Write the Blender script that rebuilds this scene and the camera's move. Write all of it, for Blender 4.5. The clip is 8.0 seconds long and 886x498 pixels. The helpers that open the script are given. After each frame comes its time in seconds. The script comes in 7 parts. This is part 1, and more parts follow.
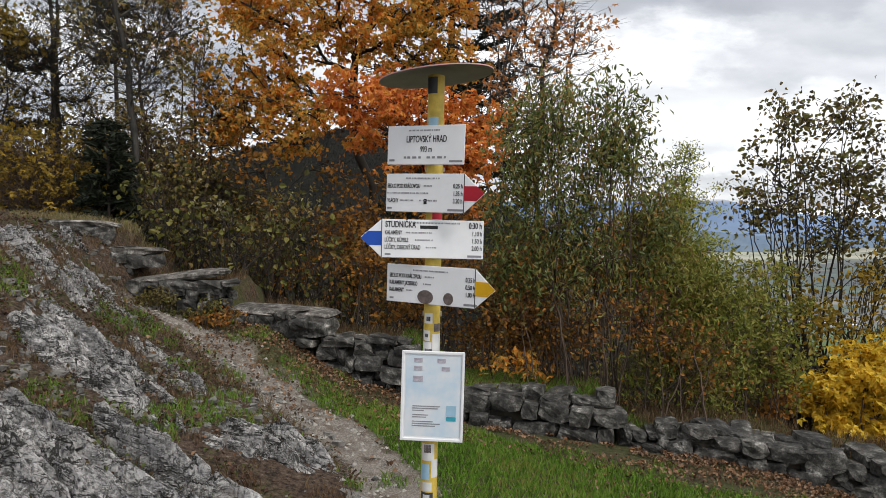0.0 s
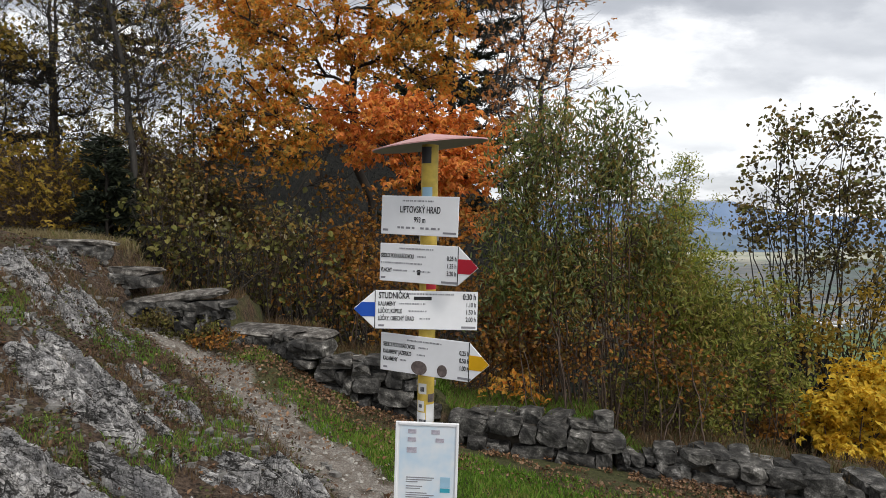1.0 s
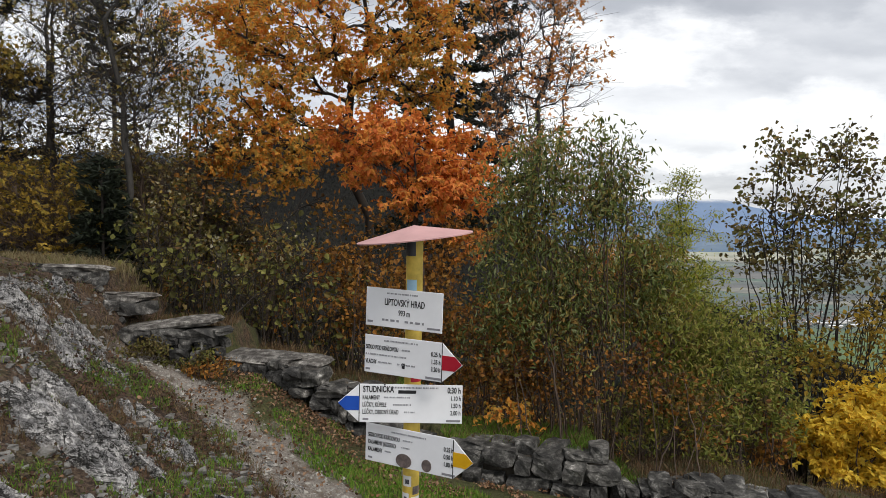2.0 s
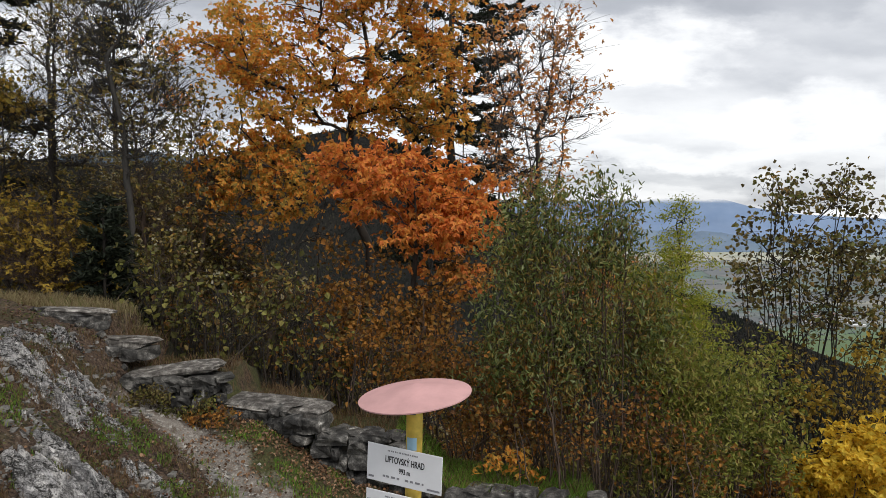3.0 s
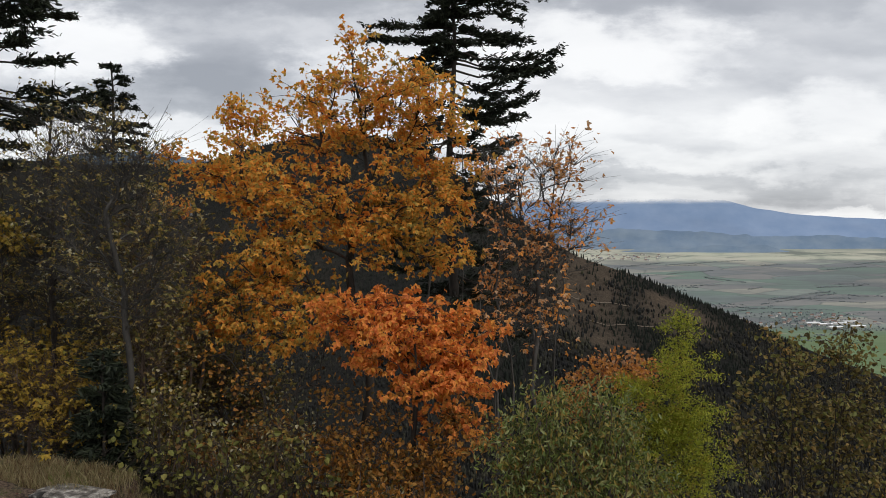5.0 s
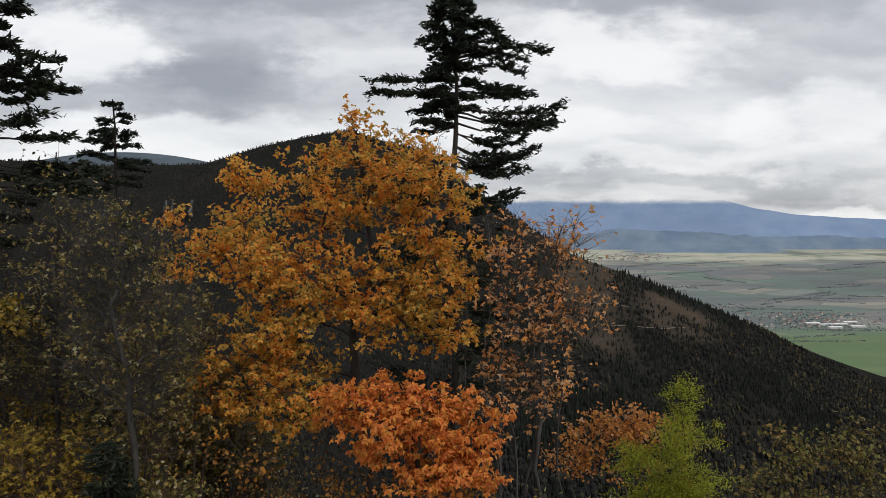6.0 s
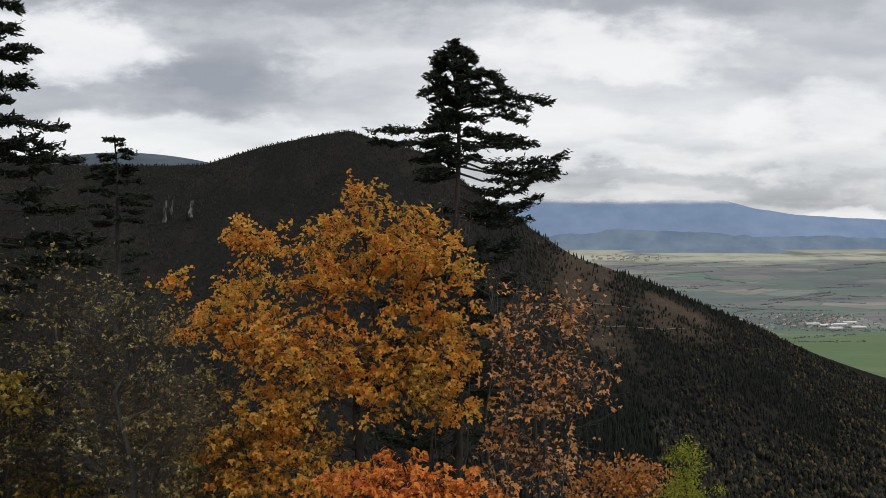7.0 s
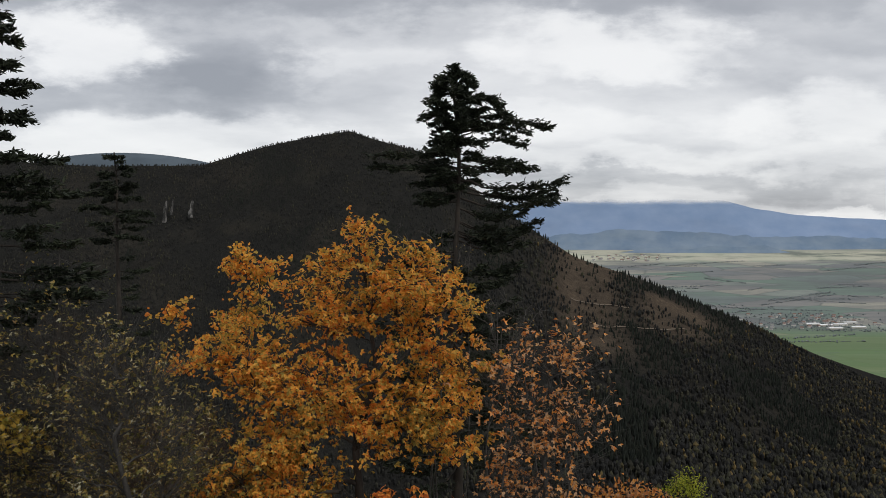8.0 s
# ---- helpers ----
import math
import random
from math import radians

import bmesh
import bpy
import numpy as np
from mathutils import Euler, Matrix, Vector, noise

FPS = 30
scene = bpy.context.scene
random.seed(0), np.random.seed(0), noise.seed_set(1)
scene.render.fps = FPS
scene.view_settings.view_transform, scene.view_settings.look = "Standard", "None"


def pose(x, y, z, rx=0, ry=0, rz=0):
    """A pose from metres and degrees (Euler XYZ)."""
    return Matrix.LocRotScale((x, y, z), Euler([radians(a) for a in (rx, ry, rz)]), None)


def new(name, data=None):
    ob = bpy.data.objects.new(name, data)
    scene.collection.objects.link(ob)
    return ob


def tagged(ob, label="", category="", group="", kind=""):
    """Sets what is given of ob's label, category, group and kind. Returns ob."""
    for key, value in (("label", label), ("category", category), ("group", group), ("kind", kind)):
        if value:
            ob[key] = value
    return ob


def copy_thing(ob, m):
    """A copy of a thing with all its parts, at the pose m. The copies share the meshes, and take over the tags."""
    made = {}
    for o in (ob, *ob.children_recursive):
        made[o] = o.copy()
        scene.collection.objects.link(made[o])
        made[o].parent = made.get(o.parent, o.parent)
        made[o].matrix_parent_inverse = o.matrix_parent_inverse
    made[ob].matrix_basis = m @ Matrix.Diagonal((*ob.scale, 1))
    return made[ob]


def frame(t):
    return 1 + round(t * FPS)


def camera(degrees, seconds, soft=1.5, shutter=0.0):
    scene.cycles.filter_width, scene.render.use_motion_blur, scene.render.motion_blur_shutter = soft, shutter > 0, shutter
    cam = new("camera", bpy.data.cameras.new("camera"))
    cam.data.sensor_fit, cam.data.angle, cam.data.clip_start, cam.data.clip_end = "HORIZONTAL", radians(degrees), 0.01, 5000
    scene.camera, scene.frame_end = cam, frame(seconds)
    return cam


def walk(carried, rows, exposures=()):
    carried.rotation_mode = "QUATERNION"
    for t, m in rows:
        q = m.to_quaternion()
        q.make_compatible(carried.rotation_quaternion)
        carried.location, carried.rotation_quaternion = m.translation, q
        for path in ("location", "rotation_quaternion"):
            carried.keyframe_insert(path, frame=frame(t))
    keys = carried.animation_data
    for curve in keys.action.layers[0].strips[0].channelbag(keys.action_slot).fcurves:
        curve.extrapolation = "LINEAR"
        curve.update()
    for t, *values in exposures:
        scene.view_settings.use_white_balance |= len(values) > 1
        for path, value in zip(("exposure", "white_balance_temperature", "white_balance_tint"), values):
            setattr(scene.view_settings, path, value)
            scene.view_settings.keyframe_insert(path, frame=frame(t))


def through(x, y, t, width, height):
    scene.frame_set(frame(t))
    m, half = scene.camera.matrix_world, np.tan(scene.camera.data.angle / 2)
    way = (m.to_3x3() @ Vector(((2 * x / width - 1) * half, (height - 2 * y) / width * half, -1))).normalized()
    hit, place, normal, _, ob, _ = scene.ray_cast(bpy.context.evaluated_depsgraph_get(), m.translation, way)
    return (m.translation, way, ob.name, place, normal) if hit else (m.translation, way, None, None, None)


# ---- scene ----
cam = camera(68.0, 8.0, 0.8)
TILT = -2.3
# seconds, then the eye in metres: a slow climb past the post and over the tree tops
ROWS = [
    (0.0, 0.000, 0.000, 2.200),
    (0.5, 0.007, 0.016, 2.335),
    (1.0, 0.026, 0.030, 2.499),
    (1.5, 0.075, 0.052, 2.659),
    (1.7, 0.091, 0.057, 2.732),
    (2.8, 0.090, 0.032, 3.450),
    (3.0, 0.094, 0.017, 3.578),
    (3.5, 0.094, 0.015, 3.948),
    (4.0, 0.085, 0.041, 4.653),
    (4.5, 0.093, 0.126, 5.543),
    (4.7, 0.093, 0.146, 5.906),
    (5.8, 0.033, 0.227, 7.854),
    (6.0, 0.011, 0.216, 8.189),
    (6.5, -0.031, 0.252, 8.991),
    (7.0, -0.061, 0.273, 9.839),
    (7.5, -0.065, 0.298, 10.530),
    (8.0, -0.063, 0.317, 10.648),
]
walk(cam, [(t, pose(x, y, z, 90 + TILT, 0, 0)) for t, x, y, z in ROWS],
     [(0.0, 0.38), (1.5, 0.35), (3.5, 0.25), (4.5, 0.14), (6.5, -0.02), (8.0, -0.04)])

# ---- world and light ----
world = bpy.data.worlds.new("overcast_sky")
scene.world = world
world.use_nodes = True
wn, wl = world.node_tree.nodes, world.node_tree.links
wn.clear()


def wnode(kind, **inputs):
    n = wn.new(kind)
    for key, value in inputs.items():
        n.inputs[key.replace("_", " ")].default_value = value
    return n


def wmath(op, a, b=None, clamp=False):
    n = wn.new("ShaderNodeMath")
    n.operation, n.use_clamp = op, clamp
    for k, v in enumerate((a, b)):
        if v is None:
            continue
        if isinstance(v, (int, float)):
            n.inputs[k].default_value = v
        else:
            wl.new(v, n.inputs[k])
    return n.outputs[0]


SUN_ELEVATION, SUN_ROTATION = radians(48), radians(130)
w_sky = wn.new("ShaderNodeTexSky")
w_sky.sky_type, w_sky.sun_disc = "NISHITA", False
w_sky.sun_elevation, w_sky.sun_rotation = SUN_ELEVATION, SUN_ROTATION
w_coord = wn.new("ShaderNodeTexCoord")
w_split = wn.new("ShaderNodeSeparateXYZ")
wl.new(w_coord.outputs["Generated"], w_split.inputs[0])
w_up = wmath("ADD", wmath("MAXIMUM", w_split.outputs["Z"], 0.0), 0.20)
w_join = wn.new("ShaderNodeCombineXYZ")
wl.new(wmath("DIVIDE", w_split.outputs["X"], w_up), w_join.inputs["X"])
wl.new(wmath("DIVIDE", w_split.outputs["Y"], w_up), w_join.inputs["Y"])
w_join.inputs["Z"].default_value = 3.7
w_map = wn.new("ShaderNodeMapping")
w_map.inputs["Location"].default_value = (5.3, 1.9, 0.0)
w_map.inputs["Scale"].default_value = (0.75, 1.0, 1.0)
wl.new(w_join.outputs[0], w_map.inputs["Vector"])
w_big = wnode("ShaderNodeTexNoise", Scale=1.15, Detail=9.0, Roughness=0.55, Distortion=0.15)
wl.new(w_map.outputs[0], w_big.inputs["Vector"])
# the larger cloud masses over the valley, by bearing and rise, with ragged edges
w_ahead = wmath("MAXIMUM", w_split.outputs["Y"], 0.05)
w_flat = wn.new("ShaderNodeCombineXYZ")
wl.new(wmath("DIVIDE", w_split.outputs["X"], w_ahead), w_flat.inputs["X"])
wl.new(wmath("DIVIDE", w_split.outputs["Z"], w_ahead), w_flat.inputs["Y"])
w_fray = wnode("ShaderNodeTexNoise", Scale=1.0, Detail=7.0, Roughness=0.58)
w_fmap = wn.new("ShaderNodeMapping")
w_fmap.inputs["Scale"].default_value = (5.0, 11.0, 1.0)
wl.new(w_flat.outputs[0], w_fmap.inputs["Vector"])
wl.new(w_fmap.outputs[0], w_fray.inputs["Vector"])
w_shift = wn.new("ShaderNodeVectorMath")
w_shift.operation = "MULTIPLY_ADD"
wl.new(w_fray.outputs["Color"], w_shift.inputs[0])
w_shift.inputs[1].default_value = (0.50, 0.17, 0.0)
wl.new(w_flat.outputs[0], w_shift.inputs[2])
w_tone = wmath("MULTIPLY_ADD", w_big.outputs["Fac"], 1.5)
w_tone.node.inputs[2].default_value = -0.17
for bearing, rise, wide, tall, amount in (
        (-0.33, 0.232, 0.17, 0.085, -0.27), (-0.60, 0.195, 0.17, 0.042, -0.16), (-0.56, 0.275, 0.15, 0.052, 0.46), (0.24, 0.268, 0.21, 0.055, 0.36),
        (-0.09, 0.255, 0.12, 0.040, 0.16), (0.0, 0.37, 1.7, 0.065, -0.34), (0.31, 0.200, 0.24, 0.034, -0.10), (0.60, 0.150, 0.17, 0.050, 0.30),
        (0.58, 0.290, 0.24, 0.055, -0.14), (-0.45, 0.118, 0.36, 0.050, 0.36), (0.60, 0.020, 0.18, 0.016, 0.34), (0.33, 0.062, 0.50, 0.018, -0.17),
        (0.30, 0.097, 0.34, 0.022, 0.16), (0.10, 0.150, 0.22, 0.050, 0.14)):
    w_off = wn.new("ShaderNodeVectorMath")
    w_off.operation = "SUBTRACT"
    wl.new(w_shift.outputs[0], w_off.inputs[0])
    w_off.inputs[1].default_value = (bearing + 0.25, rise + 0.085, 0)
    w_size = wn.new("ShaderNodeVectorMath")
    w_size.operation = "MULTIPLY"
    wl.new(w_off.outputs[0], w_size.inputs[0])
    w_size.inputs[1].default_value = (1 / wide, 1 / tall, 0)
    w_far = wn.new("ShaderNodeVectorMath")
    w_far.operation = "LENGTH"
    wl.new(w_size.outputs[0], w_far.inputs[0])
    w_fall = wn.new("ShaderNodeMapRange")
    w_fall.interpolation_type = "SMOOTHSTEP"
    for w_key, w_val in (("From Min", 1.12), ("From Max", 0.42), ("To Min", 0.0), ("To Max", amount)):
        w_fall.inputs[w_key].default_value = w_val
    wl.new(w_far.outputs["Value"], w_fall.inputs["Value"])
    w_tone = wmath("ADD", w_tone, w_fall.outputs[0])
w_ramp = wn.new("ShaderNodeValToRGB")
w_ramp.color_ramp.elements[0].position, w_ramp.color_ramp.elements[0].color = 0.05, (0.36, 0.375, 0.41, 1)
w_ramp.color_ramp.elements[1].position, w_ramp.color_ramp.elements[1].color = 1.0, (1.02, 1.02, 1.02, 1)
for w_at, w_col in ((0.32, (0.52, 0.535, 0.57, 1)), (0.56, (0.74, 0.75, 0.775, 1)), (0.8, (0.93, 0.935, 0.945, 1))):
    w_ramp.color_ramp.elements.new(w_at).color = w_col
wl.new(w_tone, w_ramp.inputs["Fac"])
w_cloud = wnode("ShaderNodeBackground", Strength=1.0)
wl.new(w_ramp.outputs["Color"], w_cloud.inputs["Color"])
w_blue = wnode("ShaderNodeBackground", Strength=0.08)
wl.new(w_sky.outputs["Color"], w_blue.inputs["Color"])
w_mix = wn.new("ShaderNodeMixShader")
w_mix.inputs["Fac"].default_value = 0.86
wl.new(w_blue.outputs[0], w_mix.inputs[1])
wl.new(w_cloud.outputs[0], w_mix.inputs[2])
w_out = wn.new("ShaderNodeOutputWorld")
wl.new(w_mix.outputs[0], w_out.inputs["Surface"])

sun = new("sun", bpy.data.lights.new("sun", "SUN"))
sun.data.energy, sun.data.angle, sun.data.color = 1.5, radians(14), (1.0, 0.95, 0.88)
sun.matrix_world = pose(0, 0, 60, 42, 0, 180 - 130 + 0)

# ---- number helpers ----
RNG = np.random.default_rng(7)


def smooth(a, b, v):
    t = np.clip((v - a) / (b - a), 0, 1)
    return t * t * (3 - 2 * t)


def value_noise(x, y, seed=0):
    """Smooth lattice noise from 0 to 1, for arrays."""
    xi, yi = np.floor(x).astype(np.int64), np.floor(y).astype(np.int64)
    fx, fy = x - xi, y - yi
    fx, fy = fx * fx * (3 - 2 * fx), fy * fy * (3 - 2 * fy)

    def h(i, j):
        n = (i * 374761393 + j * 668265263 + seed * 974634777) & 0x7FFFFFFF
        n = ((n ^ (n >> 13)) * 1274126177) & 0x7FFFFFFF
        return ((n ^ (n >> 16)) & 0xFFFF) / 65535.0

    return (h(xi, yi) * (1 - fx) + h(xi + 1, yi) * fx) * (1 - fy) + (h(xi, yi + 1) * (1 - fx) + h(xi + 1, yi + 1) * fx) * fy


def fbm(x, y, octaves=4, seed=0, gain=0.5):
    total, amp, norm = 0, 1.0, 0.0
    for k in range(octaves):
        total = total + amp * (value_noise(x * 2 ** k, y * 2 ** k, seed + k) - 0.5)
        norm += amp
        amp *= gain
    return total / norm


def shards(u, v, seed):
    """Broken cells: a height, two tilts and the gap to the next cell, for arrays."""
    iu, iv = np.floor(u).astype(np.int64), np.floor(v).astype(np.int64)

    def h(i, j, k):
        n = (i * 374761393 + j * 668265263 + (seed * 31 + k) * 974634777) & 0x7FFFFFFF
        n = ((n ^ (n >> 13)) * 1274126177) & 0x7FFFFFFF
        return ((n ^ (n >> 16)) & 0xFFFF) / 65535.0

    d1, d2 = np.full(u.shape, 9.0), np.full(u.shape, 9.0)
    z, edge = np.zeros(u.shape), np.zeros(u.shape)
    for a in (-1, 0, 1):
        for b in (-1, 0, 1):
            i, j = iu + a, iv + b
            du, dv = u - i - h(i, j, 1), v - j - h(i, j, 2)
            d = du ** 2 + dv ** 2
            top = h(i, j, 3) - 0.5 + du * (h(i, j, 4) - 0.5) * 1.1 + dv * (h(i, j, 5) - 0.75) * 1.5
            z = np.where(d < d1, top, z)
            d2 = np.where(d < d1, d1, np.minimum(d2, d))
            d1 = np.minimum(d1, d)
    return z, np.sqrt(d2) - np.sqrt(d1)


# ---- mesh helpers ----
def link_mesh(name, verts, faces, material=None, smooth_faces=False, face_size=None):
    """verts: n x 3; faces: m x k index array."""
    verts, faces = np.asarray(verts, np.float32), np.asarray(faces, np.int32)
    me = bpy.data.meshes.new(name)
    me.vertices.add(len(verts))
    me.vertices.foreach_set("co", verts.ravel())
    k = faces.shape[1]
    me.loops.add(faces.size)
    me.loops.foreach_set("vertex_index", faces.ravel())
    me.polygons.add(len(faces))
    me.polygons.foreach_set("loop_start", np.arange(0, faces.size, k, dtype=np.int32))
    me.polygons.foreach_set("loop_total", np.full(len(faces), k, dtype=np.int32))
    me.polygons.foreach_set("use_smooth", np.full(len(faces), smooth_faces))
    for m in material if isinstance(material, (list, tuple)) else [material]:
        if m:
            me.materials.append(m)
    me.update(calc_edges=True)
    return me


def thing(name, label, category, kind="", group="", at=(0, 0, 0)):
    ob = new(name)
    ob.location = at
    ob.empty_display_size = 0.2
    return tagged(ob, label, category, group, kind)


def child(name, mesh, parent, label=""):
    ob = new(name, mesh)
    ob.parent = parent
    return tagged(ob, label)


def part(name, bm, material, parent, label=""):
    me = bpy.data.meshes.new(name)
    bm.to_mesh(me)
    bm.free()
    if material:
        me.materials.append(material)
    return child(name, me, parent, label)


def box_bm(sx, sy, sz, at=(0, 0, 0), bevel=0.0):
    bm = bmesh.new()
    bmesh.ops.create_cube(bm, size=1.0, matrix=Matrix.Translation(at) @ Matrix.Diagonal((sx, sy, sz, 1)))
    if bevel:
        bmesh.ops.bevel(bm, geom=bm.edges[:], offset=bevel, segments=2, affect="EDGES", profile=0.6)
    return bm


class Tubes:
    """Collects tapered round tubes into one mesh of quads."""

    def __init__(self):
        self.v, self.f, self.n = [], [], 0

    def add(self, pts, radii, sides=5):
        pts = np.asarray(pts, float)
        radii = np.asarray(radii, float)
        d = np.gradient(pts, axis=0)
        d /= np.linalg.norm(d, axis=1)[:, None] + 1e-9
        ref = np.where(np.abs(d[:, 2:3]) > 0.9, [[1.0, 0, 0]], [[0, 0, 1.0]])
        u = np.cross(d, ref)
        u /= np.linalg.norm(u, axis=1)[:, None] + 1e-9
        w = np.cross(d, u)
        a = np.arange(sides) * 2 * np.pi / sides
        ring = (np.cos(a)[None, :, None] * u[:, None] + np.sin(a)[None, :, None] * w[:, None]) * radii[:, None, None] + pts[:, None]
        m = len(pts)
        idx = np.arange(m * sides).reshape(m, sides) + self.n
        nxt = np.roll(idx, -1, axis=1)
        self.v.append(ring.reshape(-1, 3))
        self.f.append(np.stack([idx[:-1], nxt[:-1], nxt[1:], idx[1:]], -1).reshape(-1, 4))
        self.n += m * sides

    def mesh(self, name, material):
        return link_mesh(name, np.concatenate(self.v), np.concatenate(self.f), material, True)


def wander(p0, p1, n, amount, rng, rise=0.0):
    """A crooked way from p0 to p1."""
    p0, p1 = np.asarray(p0, float), np.asarray(p1, float)
    t = np.linspace(0, 1, n)[:, None]
    pts = p0 + (p1 - p0) * t
    off = rng.normal(0, 1, (n, 3)).cumsum(0)
    off -= off[0] + (off[-1] - off[0]) * t
    pts = pts + off * amount * np.linalg.norm(p1 - p0) / math.sqrt(n)
    pts[:, 2] += rise * np.sin(t[:, 0] * np.pi) * np.linalg.norm(p1 - p0)
    return pts


def leaf_quads(centres, length, width, rng, droop=0.3, lift=0.5, fold=0.25, vary=0.35, axis=None):
    """Pointed oval leaves, folded along the midrib."""
    n = len(centres)
    ax = rng.normal(0, 1, (n, 3)) if axis is None else axis + rng.normal(0, 0.45, (n, 3))
    ax[:, 2] -= droop
    ax /= np.linalg.norm(ax, axis=1)[:, None]
    nor = rng.normal(0, 1, (n, 3))
    nor[:, 2] += lift
    side = np.cross(ax, nor)
    side /= np.linalg.norm(side, axis=1)[:, None] + 1e-9
    nor = np.cross(side, ax)
    s = (1 + rng.uniform(-vary, vary, (n, 1)))
    L, W = ax * length * s, side * width * s * 0.5
    up = nor * width * s * fold
    c = np.asarray(centres)
    v = np.stack([c - L * 0.5, c - L * 0.16 + W + up, c + L * 0.2 + W * 0.72 + up * 0.7, c + L * 0.5, c + L * 0.2 - W * 0.72 + up * 0.7, c - L * 0.16 - W + up], 1).reshape(-1, 3)
    k = (np.arange(n) * 6)[:, None]
    return v, np.concatenate([k + np.array([[0, 1, 2, 3]]), k + np.array([[0, 3, 4, 5]])])


def palm_leaves(centres, size, rng, droop=0.4, lift=1.0, vary=0.35, out=None):
    """Lobed leaves: three drooping points fanned from one stalk."""
    n = len(centres)
    ax = rng.normal(0, 1, (n, 3)) * np.array([1, 1, 0.45])
    if out is not None:
        ax += out * 0.7
    ax[:, 2] -= droop
    ax /= np.linalg.norm(ax, axis=1)[:, None]
    nor = rng.normal(0, 0.8, (n, 3))
    nor[:, 2] += lift
    side = np.cross(ax, nor)
    side /= np.linalg.norm(side, axis=1)[:, None] + 1e-9
    nor = np.cross(side, ax)
    s = size * (1 + rng.uniform(-vary, vary, (n, 1)))
    c = np.asarray(centres) - ax * s * 0.45
    rows = []
    for turn, length in ((-1.0, 0.8), (0.0, 1.0), (1.0, 0.8)):
        d = ax * math.cos(turn) + side * math.sin(turn)
        w = side * math.cos(turn) - ax * math.sin(turn)
        m = c + d * s * 0.5 * length
        rows.append(np.stack([c, m + w * s * 0.26 + nor * s * 0.05, c + d * s * length - nor * s * 0.14, m - w * s * 0.26 + nor * s * 0.05], 1))
    v = np.stack(rows, 1).reshape(-1, 3)
    return v, np.arange(12 * n).reshape(3 * n, 4)


# ---- materials ----
def material(name, build):
    m = bpy.data.materials.new(name)
    m.use_nodes = True
    nt = m.node_tree
    nt.nodes.clear()
    out = nt.nodes.new("ShaderNodeOutputMaterial")
    nt.links.new(build(nt), out.inputs["Surface"])
    return m


def ramp_node(nt, fac, stops, mode="LINEAR"):
    r = nt.nodes.new("ShaderNodeValToRGB")
    r.color_ramp.interpolation = mode
    el = r.color_ramp.elements
    while len(el) < len(stops):
        el.new(0.5)
    for e, (p, c) in zip(el, stops):
        e.position, e.color = p, (*c, 1)
    nt.links.new(fac, r.inputs["Fac"])
    return r.outputs["Color"]


def noise_node(nt, scale, detail=5.0, rough=0.6, vector=None, stretch=None, distortion=0.0):
    n = nt.nodes.new("ShaderNodeTexNoise")
    n.inputs["Scale"].default_value, n.inputs["Detail"].default_value = scale, detail
    n.inputs["Roughness"].default_value, n.inputs["Distortion"].default_value = rough, distortion
    if vector is None:
        vector = nt.nodes.new("ShaderNodeTexCoord").outputs["Object"]
    if stretch:
        mp = nt.nodes.new("ShaderNodeMapping")
        mp.inputs["Scale"].default_value = stretch
        nt.links.new(vector, mp.inputs["Vector"])
        vector = mp.outputs[0]
    nt.links.new(vector, n.inputs["Vector"])
    return n.outputs["Fac"]


def mix_col(nt, fac, a, b, mode="MIX"):
    n = nt.nodes.new("ShaderNodeMix")
    n.data_type, n.blend_type = "RGBA", mode
    for sock, v in ((n.inputs[0], fac), (n.inputs[6], a), (n.inputs[7], b)):
        if isinstance(v, (int, float)):
            sock.default_value = v
        elif isinstance(v, tuple):
            sock.default_value = (*v, 1)
        else:
            nt.links.new(v, sock)
    return n.outputs[2]


def bsdf(nt, colour, rough=0.8, metal=0.0, bump=None, strength=0.4, distance=0.02, spec=0.3):
    p = nt.nodes.new("ShaderNodeBsdfPrincipled")
    for sock, v in ((p.inputs["Base Color"], colour), (p.inputs["Roughness"], rough)):
        if isinstance(v, tuple):
            sock.default_value = (*v, 1)
        elif isinstance(v, (int, float)):
            sock.default_value = v
        else:
            nt.links.new(v, sock)
    p.inputs["Metallic"].default_value = metal
    p.inputs["Specular IOR Level"].default_value = spec
    if bump is not None:
        b = nt.nodes.new("ShaderNodeBump")
        b.inputs["Strength"].default_value, b.inputs["Distance"].default_value = strength, distance
        nt.links.new(bump, b.inputs["Height"])
        nt.links.new(b.outputs[0], p.inputs["Normal"])
    return p.outputs[0]


def island(nt):
    return nt.nodes.new("ShaderNodeNewGeometry").outputs["Random Per Island"]


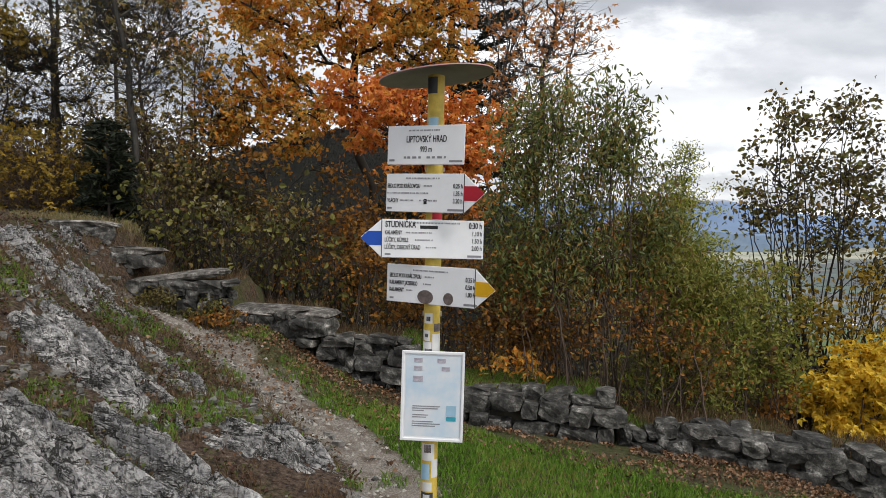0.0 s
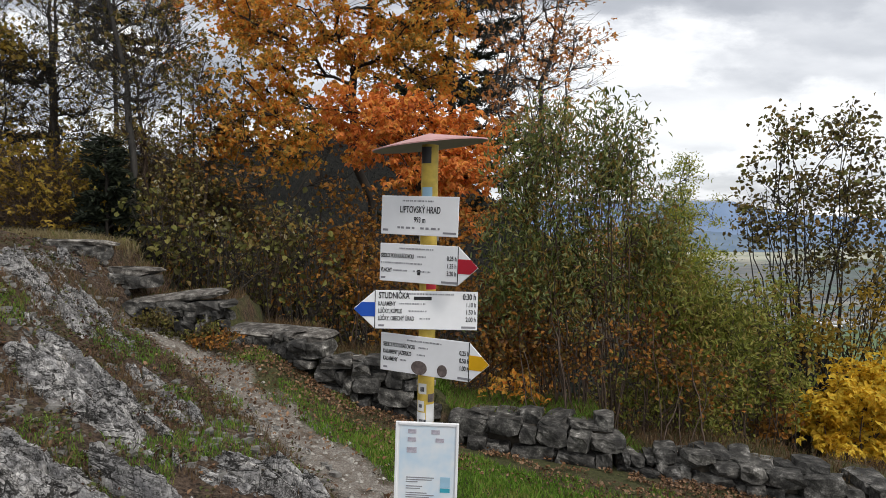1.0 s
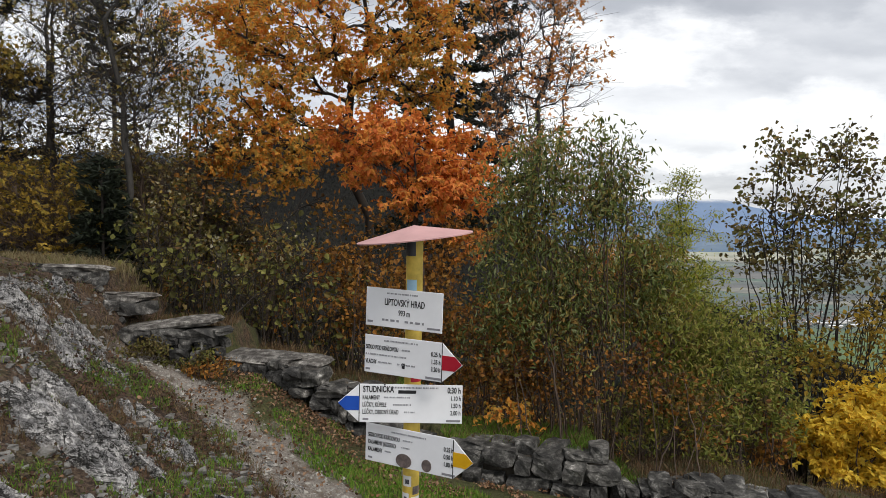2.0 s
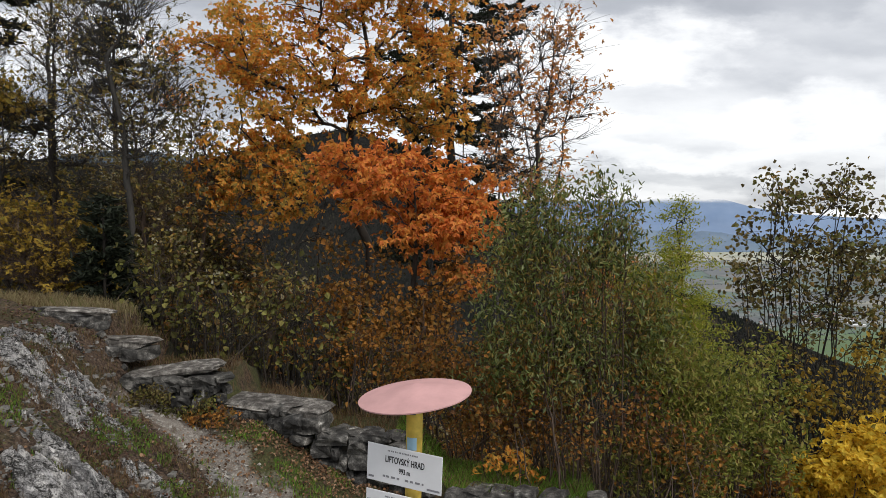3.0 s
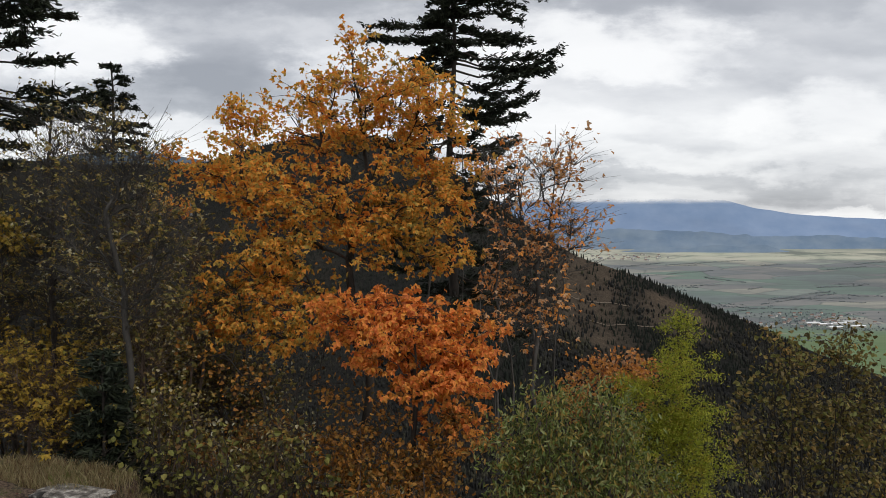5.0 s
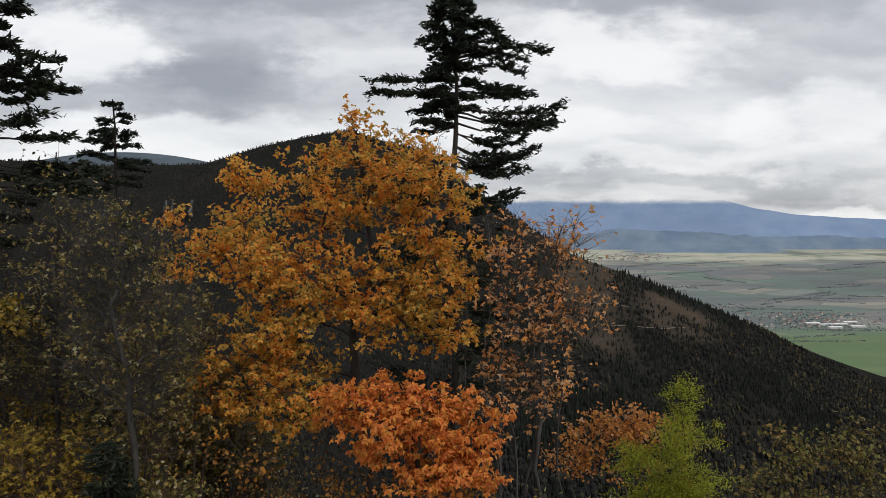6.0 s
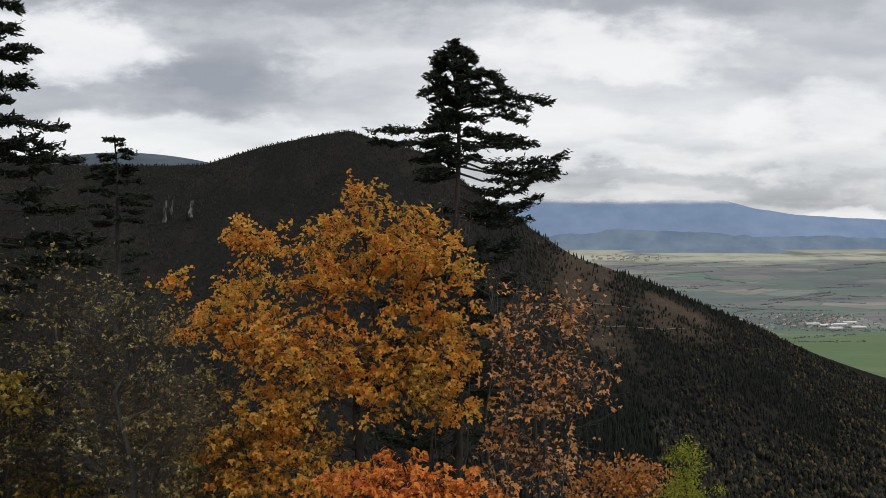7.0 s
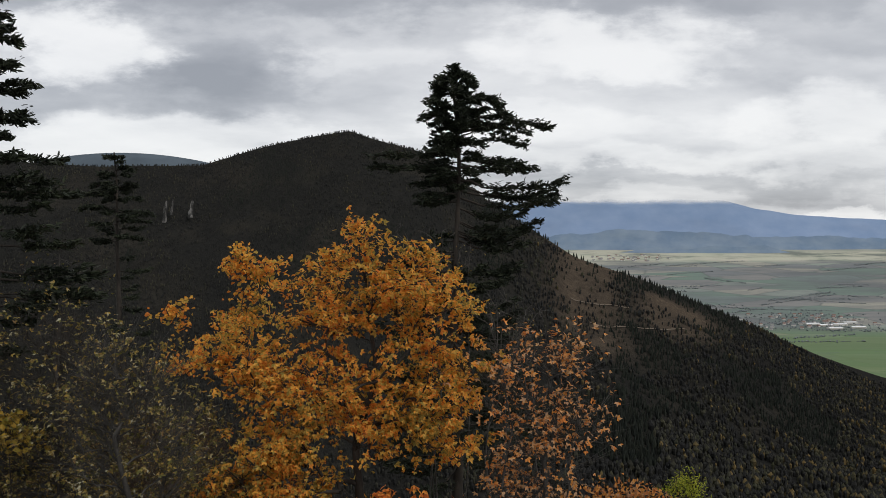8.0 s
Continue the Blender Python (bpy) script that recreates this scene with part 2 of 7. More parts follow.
def leaf_material(name, colours, through=0.3, rough=0.65, patch=0.5, drift_size=0.9):
    """Leaves: a colour of its own for each, drifting over the crown; light shines partly through."""

    def build(nt):
        n = len(colours) - 1
        stops = [(k / n, c) for k, c in enumerate(colours)]
        drift = noise_node(nt, drift_size, 2.0)
        r = nt.nodes.new("ShaderNodeMath")
        r.operation = "MULTIPLY_ADD"
        nt.links.new(drift, r.inputs[0])
        r.inputs[1].default_value = patch * 2
        r.inputs[2].default_value = -patch
        s = nt.nodes.new("ShaderNodeMath")
        s.operation, s.use_clamp = "ADD", True
        nt.links.new(island(nt), s.inputs[0])
        nt.links.new(r.outputs[0], s.inputs[1])
        col = ramp_node(nt, s.outputs[0], stops)
        spots = noise_node(nt, 35.0, 3.0)
        col = mix_col(nt, ramp_node(nt, spots, [(0.35, (0.25,) * 3), (0.6, (0.0,) * 3)]), col, mix_col(nt, 1.0, col, (0.45, 0.35, 0.3), "MULTIPLY"))
        d = bsdf(nt, col, rough, spec=0.25)
        tr = nt.nodes.new("ShaderNodeBsdfTranslucent")
        nt.links.new(col, tr.inputs["Color"])
        mx = nt.nodes.new("ShaderNodeMixShader")
        mx.inputs["Fac"].default_value = through
        nt.links.new(d, mx.inputs[1])
        nt.links.new(tr.outputs[0], mx.inputs[2])
        return mx.outputs[0]

    return material(name, build)


def grain_material(name, stops, scale, rough=0.85, strength=0.5, distance=0.02, stretch=None, fine=6.0, metal=0.0, spec=0.3, per_piece=0.0, placed=False):
    """A surface of blotches and fine grain; placed: its pattern lies in the world, for stretched pieces."""

    def build(nt):
        where = nt.nodes.new("ShaderNodeNewGeometry").outputs["Position"] if placed else None
        big = noise_node(nt, scale, 6.0, 0.62, where, stretch)
        small = noise_node(nt, scale * fine, 4.0, 0.7, where, stretch)
        both = nt.nodes.new("ShaderNodeMath")
        both.operation = "MULTIPLY_ADD"
        nt.links.new(small, both.inputs[0])
        both.inputs[1].default_value = 0.4
        sub = nt.nodes.new("ShaderNodeMath")
        sub.operation = "SUBTRACT"
        nt.links.new(big, sub.inputs[0])
        sub.inputs[1].default_value = 0.2
        nt.links.new(sub.outputs[0], both.inputs[2])
        col = ramp_node(nt, both.outputs[0], stops)
        if per_piece:
            rnd = nt.nodes.new("ShaderNodeObjectInfo").outputs["Random"]
            col = mix_col(nt, 1.0, col, ramp_node(nt, rnd, [(0, (1 - per_piece,) * 3), (1, (1, 0.99, 0.96))]), "MULTIPLY")
        return bsdf(nt, col, rough, metal, both.outputs[0], strength, distance, spec)

    return material(name, build)


def plain(name, colour, rough=0.6, metal=0.0, mottling=0.12, scale=9.0):
    def build(nt):
        n = noise_node(nt, scale, 5.0)
        col = mix_col(nt, 1.0, colour, ramp_node(nt, n, [(0.3, (1 - mottling * 2,) * 3), (0.7, (1.0,) * 3)]), "MULTIPLY")
        return bsdf(nt, col, rough, metal, n, 0.1, 0.003)

    return material(name, build)


def rock_material(nt):
    """Grey limestone: pale weathered faces, dark joints along the beds, lichen and a little soil."""
    where = nt.nodes.new("ShaderNodeTexCoord").outputs["Object"]
    turn = nt.nodes.new("ShaderNodeMapping")
    turn.inputs["Rotation"].default_value = (0, 0, radians(22))
    nt.links.new(where, turn.inputs["Vector"])
    bed = turn.outputs[0]
    big = noise_node(nt, 1.3, 6.0, 0.65)
    blot = noise_node(nt, 4.5, 6.0, 0.62, bed, (0.7, 1.5, 2.0))
    streak = noise_node(nt, 3.2, 7.0, 0.68, bed, (0.6, 2.6, 3.0), 0.3)
    fine = noise_node(nt, 30.0, 6.0, 0.7)
    col = ramp_node(nt, blot, [(0.34, (0.25, 0.25, 0.257)), (0.45, (0.40, 0.40, 0.406)), (0.55, (0.50, 0.50, 0.502)), (0.66, (0.63, 0.625, 0.62))])
    col = mix_col(nt, ramp_node(nt, streak, [(0.58, (0, 0, 0)), (0.68, (0.6,) * 3)]), col, (0.075, 0.075, 0.073))
    bumps = mix_col(nt, 0.35, mix_col(nt, 0.5, blot, streak), fine)
    # joints: thin wandering lines, mostly along the beds, fading in and out
    for size, width, dark, stretch in ((1.5, 0.020, 0.95, (0.6, 2.0, 2.2)), (4.2, 0.028, 0.9, (0.5, 2.2, 2.4)), (7.0, 0.03, 0.7, (1.7, 0.7, 1.4)), (12.0, 0.040, 0.45, (0.6, 1.8, 1.8))):
        line = nt.nodes.new("ShaderNodeMath")
        line.operation = "ABSOLUTE"
        level = nt.nodes.new("ShaderNodeMath")
        level.operation = "SUBTRACT"
        nt.links.new(noise_node(nt, size, 5.0, 0.6, bed, stretch, 0.4), level.inputs[0])
        level.inputs[1].default_value = 0.5
        nt.links.new(level.outputs[0], line.inputs[0])
        gate = mix_col(nt, 1.0, ramp_node(nt, line.outputs[0], [(width * 0.3, (dark,) * 3), (width, (0, 0, 0))]), ramp_node(nt, noise_node(nt, size * 0.7, 3.0), [(0.43, (0.0,) * 3), (0.53, (1,) * 3)]), "MULTIPLY")
        col = mix_col(nt, gate, col, (0.025, 0.024, 0.022))
        bumps = mix_col(nt, gate, bumps, (0.0, 0.0, 0.0))
    col = mix_col(nt, ramp_node(nt, big, [(0.58, (0, 0, 0)), (0.68, (0.6,) * 3)]), col, (0.115, 0.082, 0.052))
    col = mix_col(nt, 1.0, col, ramp_node(nt, fine, [(0.36, (0.55,) * 3), (0.5, (1.0,) * 3)]), "MULTIPLY")
    col = mix_col(nt, 1.0, col, (1.0, 0.975, 0.945), "MULTIPLY")
    return bsdf(nt, col, 0.9, bump=bumps, strength=0.9, distance=0.05)


M_BARK_GREY = grain_material("grey_bark", [(0.25, (0.022, 0.02, 0.018)), (0.55, (0.055, 0.051, 0.046)), (0.8, (0.11, 0.104, 0.095))], 6, stretch=(1, 1, 0.25))
M_BARK_DARK = grain_material("dark_bark", [(0.3, (0.014, 0.012, 0.01)), (0.7, (0.045, 0.037, 0.03))], 6, stretch=(1, 1, 0.3))
M_BARK_BROWN = grain_material("brown_twig_bark", [(0.3, (0.04, 0.027, 0.02)), (0.7, (0.125, 0.088, 0.066))], 8, stretch=(1, 1, 0.3))
M_LEAF_YELLOW = leaf_material("golden_maple_leaf", [(0.62, 0.20, 0.035), (0.74, 0.30, 0.045), (0.80, 0.40, 0.065), (0.66, 0.38, 0.075), (0.46, 0.31, 0.065), (0.29, 0.22, 0.05)], 0.5, patch=0.75)
M_LEAF_ORANGE = leaf_material("orange_leaf", [(0.46, 0.13, 0.035), (0.72, 0.23, 0.055), (0.84, 0.31, 0.075), (0.76, 0.34, 0.06), (0.42, 0.18, 0.04)], 0.45, patch=0.6)
M_LEAF_RUST = leaf_material("rusty_leaf", [(0.11, 0.05, 0.02), (0.22, 0.095, 0.026), (0.44, 0.19, 0.035), (0.2, 0.13, 0.035), (0.12, 0.09, 0.03)], 0.35, patch=0.7)
M_LEAF_OLD_GOLD = leaf_material("old_gold_leaf", [(0.14, 0.10, 0.022), (0.30, 0.19, 0.03), (0.44, 0.29, 0.04), (0.2, 0.18, 0.035)], 0.4)
M_LEAF_WILLOW_PALE = leaf_material("pale_willow_leaf", [(0.09, 0.105, 0.022), (0.16, 0.185, 0.032), (0.25, 0.265, 0.045), (0.30, 0.28, 0.07), (0.22, 0.15, 0.04)], 0.35)
M_LEAF_AMBER = leaf_material("amber_leaf", [(0.10, 0.05, 0.018), (0.22, 0.10, 0.025), (0.46, 0.20, 0.036), (0.34, 0.18, 0.04), (0.12, 0.085, 0.025)], 0.4, patch=0.7)
M_LEAF_WILLOW = leaf_material("willow_leaf", [(0.06, 0.078, 0.022), (0.10, 0.13, 0.032), (0.15, 0.185, 0.042), (0.25, 0.285, 0.13), (0.28, 0.23, 0.055), (0.24, 0.145, 0.04)], 0.35)
M_LEAF_HEDGE = leaf_material("hedge_leaf", [(0.040, 0.034, 0.013), (0.065, 0.062, 0.016), (0.115, 0.12, 0.027), (0.27, 0.265, 0.07), (0.14, 0.08, 0.028)], 0.35)
M_LEAF_BARE = leaf_material("withered_leaf", [(0.06, 0.05, 0.02), (0.115, 0.11, 0.034), (0.20, 0.175, 0.045), (0.19, 0.12, 0.05), (0.34, 0.24, 0.05), (0.42, 0.40, 0.28)], 0.4)
M_LEAF_BUSH = leaf_material("bright_yellow_leaf", [(0.56, 0.34, 0.03), (0.78, 0.52, 0.045), (0.85, 0.62, 0.07), (0.64, 0.48, 0.06)], 0.4)
M_LEAF_DARK = leaf_material("dark_shrub_leaf", [(0.06, 0.045, 0.018), (0.11, 0.085, 0.03), (0.17, 0.13, 0.04), (0.14, 0.15, 0.04), (0.30, 0.19, 0.06)], 0.3)
M_LEAF_LIME = leaf_material("lime_needle", [(0.17, 0.205, 0.02), (0.29, 0.335, 0.03), (0.40, 0.41, 0.045), (0.33, 0.27, 0.035)], 0.4)
M_LEAF_SPARSE = leaf_material("pinkish_brown_leaf", [(0.30, 0.11, 0.04), (0.50, 0.20, 0.05), (0.62, 0.29, 0.06), (0.42, 0.25, 0.14)], 0.4)
M_LEAF_TAN = leaf_material("tan_and_orange_leaf", [(0.56, 0.19, 0.045), (0.70, 0.30, 0.07), (0.58, 0.36, 0.18), (0.46, 0.31, 0.2), (0.72, 0.30, 0.06)], 0.4)
M_NEEDLE = leaf_material("spruce_needle", [(0.008, 0.012, 0.007), (0.016, 0.022, 0.012), (0.028, 0.036, 0.018)], 0.08)
M_STONE = grain_material("wall_stone", [(0.30, (0.020, 0.019, 0.018)), (0.45, (0.054, 0.052, 0.049)), (0.565, (0.125, 0.12, 0.112)), (0.65, (0.26, 0.25, 0.235)), (0.71, (0.52, 0.505, 0.48))], 7.0, strength=0.9, distance=0.022, per_piece=0.55, placed=True)
M_SLAB = grain_material("flat_limestone_slab", [(0.30, (0.040, 0.036, 0.031)), (0.46, (0.11, 0.10, 0.09)), (0.57, (0.24, 0.225, 0.205)), (0.67, (0.46, 0.44, 0.405))], 8.0, strength=0.9, distance=0.02, per_piece=0.35, placed=True)
M_CORE = grain_material("wall_core_earth", [(0.3, (0.02, 0.017, 0.013)), (0.7, (0.07, 0.058, 0.045))], 6)
M_ROCK = material("limestone_outcrop", rock_material)
M_PEBBLE = grain_material("path_gravel", [(0.3, (0.2, 0.185, 0.16)), (0.7, (0.42, 0.40, 0.36))], 12)
M_RUBBLE = grain_material("loose_limestone", [(0.3, (0.06, 0.055, 0.05)), (0.7, (0.27, 0.26, 0.24))], 9)
M_GRASS = leaf_material("grass_blade", [(0.075, 0.14, 0.016), (0.12, 0.245, 0.026), (0.17, 0.33, 0.038), (0.22, 0.35, 0.055), (0.32, 0.29, 0.09)], 0.35)
M_GRASS_DRY = leaf_material("dry_grass_blade", [(0.085, 0.048, 0.026), (0.145, 0.086, 0.044), (0.26, 0.185, 0.105), (0.12, 0.068, 0.034), (0.08, 0.095, 0.024)], 0.25)
M_GRASS_STRAW = leaf_material("straw_blade", [(0.14, 0.10, 0.045), (0.26, 0.21, 0.11), (0.36, 0.30, 0.17), (0.12, 0.13, 0.035)], 0.25)
M_HERB = leaf_material("low_herb", [(0.045, 0.024, 0.016), (0.10, 0.046, 0.03), (0.05, 0.052, 0.017), (0.085, 0.11, 0.026), (0.18, 0.10, 0.065)], 0.2)
M_LITTER = leaf_material("fallen_leaf", [(0.05, 0.03, 0.018), (0.11, 0.058, 0.03), (0.18, 0.09, 0.038), (0.32, 0.20, 0.12), (0.09, 0.055, 0.036)], 0.05)

# ---- ground: one sheet from the hilltop to the far end of the valley ----
WALL_X = np.array([-9.0, -6.3, -5.25, -5.15, -4.66, -4.58, -3.1, -3.0, -1.86, -1.78, -0.4, 0.2, 2.15, 2.25, 2.55, 2.65, 3.75, 5.2, 7.5, 12.0])
WALL_Y = np.array([10.6, 10.2, 10.0, 9.8, 9.7, 9.38, 9.42, 9.55, 9.25, 9.2, 9.1, 8.45, 8.02, 8.02, 8.0, 7.9, 7.84, 7.65, 7.5, 7.3])
WALL_Z = np.array([2.40, 2.28, 2.15, 1.82, 1.80, 1.42, 1.42, 0.95, 0.90, 0.60, 0.52, 0.05, -0.01, -0.28, -0.44, -0.33, -0.39, -0.62, -1.0, -1.7])
# the far hill's crest: x / y, then rise over run as seen from the climb
CREST_A = np.array([-3.0, -1.0, -0.65, -0.52, -0.365, -0.28, -0.193, -0.141, -0.09, -0.02, 0.065, 0.126, 0.203, 0.315, 0.444, 0.573, 0.675, 0.9, 3.0])
CREST_E = np.array([0.05, 0.07, 0.094, 0.086, 0.088, 0.113, 0.131, 0.139, 0.123, 0.104, 0.036, -0.004, -0.053, -0.092, -0.146, -0.208, -0.252, -0.33, -0.40])
VALLEY_Y = np.array([1700.0, 2300.0, 2900.0, 3500.0, 4100.0, 4600.0, 4900.0])
VALLEY_E = np.array([-0.30, -0.215, -0.155, -0.102, -0.062, -0.036, -0.030])
PATH_X = np.array([3.0, 1.2, 0.35, -0.32, -0.76, -1.3, -1.85, -2.41, -3.0, -3.65, -4.15])
PATH_Y = np.array([-30.0, 0.5, 4.2, 5.5, 6.2, 6.95, 7.5, 8.05, 8.5, 8.85, 9.1])


def hilltop(x, y):
    xc = np.clip(x, -5.1, 4.6)
    yc = np.clip(y, -3.0, 11.0)
    z = -0.0937 - 0.1163 * xc - 0.0025 * yc + 0.0183 * xc ** 2 - 0.0071 * xc * yc - 0.0048 * xc ** 3
    return z - 0.3 * np.maximum(x - 4.6, 0) - 0.22 * np.minimum(x + 5.1, 0) - 0.19 * smooth(6.6, 8.4, y) * np.exp(-((x - 0.3) / 1.9) ** 2) - 0.12 * np.maximum(-3 - y, 0)


def path_gap(x, y):
    """Distance from the trodden path's middle line."""
    best = np.full(np.shape(x), 1e9)
    for k in range(len(PATH_X) - 1):
        ax, ay, bx, by = PATH_X[k], PATH_Y[k], PATH_X[k + 1], PATH_Y[k + 1]
        t = np.clip(((x - ax) * (bx - ax) + (y - ay) * (by - ay)) / ((bx - ax) ** 2 + (by - ay) ** 2), 0, 1)
        best = np.minimum(best, np.hypot(x - ax - t * (bx - ax), y - ay - t * (by - ay)))
    return best


def far_height(x, y):
    a = x / np.maximum(y, 1.0)
    e = np.interp(a, CREST_A, CREST_E) + 0.004 * fbm(a * 9, a * 0 + 0.5, 3, 31)
    crest = 10 + 1700 * e
    foot = 10 - 0.45 * 900 - 25
    rough = (fbm(x / 240, y / 240, 4, 11) * 90) * smooth(900, 1150, y) * (1 - smooth(1500, 1690, y))
    climb = np.clip((y - 900) / 800, 0, 1)
    hill = foot + (crest - foot) * climb ** 0.92 + rough
    valley = 10 + y * np.interp(y, VALLEY_Y, VALLEY_E)
    back = smooth(1700, 2350, y)
    z = np.where(y < 1700, hill, crest * (1 - back) + np.minimum(valley, crest) * back)
    z = np.where(y > 2350, valley, z)
    # a further hill behind the saddle
    blue = 10 + y * (0.106 - ((a + 0.49) / 0.19) ** 2 * 0.03)
    shape = np.exp(-((y - 2700) / 260) ** 2)
    z = np.where((a < -0.2) & (y > 2000), np.maximum(z, z * (1 - shape) + blue * shape), z)
    return z


def ground_height(x, y):
    x, y = np.asarray(x, float), np.asarray(y, float)
    top = np.interp(x, WALL_X, WALL_Z)
    d = y - np.interp(x, WALL_X, WALL_Y)
    near = hilltop(x, y) + 0.10 * fbm(x * 0.8, y * 0.8, 4, 3) + 0.03 * fbm(x * 5, y * 5, 3, 5)
    gap = path_gap(x, y)
    near = near - 0.05 * (1 - smooth(0.25, 0.6, gap)) - (0.06 + 0.26 * np.exp(-((x + 4.4) / 0.4) ** 2)) * np.exp(-(gap / 0.75) ** 2) * smooth(7.9, 9.0, y) + 0.2 * np.exp(-((x + 2.45) / 0.6) ** 2) * smooth(8.0, 8.9, y)
    terrace = np.maximum(top - 0.1, near * 0.0 - 99)
    slope = terrace - 0.50 * np.maximum(d - 1.3, 0) - 0.06 * np.maximum(d - 14, 0) + 0.25 * fbm(x * 0.5, y * 0.5, 3, 9) * smooth(1.0, 3.0, d)
    z = np.where(d < 0.18, near, slope)
    fall = np.maximum(z, -420 - 0 * z)
    k = smooth(560, 900, y)
    z = np.where(y > 560, fall * (1 - k) + far_height(x, y) * k, fall)
    return np.where(y > 900, far_height(x, y), z)


def cleared(x, y):
    """The open brown spur of the far hill."""
    a = x / np.maximum(y, 1.0)
    spur = np.exp(-((a - 0.225) / 0.055) ** 2) * smooth(1260, 1400, y)
    shoulder = np.exp(-((a - 0.36) / 0.065) ** 2) * smooth(1390, 1490, y) * (1 - smooth(1600, 1680, y))
    return np.clip(np.maximum(spur, shoulder) * 1.25, 0, 1) * np.clip(0.8 + 1.1 * fbm(x / 90, y / 90, 4, 87), 0, 1)


def ground_at(x, y):
    return float(ground_height(np.array([x]), np.array([y]))[0])


def build_ground():
    inner = np.linspace(-0.95, 0.95, 440)
    outer = np.concatenate([np.linspace(-4.0, -0.96, 26), inner, np.linspace(0.96, 4.0, 26)])
    ys = np.concatenate([np.linspace(-40, 2, 30), np.linspace(2.1, 15, 190), 15 * (900 / 15) ** np.linspace(0.01, 1, 70), np.linspace(906, 1720, 110), np.linspace(1740, 4900, 70)])
    wide = np.maximum(ys, 2.0) + 14
    y, u = np.meshgrid(ys, outer, indexing="ij")
    x = u * wide[:, None]
    z = ground_height(x, y)
    nr, nc = x.shape
    idx = np.arange(nr * nc).reshape(nr, nc)
    faces = np.stack([idx[:-1, :-1], idx[:-1, 1:], idx[1:, 1:], idx[1:, :-1]], -1).reshape(-1, 4)
    me = link_mesh("ground", np.stack([x, y, z], -1).reshape(-1, 3), faces, [M_SOIL, M_SOIL, M_SLOPE, M_WOODS, M_HAZY_FIELDS, M_HAZE_HILL], True)
    trod = me.attributes.new("trodden", "FLOAT", "POINT")
    trod.data.foreach_set("value", (1 - smooth(0.02, 0.64, path_gap(x, y) + 0.62 * fbm(x * 2.2, y * 2.2, 4, 13))).astype(np.float32).ravel())
    stony = me.attributes.new("stony", "FLOAT", "POINT")
    stony.data.foreach_set("value", smooth(-0.2, 0.5 + 1.4 * smooth(4.0, 1.0, y), np.interp(y, PATH_Y, PATH_X) - x + 0.9 * fbm(x * 0.9, y * 0.9, 4, 17) * smooth(4.0, 2.5, y)).astype(np.float32).ravel())
    bare = me.attributes.new("cleared", "FLOAT", "POINT")
    bare.data.foreach_set("value", cleared(x, y).astype(np.float32).ravel())
    cx, cy = (x[:-1, :-1] + x[1:, 1:]) / 2, (y[:-1, :-1] + y[1:, 1:]) / 2
    d = cy - np.interp(cx, WALL_X, WALL_Y)
    which = np.where(d > 1.6, 2, 0)
    which = np.where(cy > 700, 3, which)
    crest_z = 10 + 1700 * np.interp(cx / np.maximum(cy, 1), CREST_A, CREST_E)
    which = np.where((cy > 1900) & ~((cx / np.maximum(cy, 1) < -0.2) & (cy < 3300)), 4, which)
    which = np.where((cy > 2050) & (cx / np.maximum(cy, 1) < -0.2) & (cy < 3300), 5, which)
    me.polygons.foreach_set("material_index", which.astype(np.int32).ravel())
    tagged(new("ground", me), "grassy hilltop with worn path falling to woods and a wide valley", "ground", kind="structure")


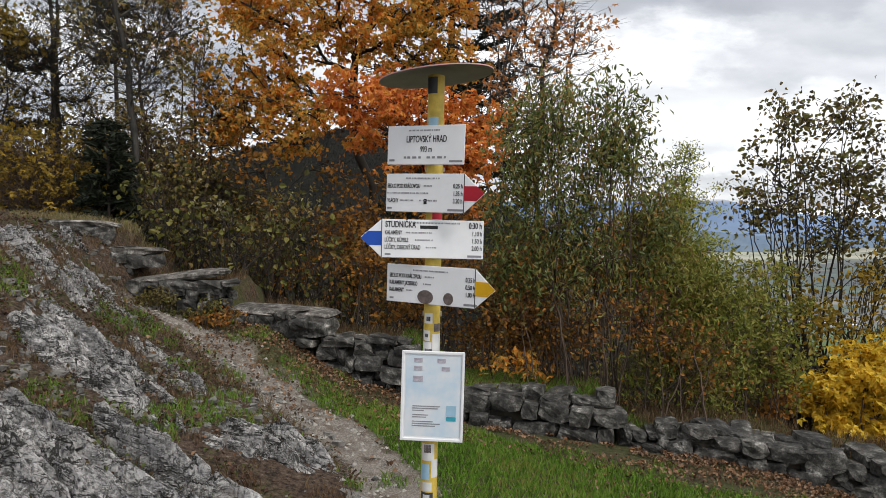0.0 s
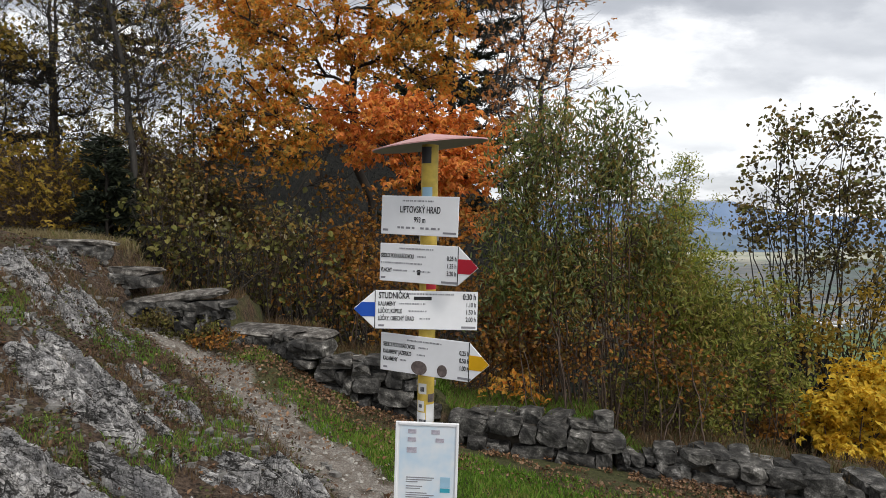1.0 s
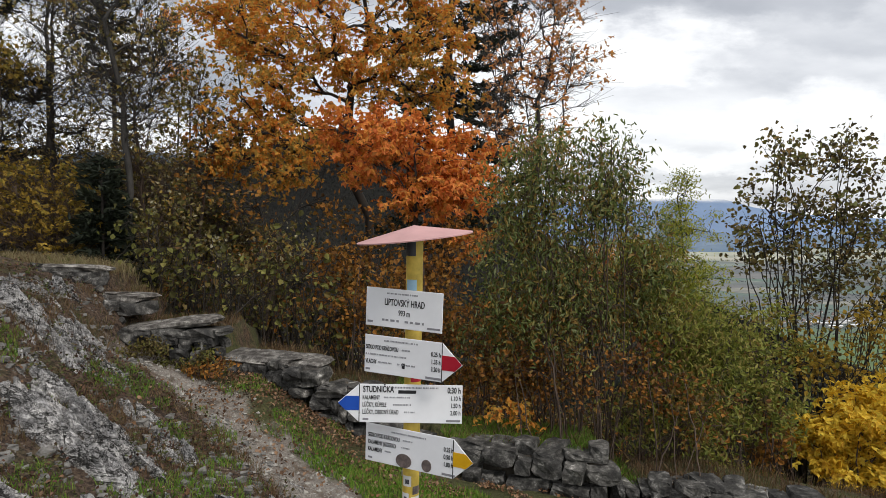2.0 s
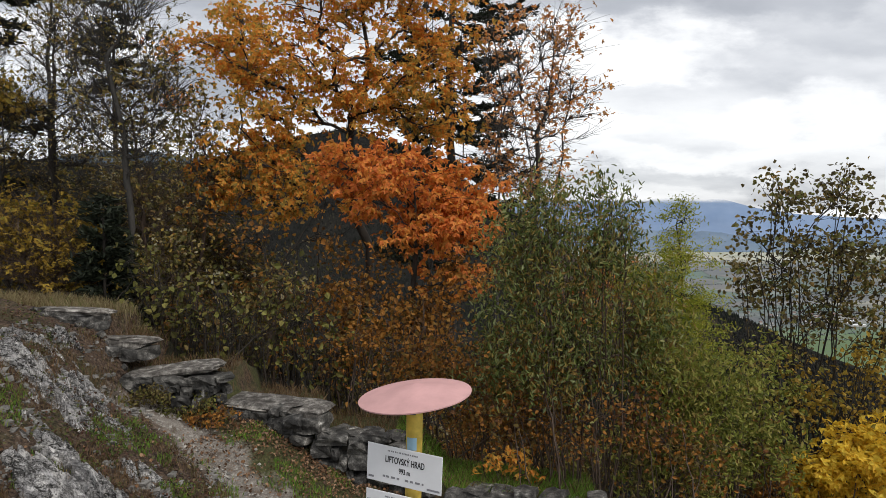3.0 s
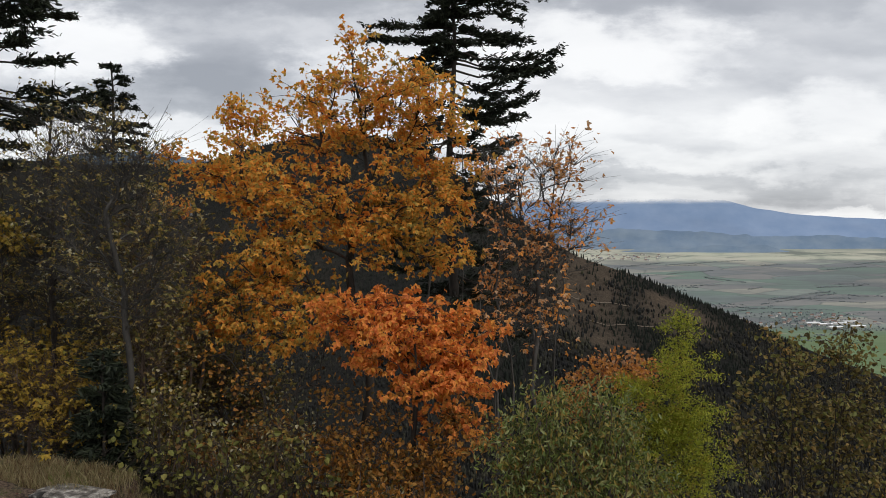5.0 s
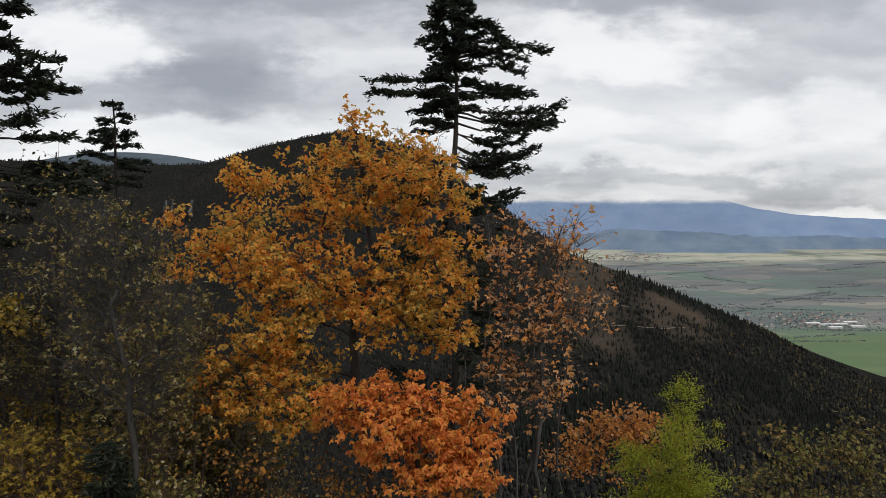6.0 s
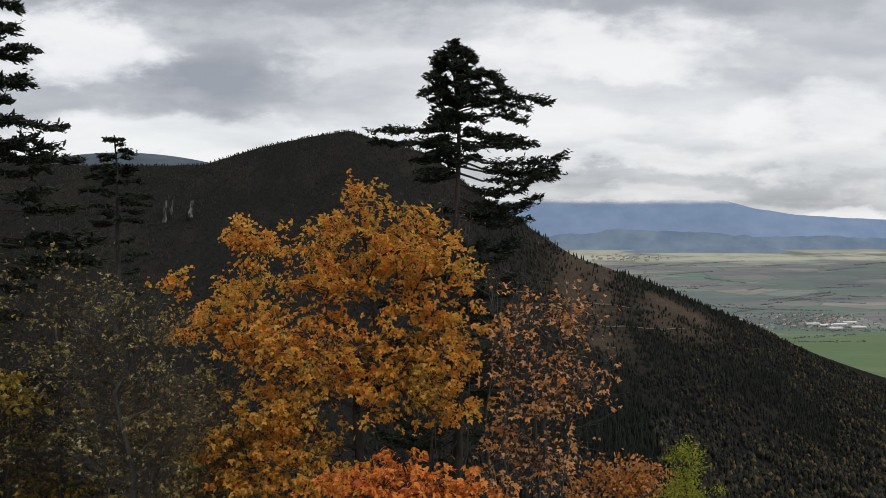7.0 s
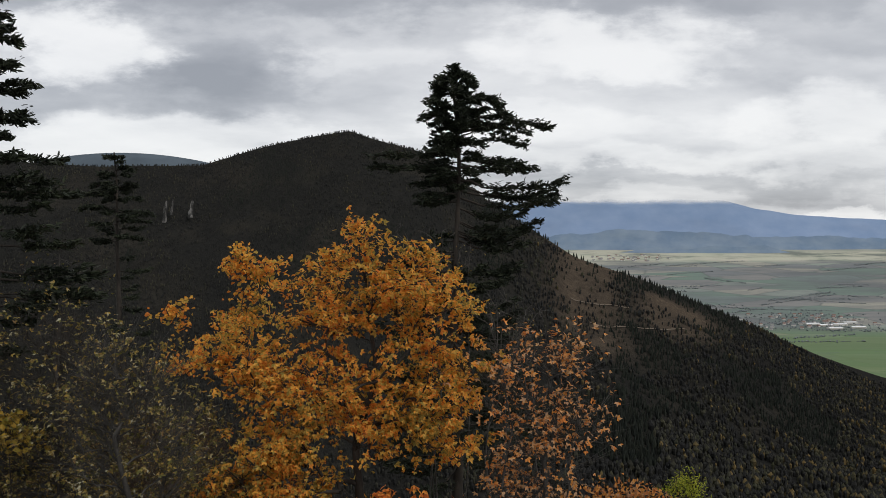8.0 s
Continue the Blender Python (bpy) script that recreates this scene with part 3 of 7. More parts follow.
def soil_material(nt):
    """Grass sward, stony brown soil above the path, and pale trodden gravel along it."""

    def mask(name):
        n = nt.nodes.new("ShaderNodeAttribute")
        n.attribute_name = name
        return n.outputs["Fac"]

    def uneven(fac, noise_fac, lo, hi, weight):
        m = nt.nodes.new("ShaderNodeMath")
        m.operation = "MULTIPLY_ADD"
        nt.links.new(noise_fac, m.inputs[0])
        m.inputs[1].default_value = weight
        nt.links.new(fac, m.inputs[2])
        return ramp_node(nt, m.outputs[0], [(lo, (0, 0, 0)), (hi, (1, 1, 1))])

    big = noise_node(nt, 1.3, 6.0, 0.65)
    fine = noise_node(nt, 18.0, 6.0, 0.75)
    grit = noise_node(nt, 55.0, 4.0, 0.7)
    green = ramp_node(nt, fine, [(0.3, (0.03, 0.035, 0.012)), (0.7, (0.11, 0.11, 0.04))])
    earth = ramp_node(nt, fine, [(0.4, (0.03, 0.02, 0.013)), (0.6, (0.15, 0.10, 0.065))])
    scree = ramp_node(nt, fine, [(0.40, (0.018, 0.012, 0.009)), (0.50, (0.085, 0.055, 0.037)), (0.60, (0.14, 0.098, 0.068)), (0.68, (0.24, 0.20, 0.165))])
    gravel = mix_col(nt, big, ramp_node(nt, grit, [(0.3, (0.10, 0.085, 0.07)), (0.50, (0.27, 0.24, 0.21)), (0.64, (0.54, 0.50, 0.45))]), ramp_node(nt, fine, [(0.3, (0.12, 0.098, 0.078)), (0.7, (0.33, 0.295, 0.255))]))
    gravel = mix_col(nt, ramp_node(nt, noise_node(nt, 4.5, 5.0, 0.65), [(0.50, (0, 0, 0)), (0.62, (0.75,) * 3)]), gravel, earth)
    turf = mix_col(nt, ramp_node(nt, big, [(0.36, (0, 0, 0)), (0.5, (1, 1, 1))]), earth, green)
    bank = mix_col(nt, ramp_node(nt, big, [(0.53, (0, 0, 0)), (0.66, (0.7,) * 3)]), scree, green)
    col = mix_col(nt, uneven(mask("stony"), big, 0.55, 0.85, 0.4), turf, bank)
    col = mix_col(nt, uneven(mask("trodden"), fine, 0.55, 1.05, 0.75), col, gravel)
    return bsdf(nt, col, 0.95, bump=mix_col(nt, 0.5, fine, grit), strength=1.0, distance=0.06)


def slope_material(nt):
    big = noise_node(nt, 0.35, 6.0, 0.65)
    fine = noise_node(nt, 6.0, 6.0, 0.75)
    col = mix_col(nt, big, ramp_node(nt, fine, [(0.3, (0.012, 0.011, 0.008)), (0.7, (0.05, 0.04, 0.025))]), ramp_node(nt, fine, [(0.3, (0.02, 0.024, 0.01)), (0.7, (0.06, 0.06, 0.025))]))
    return bsdf(nt, col, 1.0, bump=fine, strength=1.0, distance=0.15)


def woods_material(nt):
    big = noise_node(nt, 0.006, 7.0, 0.65)
    fine = noise_node(nt, 0.09, 6.0, 0.8)
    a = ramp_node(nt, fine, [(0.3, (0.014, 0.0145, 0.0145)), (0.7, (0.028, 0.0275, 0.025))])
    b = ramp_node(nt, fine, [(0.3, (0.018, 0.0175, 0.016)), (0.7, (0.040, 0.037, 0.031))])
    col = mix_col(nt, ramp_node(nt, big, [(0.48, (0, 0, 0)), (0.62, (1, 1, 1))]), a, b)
    clear = nt.nodes.new("ShaderNodeAttribute")
    clear.attribute_name = "cleared"
    col = mix_col(nt, clear.outputs["Fac"], col, ramp_node(nt, fine, [(0.3, (0.050, 0.040, 0.031)), (0.7, (0.115, 0.089, 0.066))]))
    return bsdf(nt, col, 1.0, bump=fine, strength=1.0, distance=6.0, spec=0.0)


# Valley fields and hedge lines, greyed and blued in colour for the distance haze.
def fields_material(nt):
    coord = nt.nodes.new("ShaderNodeTexCoord").outputs["Object"]
    mp = nt.nodes.new("ShaderNodeMapping")
    mp.inputs["Scale"].default_value = (0.0030, 0.0105, 0.0)
    mp.inputs["Rotation"].default_value = (0, 0, 0.25)
    nt.links.new(coord, mp.inputs["Vector"])
    vor = nt.nodes.new("ShaderNodeTexVoronoi")
    vor.inputs["Scale"].default_value, vor.inputs["Randomness"].default_value = 1.0, 0.9
    nt.links.new(mp.outputs[0], vor.inputs["Vector"])
    sp = nt.nodes.new("ShaderNodeSeparateColor")
    nt.links.new(vor.outputs["Color"], sp.inputs[0])
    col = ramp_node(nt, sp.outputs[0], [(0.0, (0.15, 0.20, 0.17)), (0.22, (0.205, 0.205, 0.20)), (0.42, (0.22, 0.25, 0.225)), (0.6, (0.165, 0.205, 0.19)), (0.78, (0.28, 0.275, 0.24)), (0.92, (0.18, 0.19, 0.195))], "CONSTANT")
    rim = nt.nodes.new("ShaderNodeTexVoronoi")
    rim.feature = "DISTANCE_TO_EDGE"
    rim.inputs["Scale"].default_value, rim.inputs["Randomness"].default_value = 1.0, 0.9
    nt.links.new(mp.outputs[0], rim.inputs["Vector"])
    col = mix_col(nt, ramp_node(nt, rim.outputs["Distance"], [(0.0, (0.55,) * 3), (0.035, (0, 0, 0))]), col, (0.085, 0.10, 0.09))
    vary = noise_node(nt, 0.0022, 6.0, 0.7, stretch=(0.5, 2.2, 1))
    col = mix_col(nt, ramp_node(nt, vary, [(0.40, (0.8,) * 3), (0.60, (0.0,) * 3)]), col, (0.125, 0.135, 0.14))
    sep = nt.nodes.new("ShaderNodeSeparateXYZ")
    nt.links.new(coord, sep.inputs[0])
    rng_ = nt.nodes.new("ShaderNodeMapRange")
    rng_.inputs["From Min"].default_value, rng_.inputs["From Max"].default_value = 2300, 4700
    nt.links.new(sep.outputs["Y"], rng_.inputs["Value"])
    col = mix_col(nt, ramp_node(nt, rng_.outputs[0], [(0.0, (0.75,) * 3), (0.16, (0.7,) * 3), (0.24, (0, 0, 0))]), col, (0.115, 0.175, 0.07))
    # far band: straw fields, with patches of sunlight put into their colour
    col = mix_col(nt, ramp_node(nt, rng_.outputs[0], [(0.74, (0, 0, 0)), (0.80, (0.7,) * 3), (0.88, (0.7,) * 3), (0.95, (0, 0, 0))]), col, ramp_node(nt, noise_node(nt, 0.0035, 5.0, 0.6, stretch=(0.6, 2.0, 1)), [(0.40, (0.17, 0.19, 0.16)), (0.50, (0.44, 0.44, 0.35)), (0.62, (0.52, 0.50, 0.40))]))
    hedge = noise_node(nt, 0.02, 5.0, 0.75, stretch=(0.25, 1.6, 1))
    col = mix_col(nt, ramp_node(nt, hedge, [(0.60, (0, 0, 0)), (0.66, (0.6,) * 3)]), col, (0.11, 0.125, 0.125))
    return bsdf(nt, col, 1.0, spec=0.0)


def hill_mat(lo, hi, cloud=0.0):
    """lo, hi: hazed colours; cloud: the height at which the top fades into the cloud."""

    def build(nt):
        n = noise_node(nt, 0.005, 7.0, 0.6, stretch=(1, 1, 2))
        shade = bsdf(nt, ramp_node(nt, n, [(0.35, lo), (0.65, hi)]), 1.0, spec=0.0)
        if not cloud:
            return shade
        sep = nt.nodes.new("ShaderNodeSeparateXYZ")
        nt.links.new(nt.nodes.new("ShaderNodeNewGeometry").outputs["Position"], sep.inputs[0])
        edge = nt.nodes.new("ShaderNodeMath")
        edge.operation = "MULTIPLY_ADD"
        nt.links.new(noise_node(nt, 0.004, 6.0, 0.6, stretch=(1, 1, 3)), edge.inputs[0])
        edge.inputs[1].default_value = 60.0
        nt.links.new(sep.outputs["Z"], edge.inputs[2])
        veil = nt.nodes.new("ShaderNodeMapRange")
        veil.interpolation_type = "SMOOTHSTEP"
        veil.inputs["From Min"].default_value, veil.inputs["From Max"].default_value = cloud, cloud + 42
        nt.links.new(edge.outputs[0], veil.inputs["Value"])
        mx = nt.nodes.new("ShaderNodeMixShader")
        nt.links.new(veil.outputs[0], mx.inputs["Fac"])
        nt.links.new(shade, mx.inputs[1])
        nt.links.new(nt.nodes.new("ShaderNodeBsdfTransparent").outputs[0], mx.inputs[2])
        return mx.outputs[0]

    return build


# distance haze is mixed into these base colours: bluer and paler further off
M_HAZE_MOUNTAIN = material("haze_blue_mountain", hill_mat((0.185, 0.262, 0.40), (0.225, 0.30, 0.435), 172))
M_HAZE_FOOTHILL = material("haze_blue_foothill", hill_mat((0.15, 0.212, 0.30), (0.215, 0.275, 0.35)))
M_HAZE_HILL = material("haze_blue_hill", hill_mat((0.075, 0.095, 0.115), (0.10, 0.125, 0.15)))
M_SOIL = material("grassy_soil", soil_material)
M_SLOPE = material("leaf_littered_slope", slope_material)
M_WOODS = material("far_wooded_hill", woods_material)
M_HAZY_FIELDS = material("hazy_valley_fields", fields_material)
build_ground()


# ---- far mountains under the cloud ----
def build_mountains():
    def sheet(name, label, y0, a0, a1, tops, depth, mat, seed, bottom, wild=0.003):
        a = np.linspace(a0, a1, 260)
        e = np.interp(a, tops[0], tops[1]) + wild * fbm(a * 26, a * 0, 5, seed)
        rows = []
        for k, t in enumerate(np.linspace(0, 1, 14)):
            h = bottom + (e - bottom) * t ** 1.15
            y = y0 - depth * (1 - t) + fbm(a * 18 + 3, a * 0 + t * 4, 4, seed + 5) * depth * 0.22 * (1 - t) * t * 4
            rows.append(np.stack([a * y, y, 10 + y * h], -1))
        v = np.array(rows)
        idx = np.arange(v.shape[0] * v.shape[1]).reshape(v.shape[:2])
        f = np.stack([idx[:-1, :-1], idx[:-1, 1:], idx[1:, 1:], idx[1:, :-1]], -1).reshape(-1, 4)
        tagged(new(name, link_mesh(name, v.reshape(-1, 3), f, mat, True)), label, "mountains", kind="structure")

    sheet("backdrop", "wooded mountains coloured blue by distance haze, topped by low cloud", 4880, -1.2, 1.4,
          ([-1.2, 0.0, 0.2, 0.33, 0.43, 0.47, 0.53, 0.68, 1.4], [0.02, 0.03, 0.036, 0.037, 0.034, 0.022, 0.012, 0.004, 0.006]), 380, M_HAZE_MOUNTAIN, 41, -0.062)
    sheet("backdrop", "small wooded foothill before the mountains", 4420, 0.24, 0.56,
          ([0.24, 0.29, 0.33, 0.37, 0.41, 0.45, 0.49, 0.56], [-0.052, -0.040, -0.035, -0.040, -0.034, -0.037, -0.033, -0.056]), 60, M_HAZE_FOOTHILL, 63, -0.064, 0.006)
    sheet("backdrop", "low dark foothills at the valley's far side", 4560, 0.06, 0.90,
          ([0.06, 0.2, 0.26, 0.33, 0.40, 0.47, 0.55, 0.66, 0.90], [-0.03, -0.018, -0.014, -0.012, -0.016, -0.022, -0.020, -0.024, -0.026]), 120, M_HAZE_FOOTHILL, 57, -0.060, 0.012)


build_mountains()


# ---- ruined dry-stone walls ----
def stone_mesh(seed, mat=None, wild=1.0):
    r = random.Random(seed)
    bm = bmesh.new()
    bmesh.ops.create_cube(bm, size=1.0)
    bmesh.ops.subdivide_edges(bm, edges=bm.edges[:], cuts=2, use_grid_fill=True)
    off = Vector((r.uniform(0, 50), r.uniform(0, 50), r.uniform(0, 50)))
    for v in bm.verts:
        c = v.co.copy()
        n = sum(1 for q in c if abs(abs(q) - 0.5) < 0.01)
        v.co *= {1: 1.04, 2: 0.98, 3: 0.87}[n]
        v.co += noise.noise_vector(c * 1.5 + off) * 0.13 * wild + noise.noise_vector(c * 5 + off) * 0.06 * wild
    me = bpy.data.meshes.new("stone")
    bm.to_mesh(me)
    bm.free()
    me.materials.append(mat or M_STONE)
    return me


STONES = [stone_mesh(k) for k in range(14)]
SLABS = [stone_mesh(k, M_SLAB, 1.2) for k in range(40, 48)]


def build_wall(name, label, x0, x1, course, seed, gaps=(), lift=0.0, slab=0.0):
    """Courses of rough stones along the wall line from x0 to x1."""
    r = random.Random(seed)
    wall = thing(name, label, "wall", kind="structure")
    xs = np.linspace(x0 + 0.05, x1 - 0.05, max(8, int((x1 - x0) / 0.12)))
    yl = np.interp(xs, WALL_X, WALL_Y)
    zt = np.interp(xs, WALL_X, WALL_Z) - 0.10
    zb = hilltop(xs, yl) - 0.25
    front, back = yl + 0.06, yl + 0.36
    n = len(xs)
    v = np.concatenate([np.stack([xs, front, zb], 1), np.stack([xs, front, zt], 1), np.stack([xs, back, zt], 1), np.stack([xs, back, zb], 1)])
    i = np.arange(n - 1)
    f = np.concatenate([np.stack([i + a * n, i + 1 + a * n, i + 1 + ((a + 1) % 4) * n, i + ((a + 1) % 4) * n], 1) for a in range(4)] + [np.array([[0, n, 2 * n, 3 * n], [n - 1, 4 * n - 1, 3 * n - 1, 2 * n - 1]])])
    child("core", link_mesh("core", v, f, M_CORE), wall, "dark earth and rubble filling")
    x = x0
    level = 0
    top_max = float(np.max(zt - zb)) + 0.05
    while level * course < top_max:
        x = x0 + r.uniform(0, 0.12)
        while x < x1:
            w = course * r.choice((0.6, 0.9, 1.2, 1.5, 1.9, 2.2)) * r.uniform(0.9, 1.15)
            xm = x + w / 2
            y = float(np.interp(xm, WALL_X, WALL_Y))
            y2 = float(np.interp(xm + 0.1, WALL_X, WALL_Y))
            base = float(hilltop(np.array(xm), np.array(y))) - 0.08
            top = float(np.interp(xm, WALL_X, WALL_Z)) + lift + r.uniform(-0.07, 0.03)
            z = base + (level + 0.5) * course
            if z - course * 0.3 < top - 0.06 and not any(a < xm < b for a, b in gaps):
                h = course * r.uniform(0.65, 1.25)
                if z + h / 2 > top:
                    h = max(course * 0.55, top - (z - h / 2))
                st = new("stone", r.choice(STONES))
                st.parent = wall
                st.matrix_basis = Matrix.Translation((xm, y + r.uniform(-0.05, 0.12), z + r.uniform(-0.04, 0.04))) @ Euler((r.uniform(-0.2, 0.2), r.uniform(-0.16, 0.16), math.atan2(y2 - y, 0.1) + r.uniform(-0.15, 0.15))).to_matrix().to_4x4() @ Matrix.Diagonal((w * 0.96, 0.34 * r.uniform(0.8, 1.2), h * 0.97, 1))
            x += w * 0.97
        level += 1
    # capping stones lie across the top, some fallen, with small ones wedged between
    x = x0
    while x < x1:
        w = r.uniform(0.8, 1.15) * slab if slab else course * r.uniform(0.8, 1.7)
        xm = x + w / 2
        if slab or r.random() < 0.72:
            y = float(np.interp(xm, WALL_X, WALL_Y))
            y2 = float(np.interp(xm + 0.1, WALL_X, WALL_Y))
            h = course * (r.uniform(0.75, 1.1) if slab else r.uniform(0.35, 0.85))
            st = new("stone", r.choice(SLABS if slab else STONES))
            st.parent = wall
            st.matrix_basis = Matrix.Translation((xm, y + r.uniform(0.2, 0.3), float(np.interp(xm, WALL_X, WALL_Z)) + lift + (0.02 - h * 0.5 if slab else h * 0.45 - 0.10))) @ Euler((r.uniform(-0.12, 0.12), r.uniform(-0.12, 0.12), math.atan2(y2 - y, 0.1) + (0 if slab else r.uniform(-0.4, 0.4)))).to_matrix().to_4x4() @ Matrix.Diagonal((w * 0.96, (0.52 if slab else r.uniform(0.34, 0.6)), h, 1))
            # flat slabs lie bedded on thicker blocks
            top = float(np.interp(xm, WALL_X, WALL_Z)) + lift + 0.02 - h
            for k in range(max(2, round(w / 0.42)) if slab else 0):
                n_ = max(2, round(w / 0.42))
                bw, bh = w / n_ * r.uniform(0.92, 1.08), r.uniform(0.17, 0.27)
                st = new("stone", r.choice(STONES))
                st.parent = wall
                st.matrix_basis = Matrix.Translation((x + (k + 0.5) * w / n_, y + r.uniform(0.10, 0.16), top - bh * 0.44)) @ Euler((r.uniform(-0.06, 0.06), r.uniform(-0.06, 0.06), math.atan2(y2 - y, 0.1) + r.uniform(-0.1, 0.1))).to_matrix().to_4x4() @ Matrix.Diagonal((bw, 0.46, bh, 1))
        x += w * 0.95
    for _ in range(int((x1 - x0) * 9)):
        xm = r.uniform(x0, x1)
        y = float(np.interp(xm, WALL_X, WALL_Y))
        lo, hi = float(hilltop(np.array(xm), np.array(y))), float(np.interp(xm, WALL_X, WALL_Z)) + lift - 0.12
        d = r.uniform(0.05, 0.10)
        st = new("stone", r.choice(STONES))
        st.parent = wall
        st.matrix_basis = Matrix.Translation((xm, y + r.uniform(-0.03, 0.05), lo + (hi - lo) * r.random())) @ Euler((r.uniform(-1, 1), r.uniform(-1, 1), r.uniform(-1, 1))).to_matrix().to_4x4() @ Matrix.Diagonal((d * 1.4, d * 1.3, d, 1))
    return wall


build_wall("wall_head", "flat limestone slabs at the head of the path", -6.3, -5.25, 0.12, 9, slab=1.0)
build_wall("wall_stack", "short broken stack of flat limestone slabs", -5.12, -4.66, 0.13, 10, slab=0.55)
build_wall("wall_upper", "low ruined wall of flat grey limestone slabs beside the path", -4.56, -3.12, 0.14, 3, lift=0.02, slab=1.5)
build_wall("wall_middle", "thin-bedded ruined limestone wall stepping down beside the grass", -2.98, -1.87, 0.12, 4, slab=0.75)
build_wall("wall_tall", "ruined wall of dark weathered limestone blocks", -1.77, -0.35, 0.20, 5)
build_wall("wall_long", "low mossy wall of squared grey limestone blocks with grass on top", 0.1, 2.12, 0.25, 6)
build_wall("wall_breach", "tumbled stones where the wall has broken down", 2.12, 2.66, 0.13, 12)
build_wall("wall_lower", "crumbling retaining wall of pale limestone blocks", 2.66, 3.75, 0.23, 7)
build_wall("wall_end", "low retaining wall of rough limestone blocks by the drop", 3.78, 8.2, 0.25, 8)


# ---- limestone outcrops ----
def outcrop(label, cx, cy, rx, ry, turn, height, seed, nx=110, ny=80):
    u, w = np.meshgrid(np.linspace(-1, 1, nx), np.linspace(-1, 1, ny), indexing="ij")
    c, s = math.cos(turn), math.sin(turn)
    wob = 1 + 0.35 * fbm(u * 2 + seed, w * 2, 3, seed)
    x = cx + (u * rx * c - w * ry * s) * wob
    y = cy + (u * rx * s + w * ry * c) * wob
    rr = np.sqrt(u ** 2 + w ** 2)
    dome = np.clip(1.05 - rr ** 2.6, -0.6, 1)
    # tilted beds: ledges run along the strike, broken across by joints
    strike = x * 0.93 - y * 0.37
    across = x * 0.37 + y * 0.93
    warp = 0.3 * fbm(x * 1.6, y * 1.6, 3, seed + 4)
    z1, e1 = shards(strike * 1.15 + warp, across * 2.4 + warp, seed)
    z2, e2 = shards(strike * 3.4 + warp, across * 6.5 + warp * 2, seed + 1)
    z3, e3 = shards(strike * 9 + warp, across * 16, seed + 2)
    bed = across * 2.0 + warp * 2.2 + strike * 0.12 + 0.45 * z1
    thin = across * 6.0 + warp * 5 + 0.6 * z2
    relief = 0.11 * (1 - bed % 1.0) ** 1.4 + 0.05 * (1 - thin % 1.0) * (0.5 + z1) + 0.17 * z1 + 0.085 * z2 + 0.030 * z3 - 0.11 - 0.14 * (1 - smooth(0.0, 0.06, e1)) - 0.065 * (1 - smooth(0.0, 0.08, e2)) + 0.14 * fbm(x * 1.3, y * 1.3, 3, seed + 1) + 0.015 * fbm(x * 14, y * 14, 3, seed + 9)
    z = ground_height(x, y) + dome * height - 0.06 + relief * np.clip(dome * 2.0, -0.3, 1)
    z = np.where(rr > 0.98, z - 0.4, z)
    x = x + 0.03 * fbm(x * 6, y * 6, 3, seed + 20)
    y = y + 0.03 * fbm(x * 6, y * 6, 3, seed + 25)
    idx = np.arange(nx * ny).reshape(nx, ny)
    f = np.stack([idx[:-1, :-1], idx[1:, :-1], idx[1:, 1:], idx[:-1, 1:]], -1).reshape(-1, 4)
    me = link_mesh("rock_outcrop", np.stack([x, y, z], -1).reshape(-1, 3), f, M_ROCK, False)
    tagged(new("rock_outcrop", me), label, "rock", "limestone outcrops")


outcrop("broad grey limestone outcrop with cracked slanting ledges", -2.6, 4.45, 1.85, 0.95, -0.27, 0.25, 101, 270, 160)
outcrop("weathered limestone ridge rising through dry grass", -3.3, 6.3, 1.1, 0.5, -0.42, 0.26, 102, 190, 110)
outcrop("bare pale limestone bank beside the upper path", -4.95, 8.4, 1.28, 0.74, -0.75, 0.18, 103, 200, 130)
outcrop("low broken limestone ledge beside the trodden path", -1.6, 5.75, 0.66, 0.36, -0.15, 0.2, 104, 110, 70)
outcrop("small limestone hump at the top of the slope", -4.3, 7.0, 0.42, 0.24, -0.5, 0.14, 105, 60, 40)
for k, (ox, oy, s_) in enumerate(((-2.7, 6.7, 0.36), (-3.25, 7.2, 0.38), (-3.7, 7.75, 0.42), (-2.5, 5.7, 0.32), (-4.1, 7.6, 0.42), (-1.3, 5.3, 0.35), (-4.3, 5.9, 0.5), (-3.9, 5.5, 0.3), (-4.0, 6.9, 0.35), (-2.15, 6.45, 0.24))):
    outcrop("small limestone knob breaking through the stony turf", ox, oy, s_, s_ * 0.6, -0.5, 0.09, 120 + k, 44, 32)
outcrop("low limestone hump with moss at the edge of the turf", -1.35, 4.75, 0.6, 0.35, -0.2, 0.15, 107, 70, 50)
outcrop("flat grey limestone slab in the path", -1.5, 6.85, 0.42, 0.24, -0.7, 0.05, 106, 60, 40)

# ---- the signpost ----
M_POST = plain("yellow_paint", (0.70, 0.50, 0.09), 0.5, 0.0, 0.25, 14)
M_PLATE = plain("white_plate", (0.82, 0.83, 0.85), 0.4, 0.0, 0.06, 5)
M_INK = plain("black_ink", (0.02, 0.02, 0.022), 0.6)
M_GREYINK = plain("grey_ink", (0.26, 0.26, 0.28), 0.6)
M_RED = plain("red_stripe", (0.42, 0.012, 0.03), 0.45)
M_BLUE_STRIPE = plain("blue_stripe", (0.012, 0.075, 0.42), 0.45)
M_YELLOW_STRIPE = plain("yellow_stripe", (0.72, 0.40, 0.01), 0.45)
M_ROOF = plain("faded_pink_paint", (0.58, 0.33, 0.32), 0.55, 0.0, 0.12, 7)
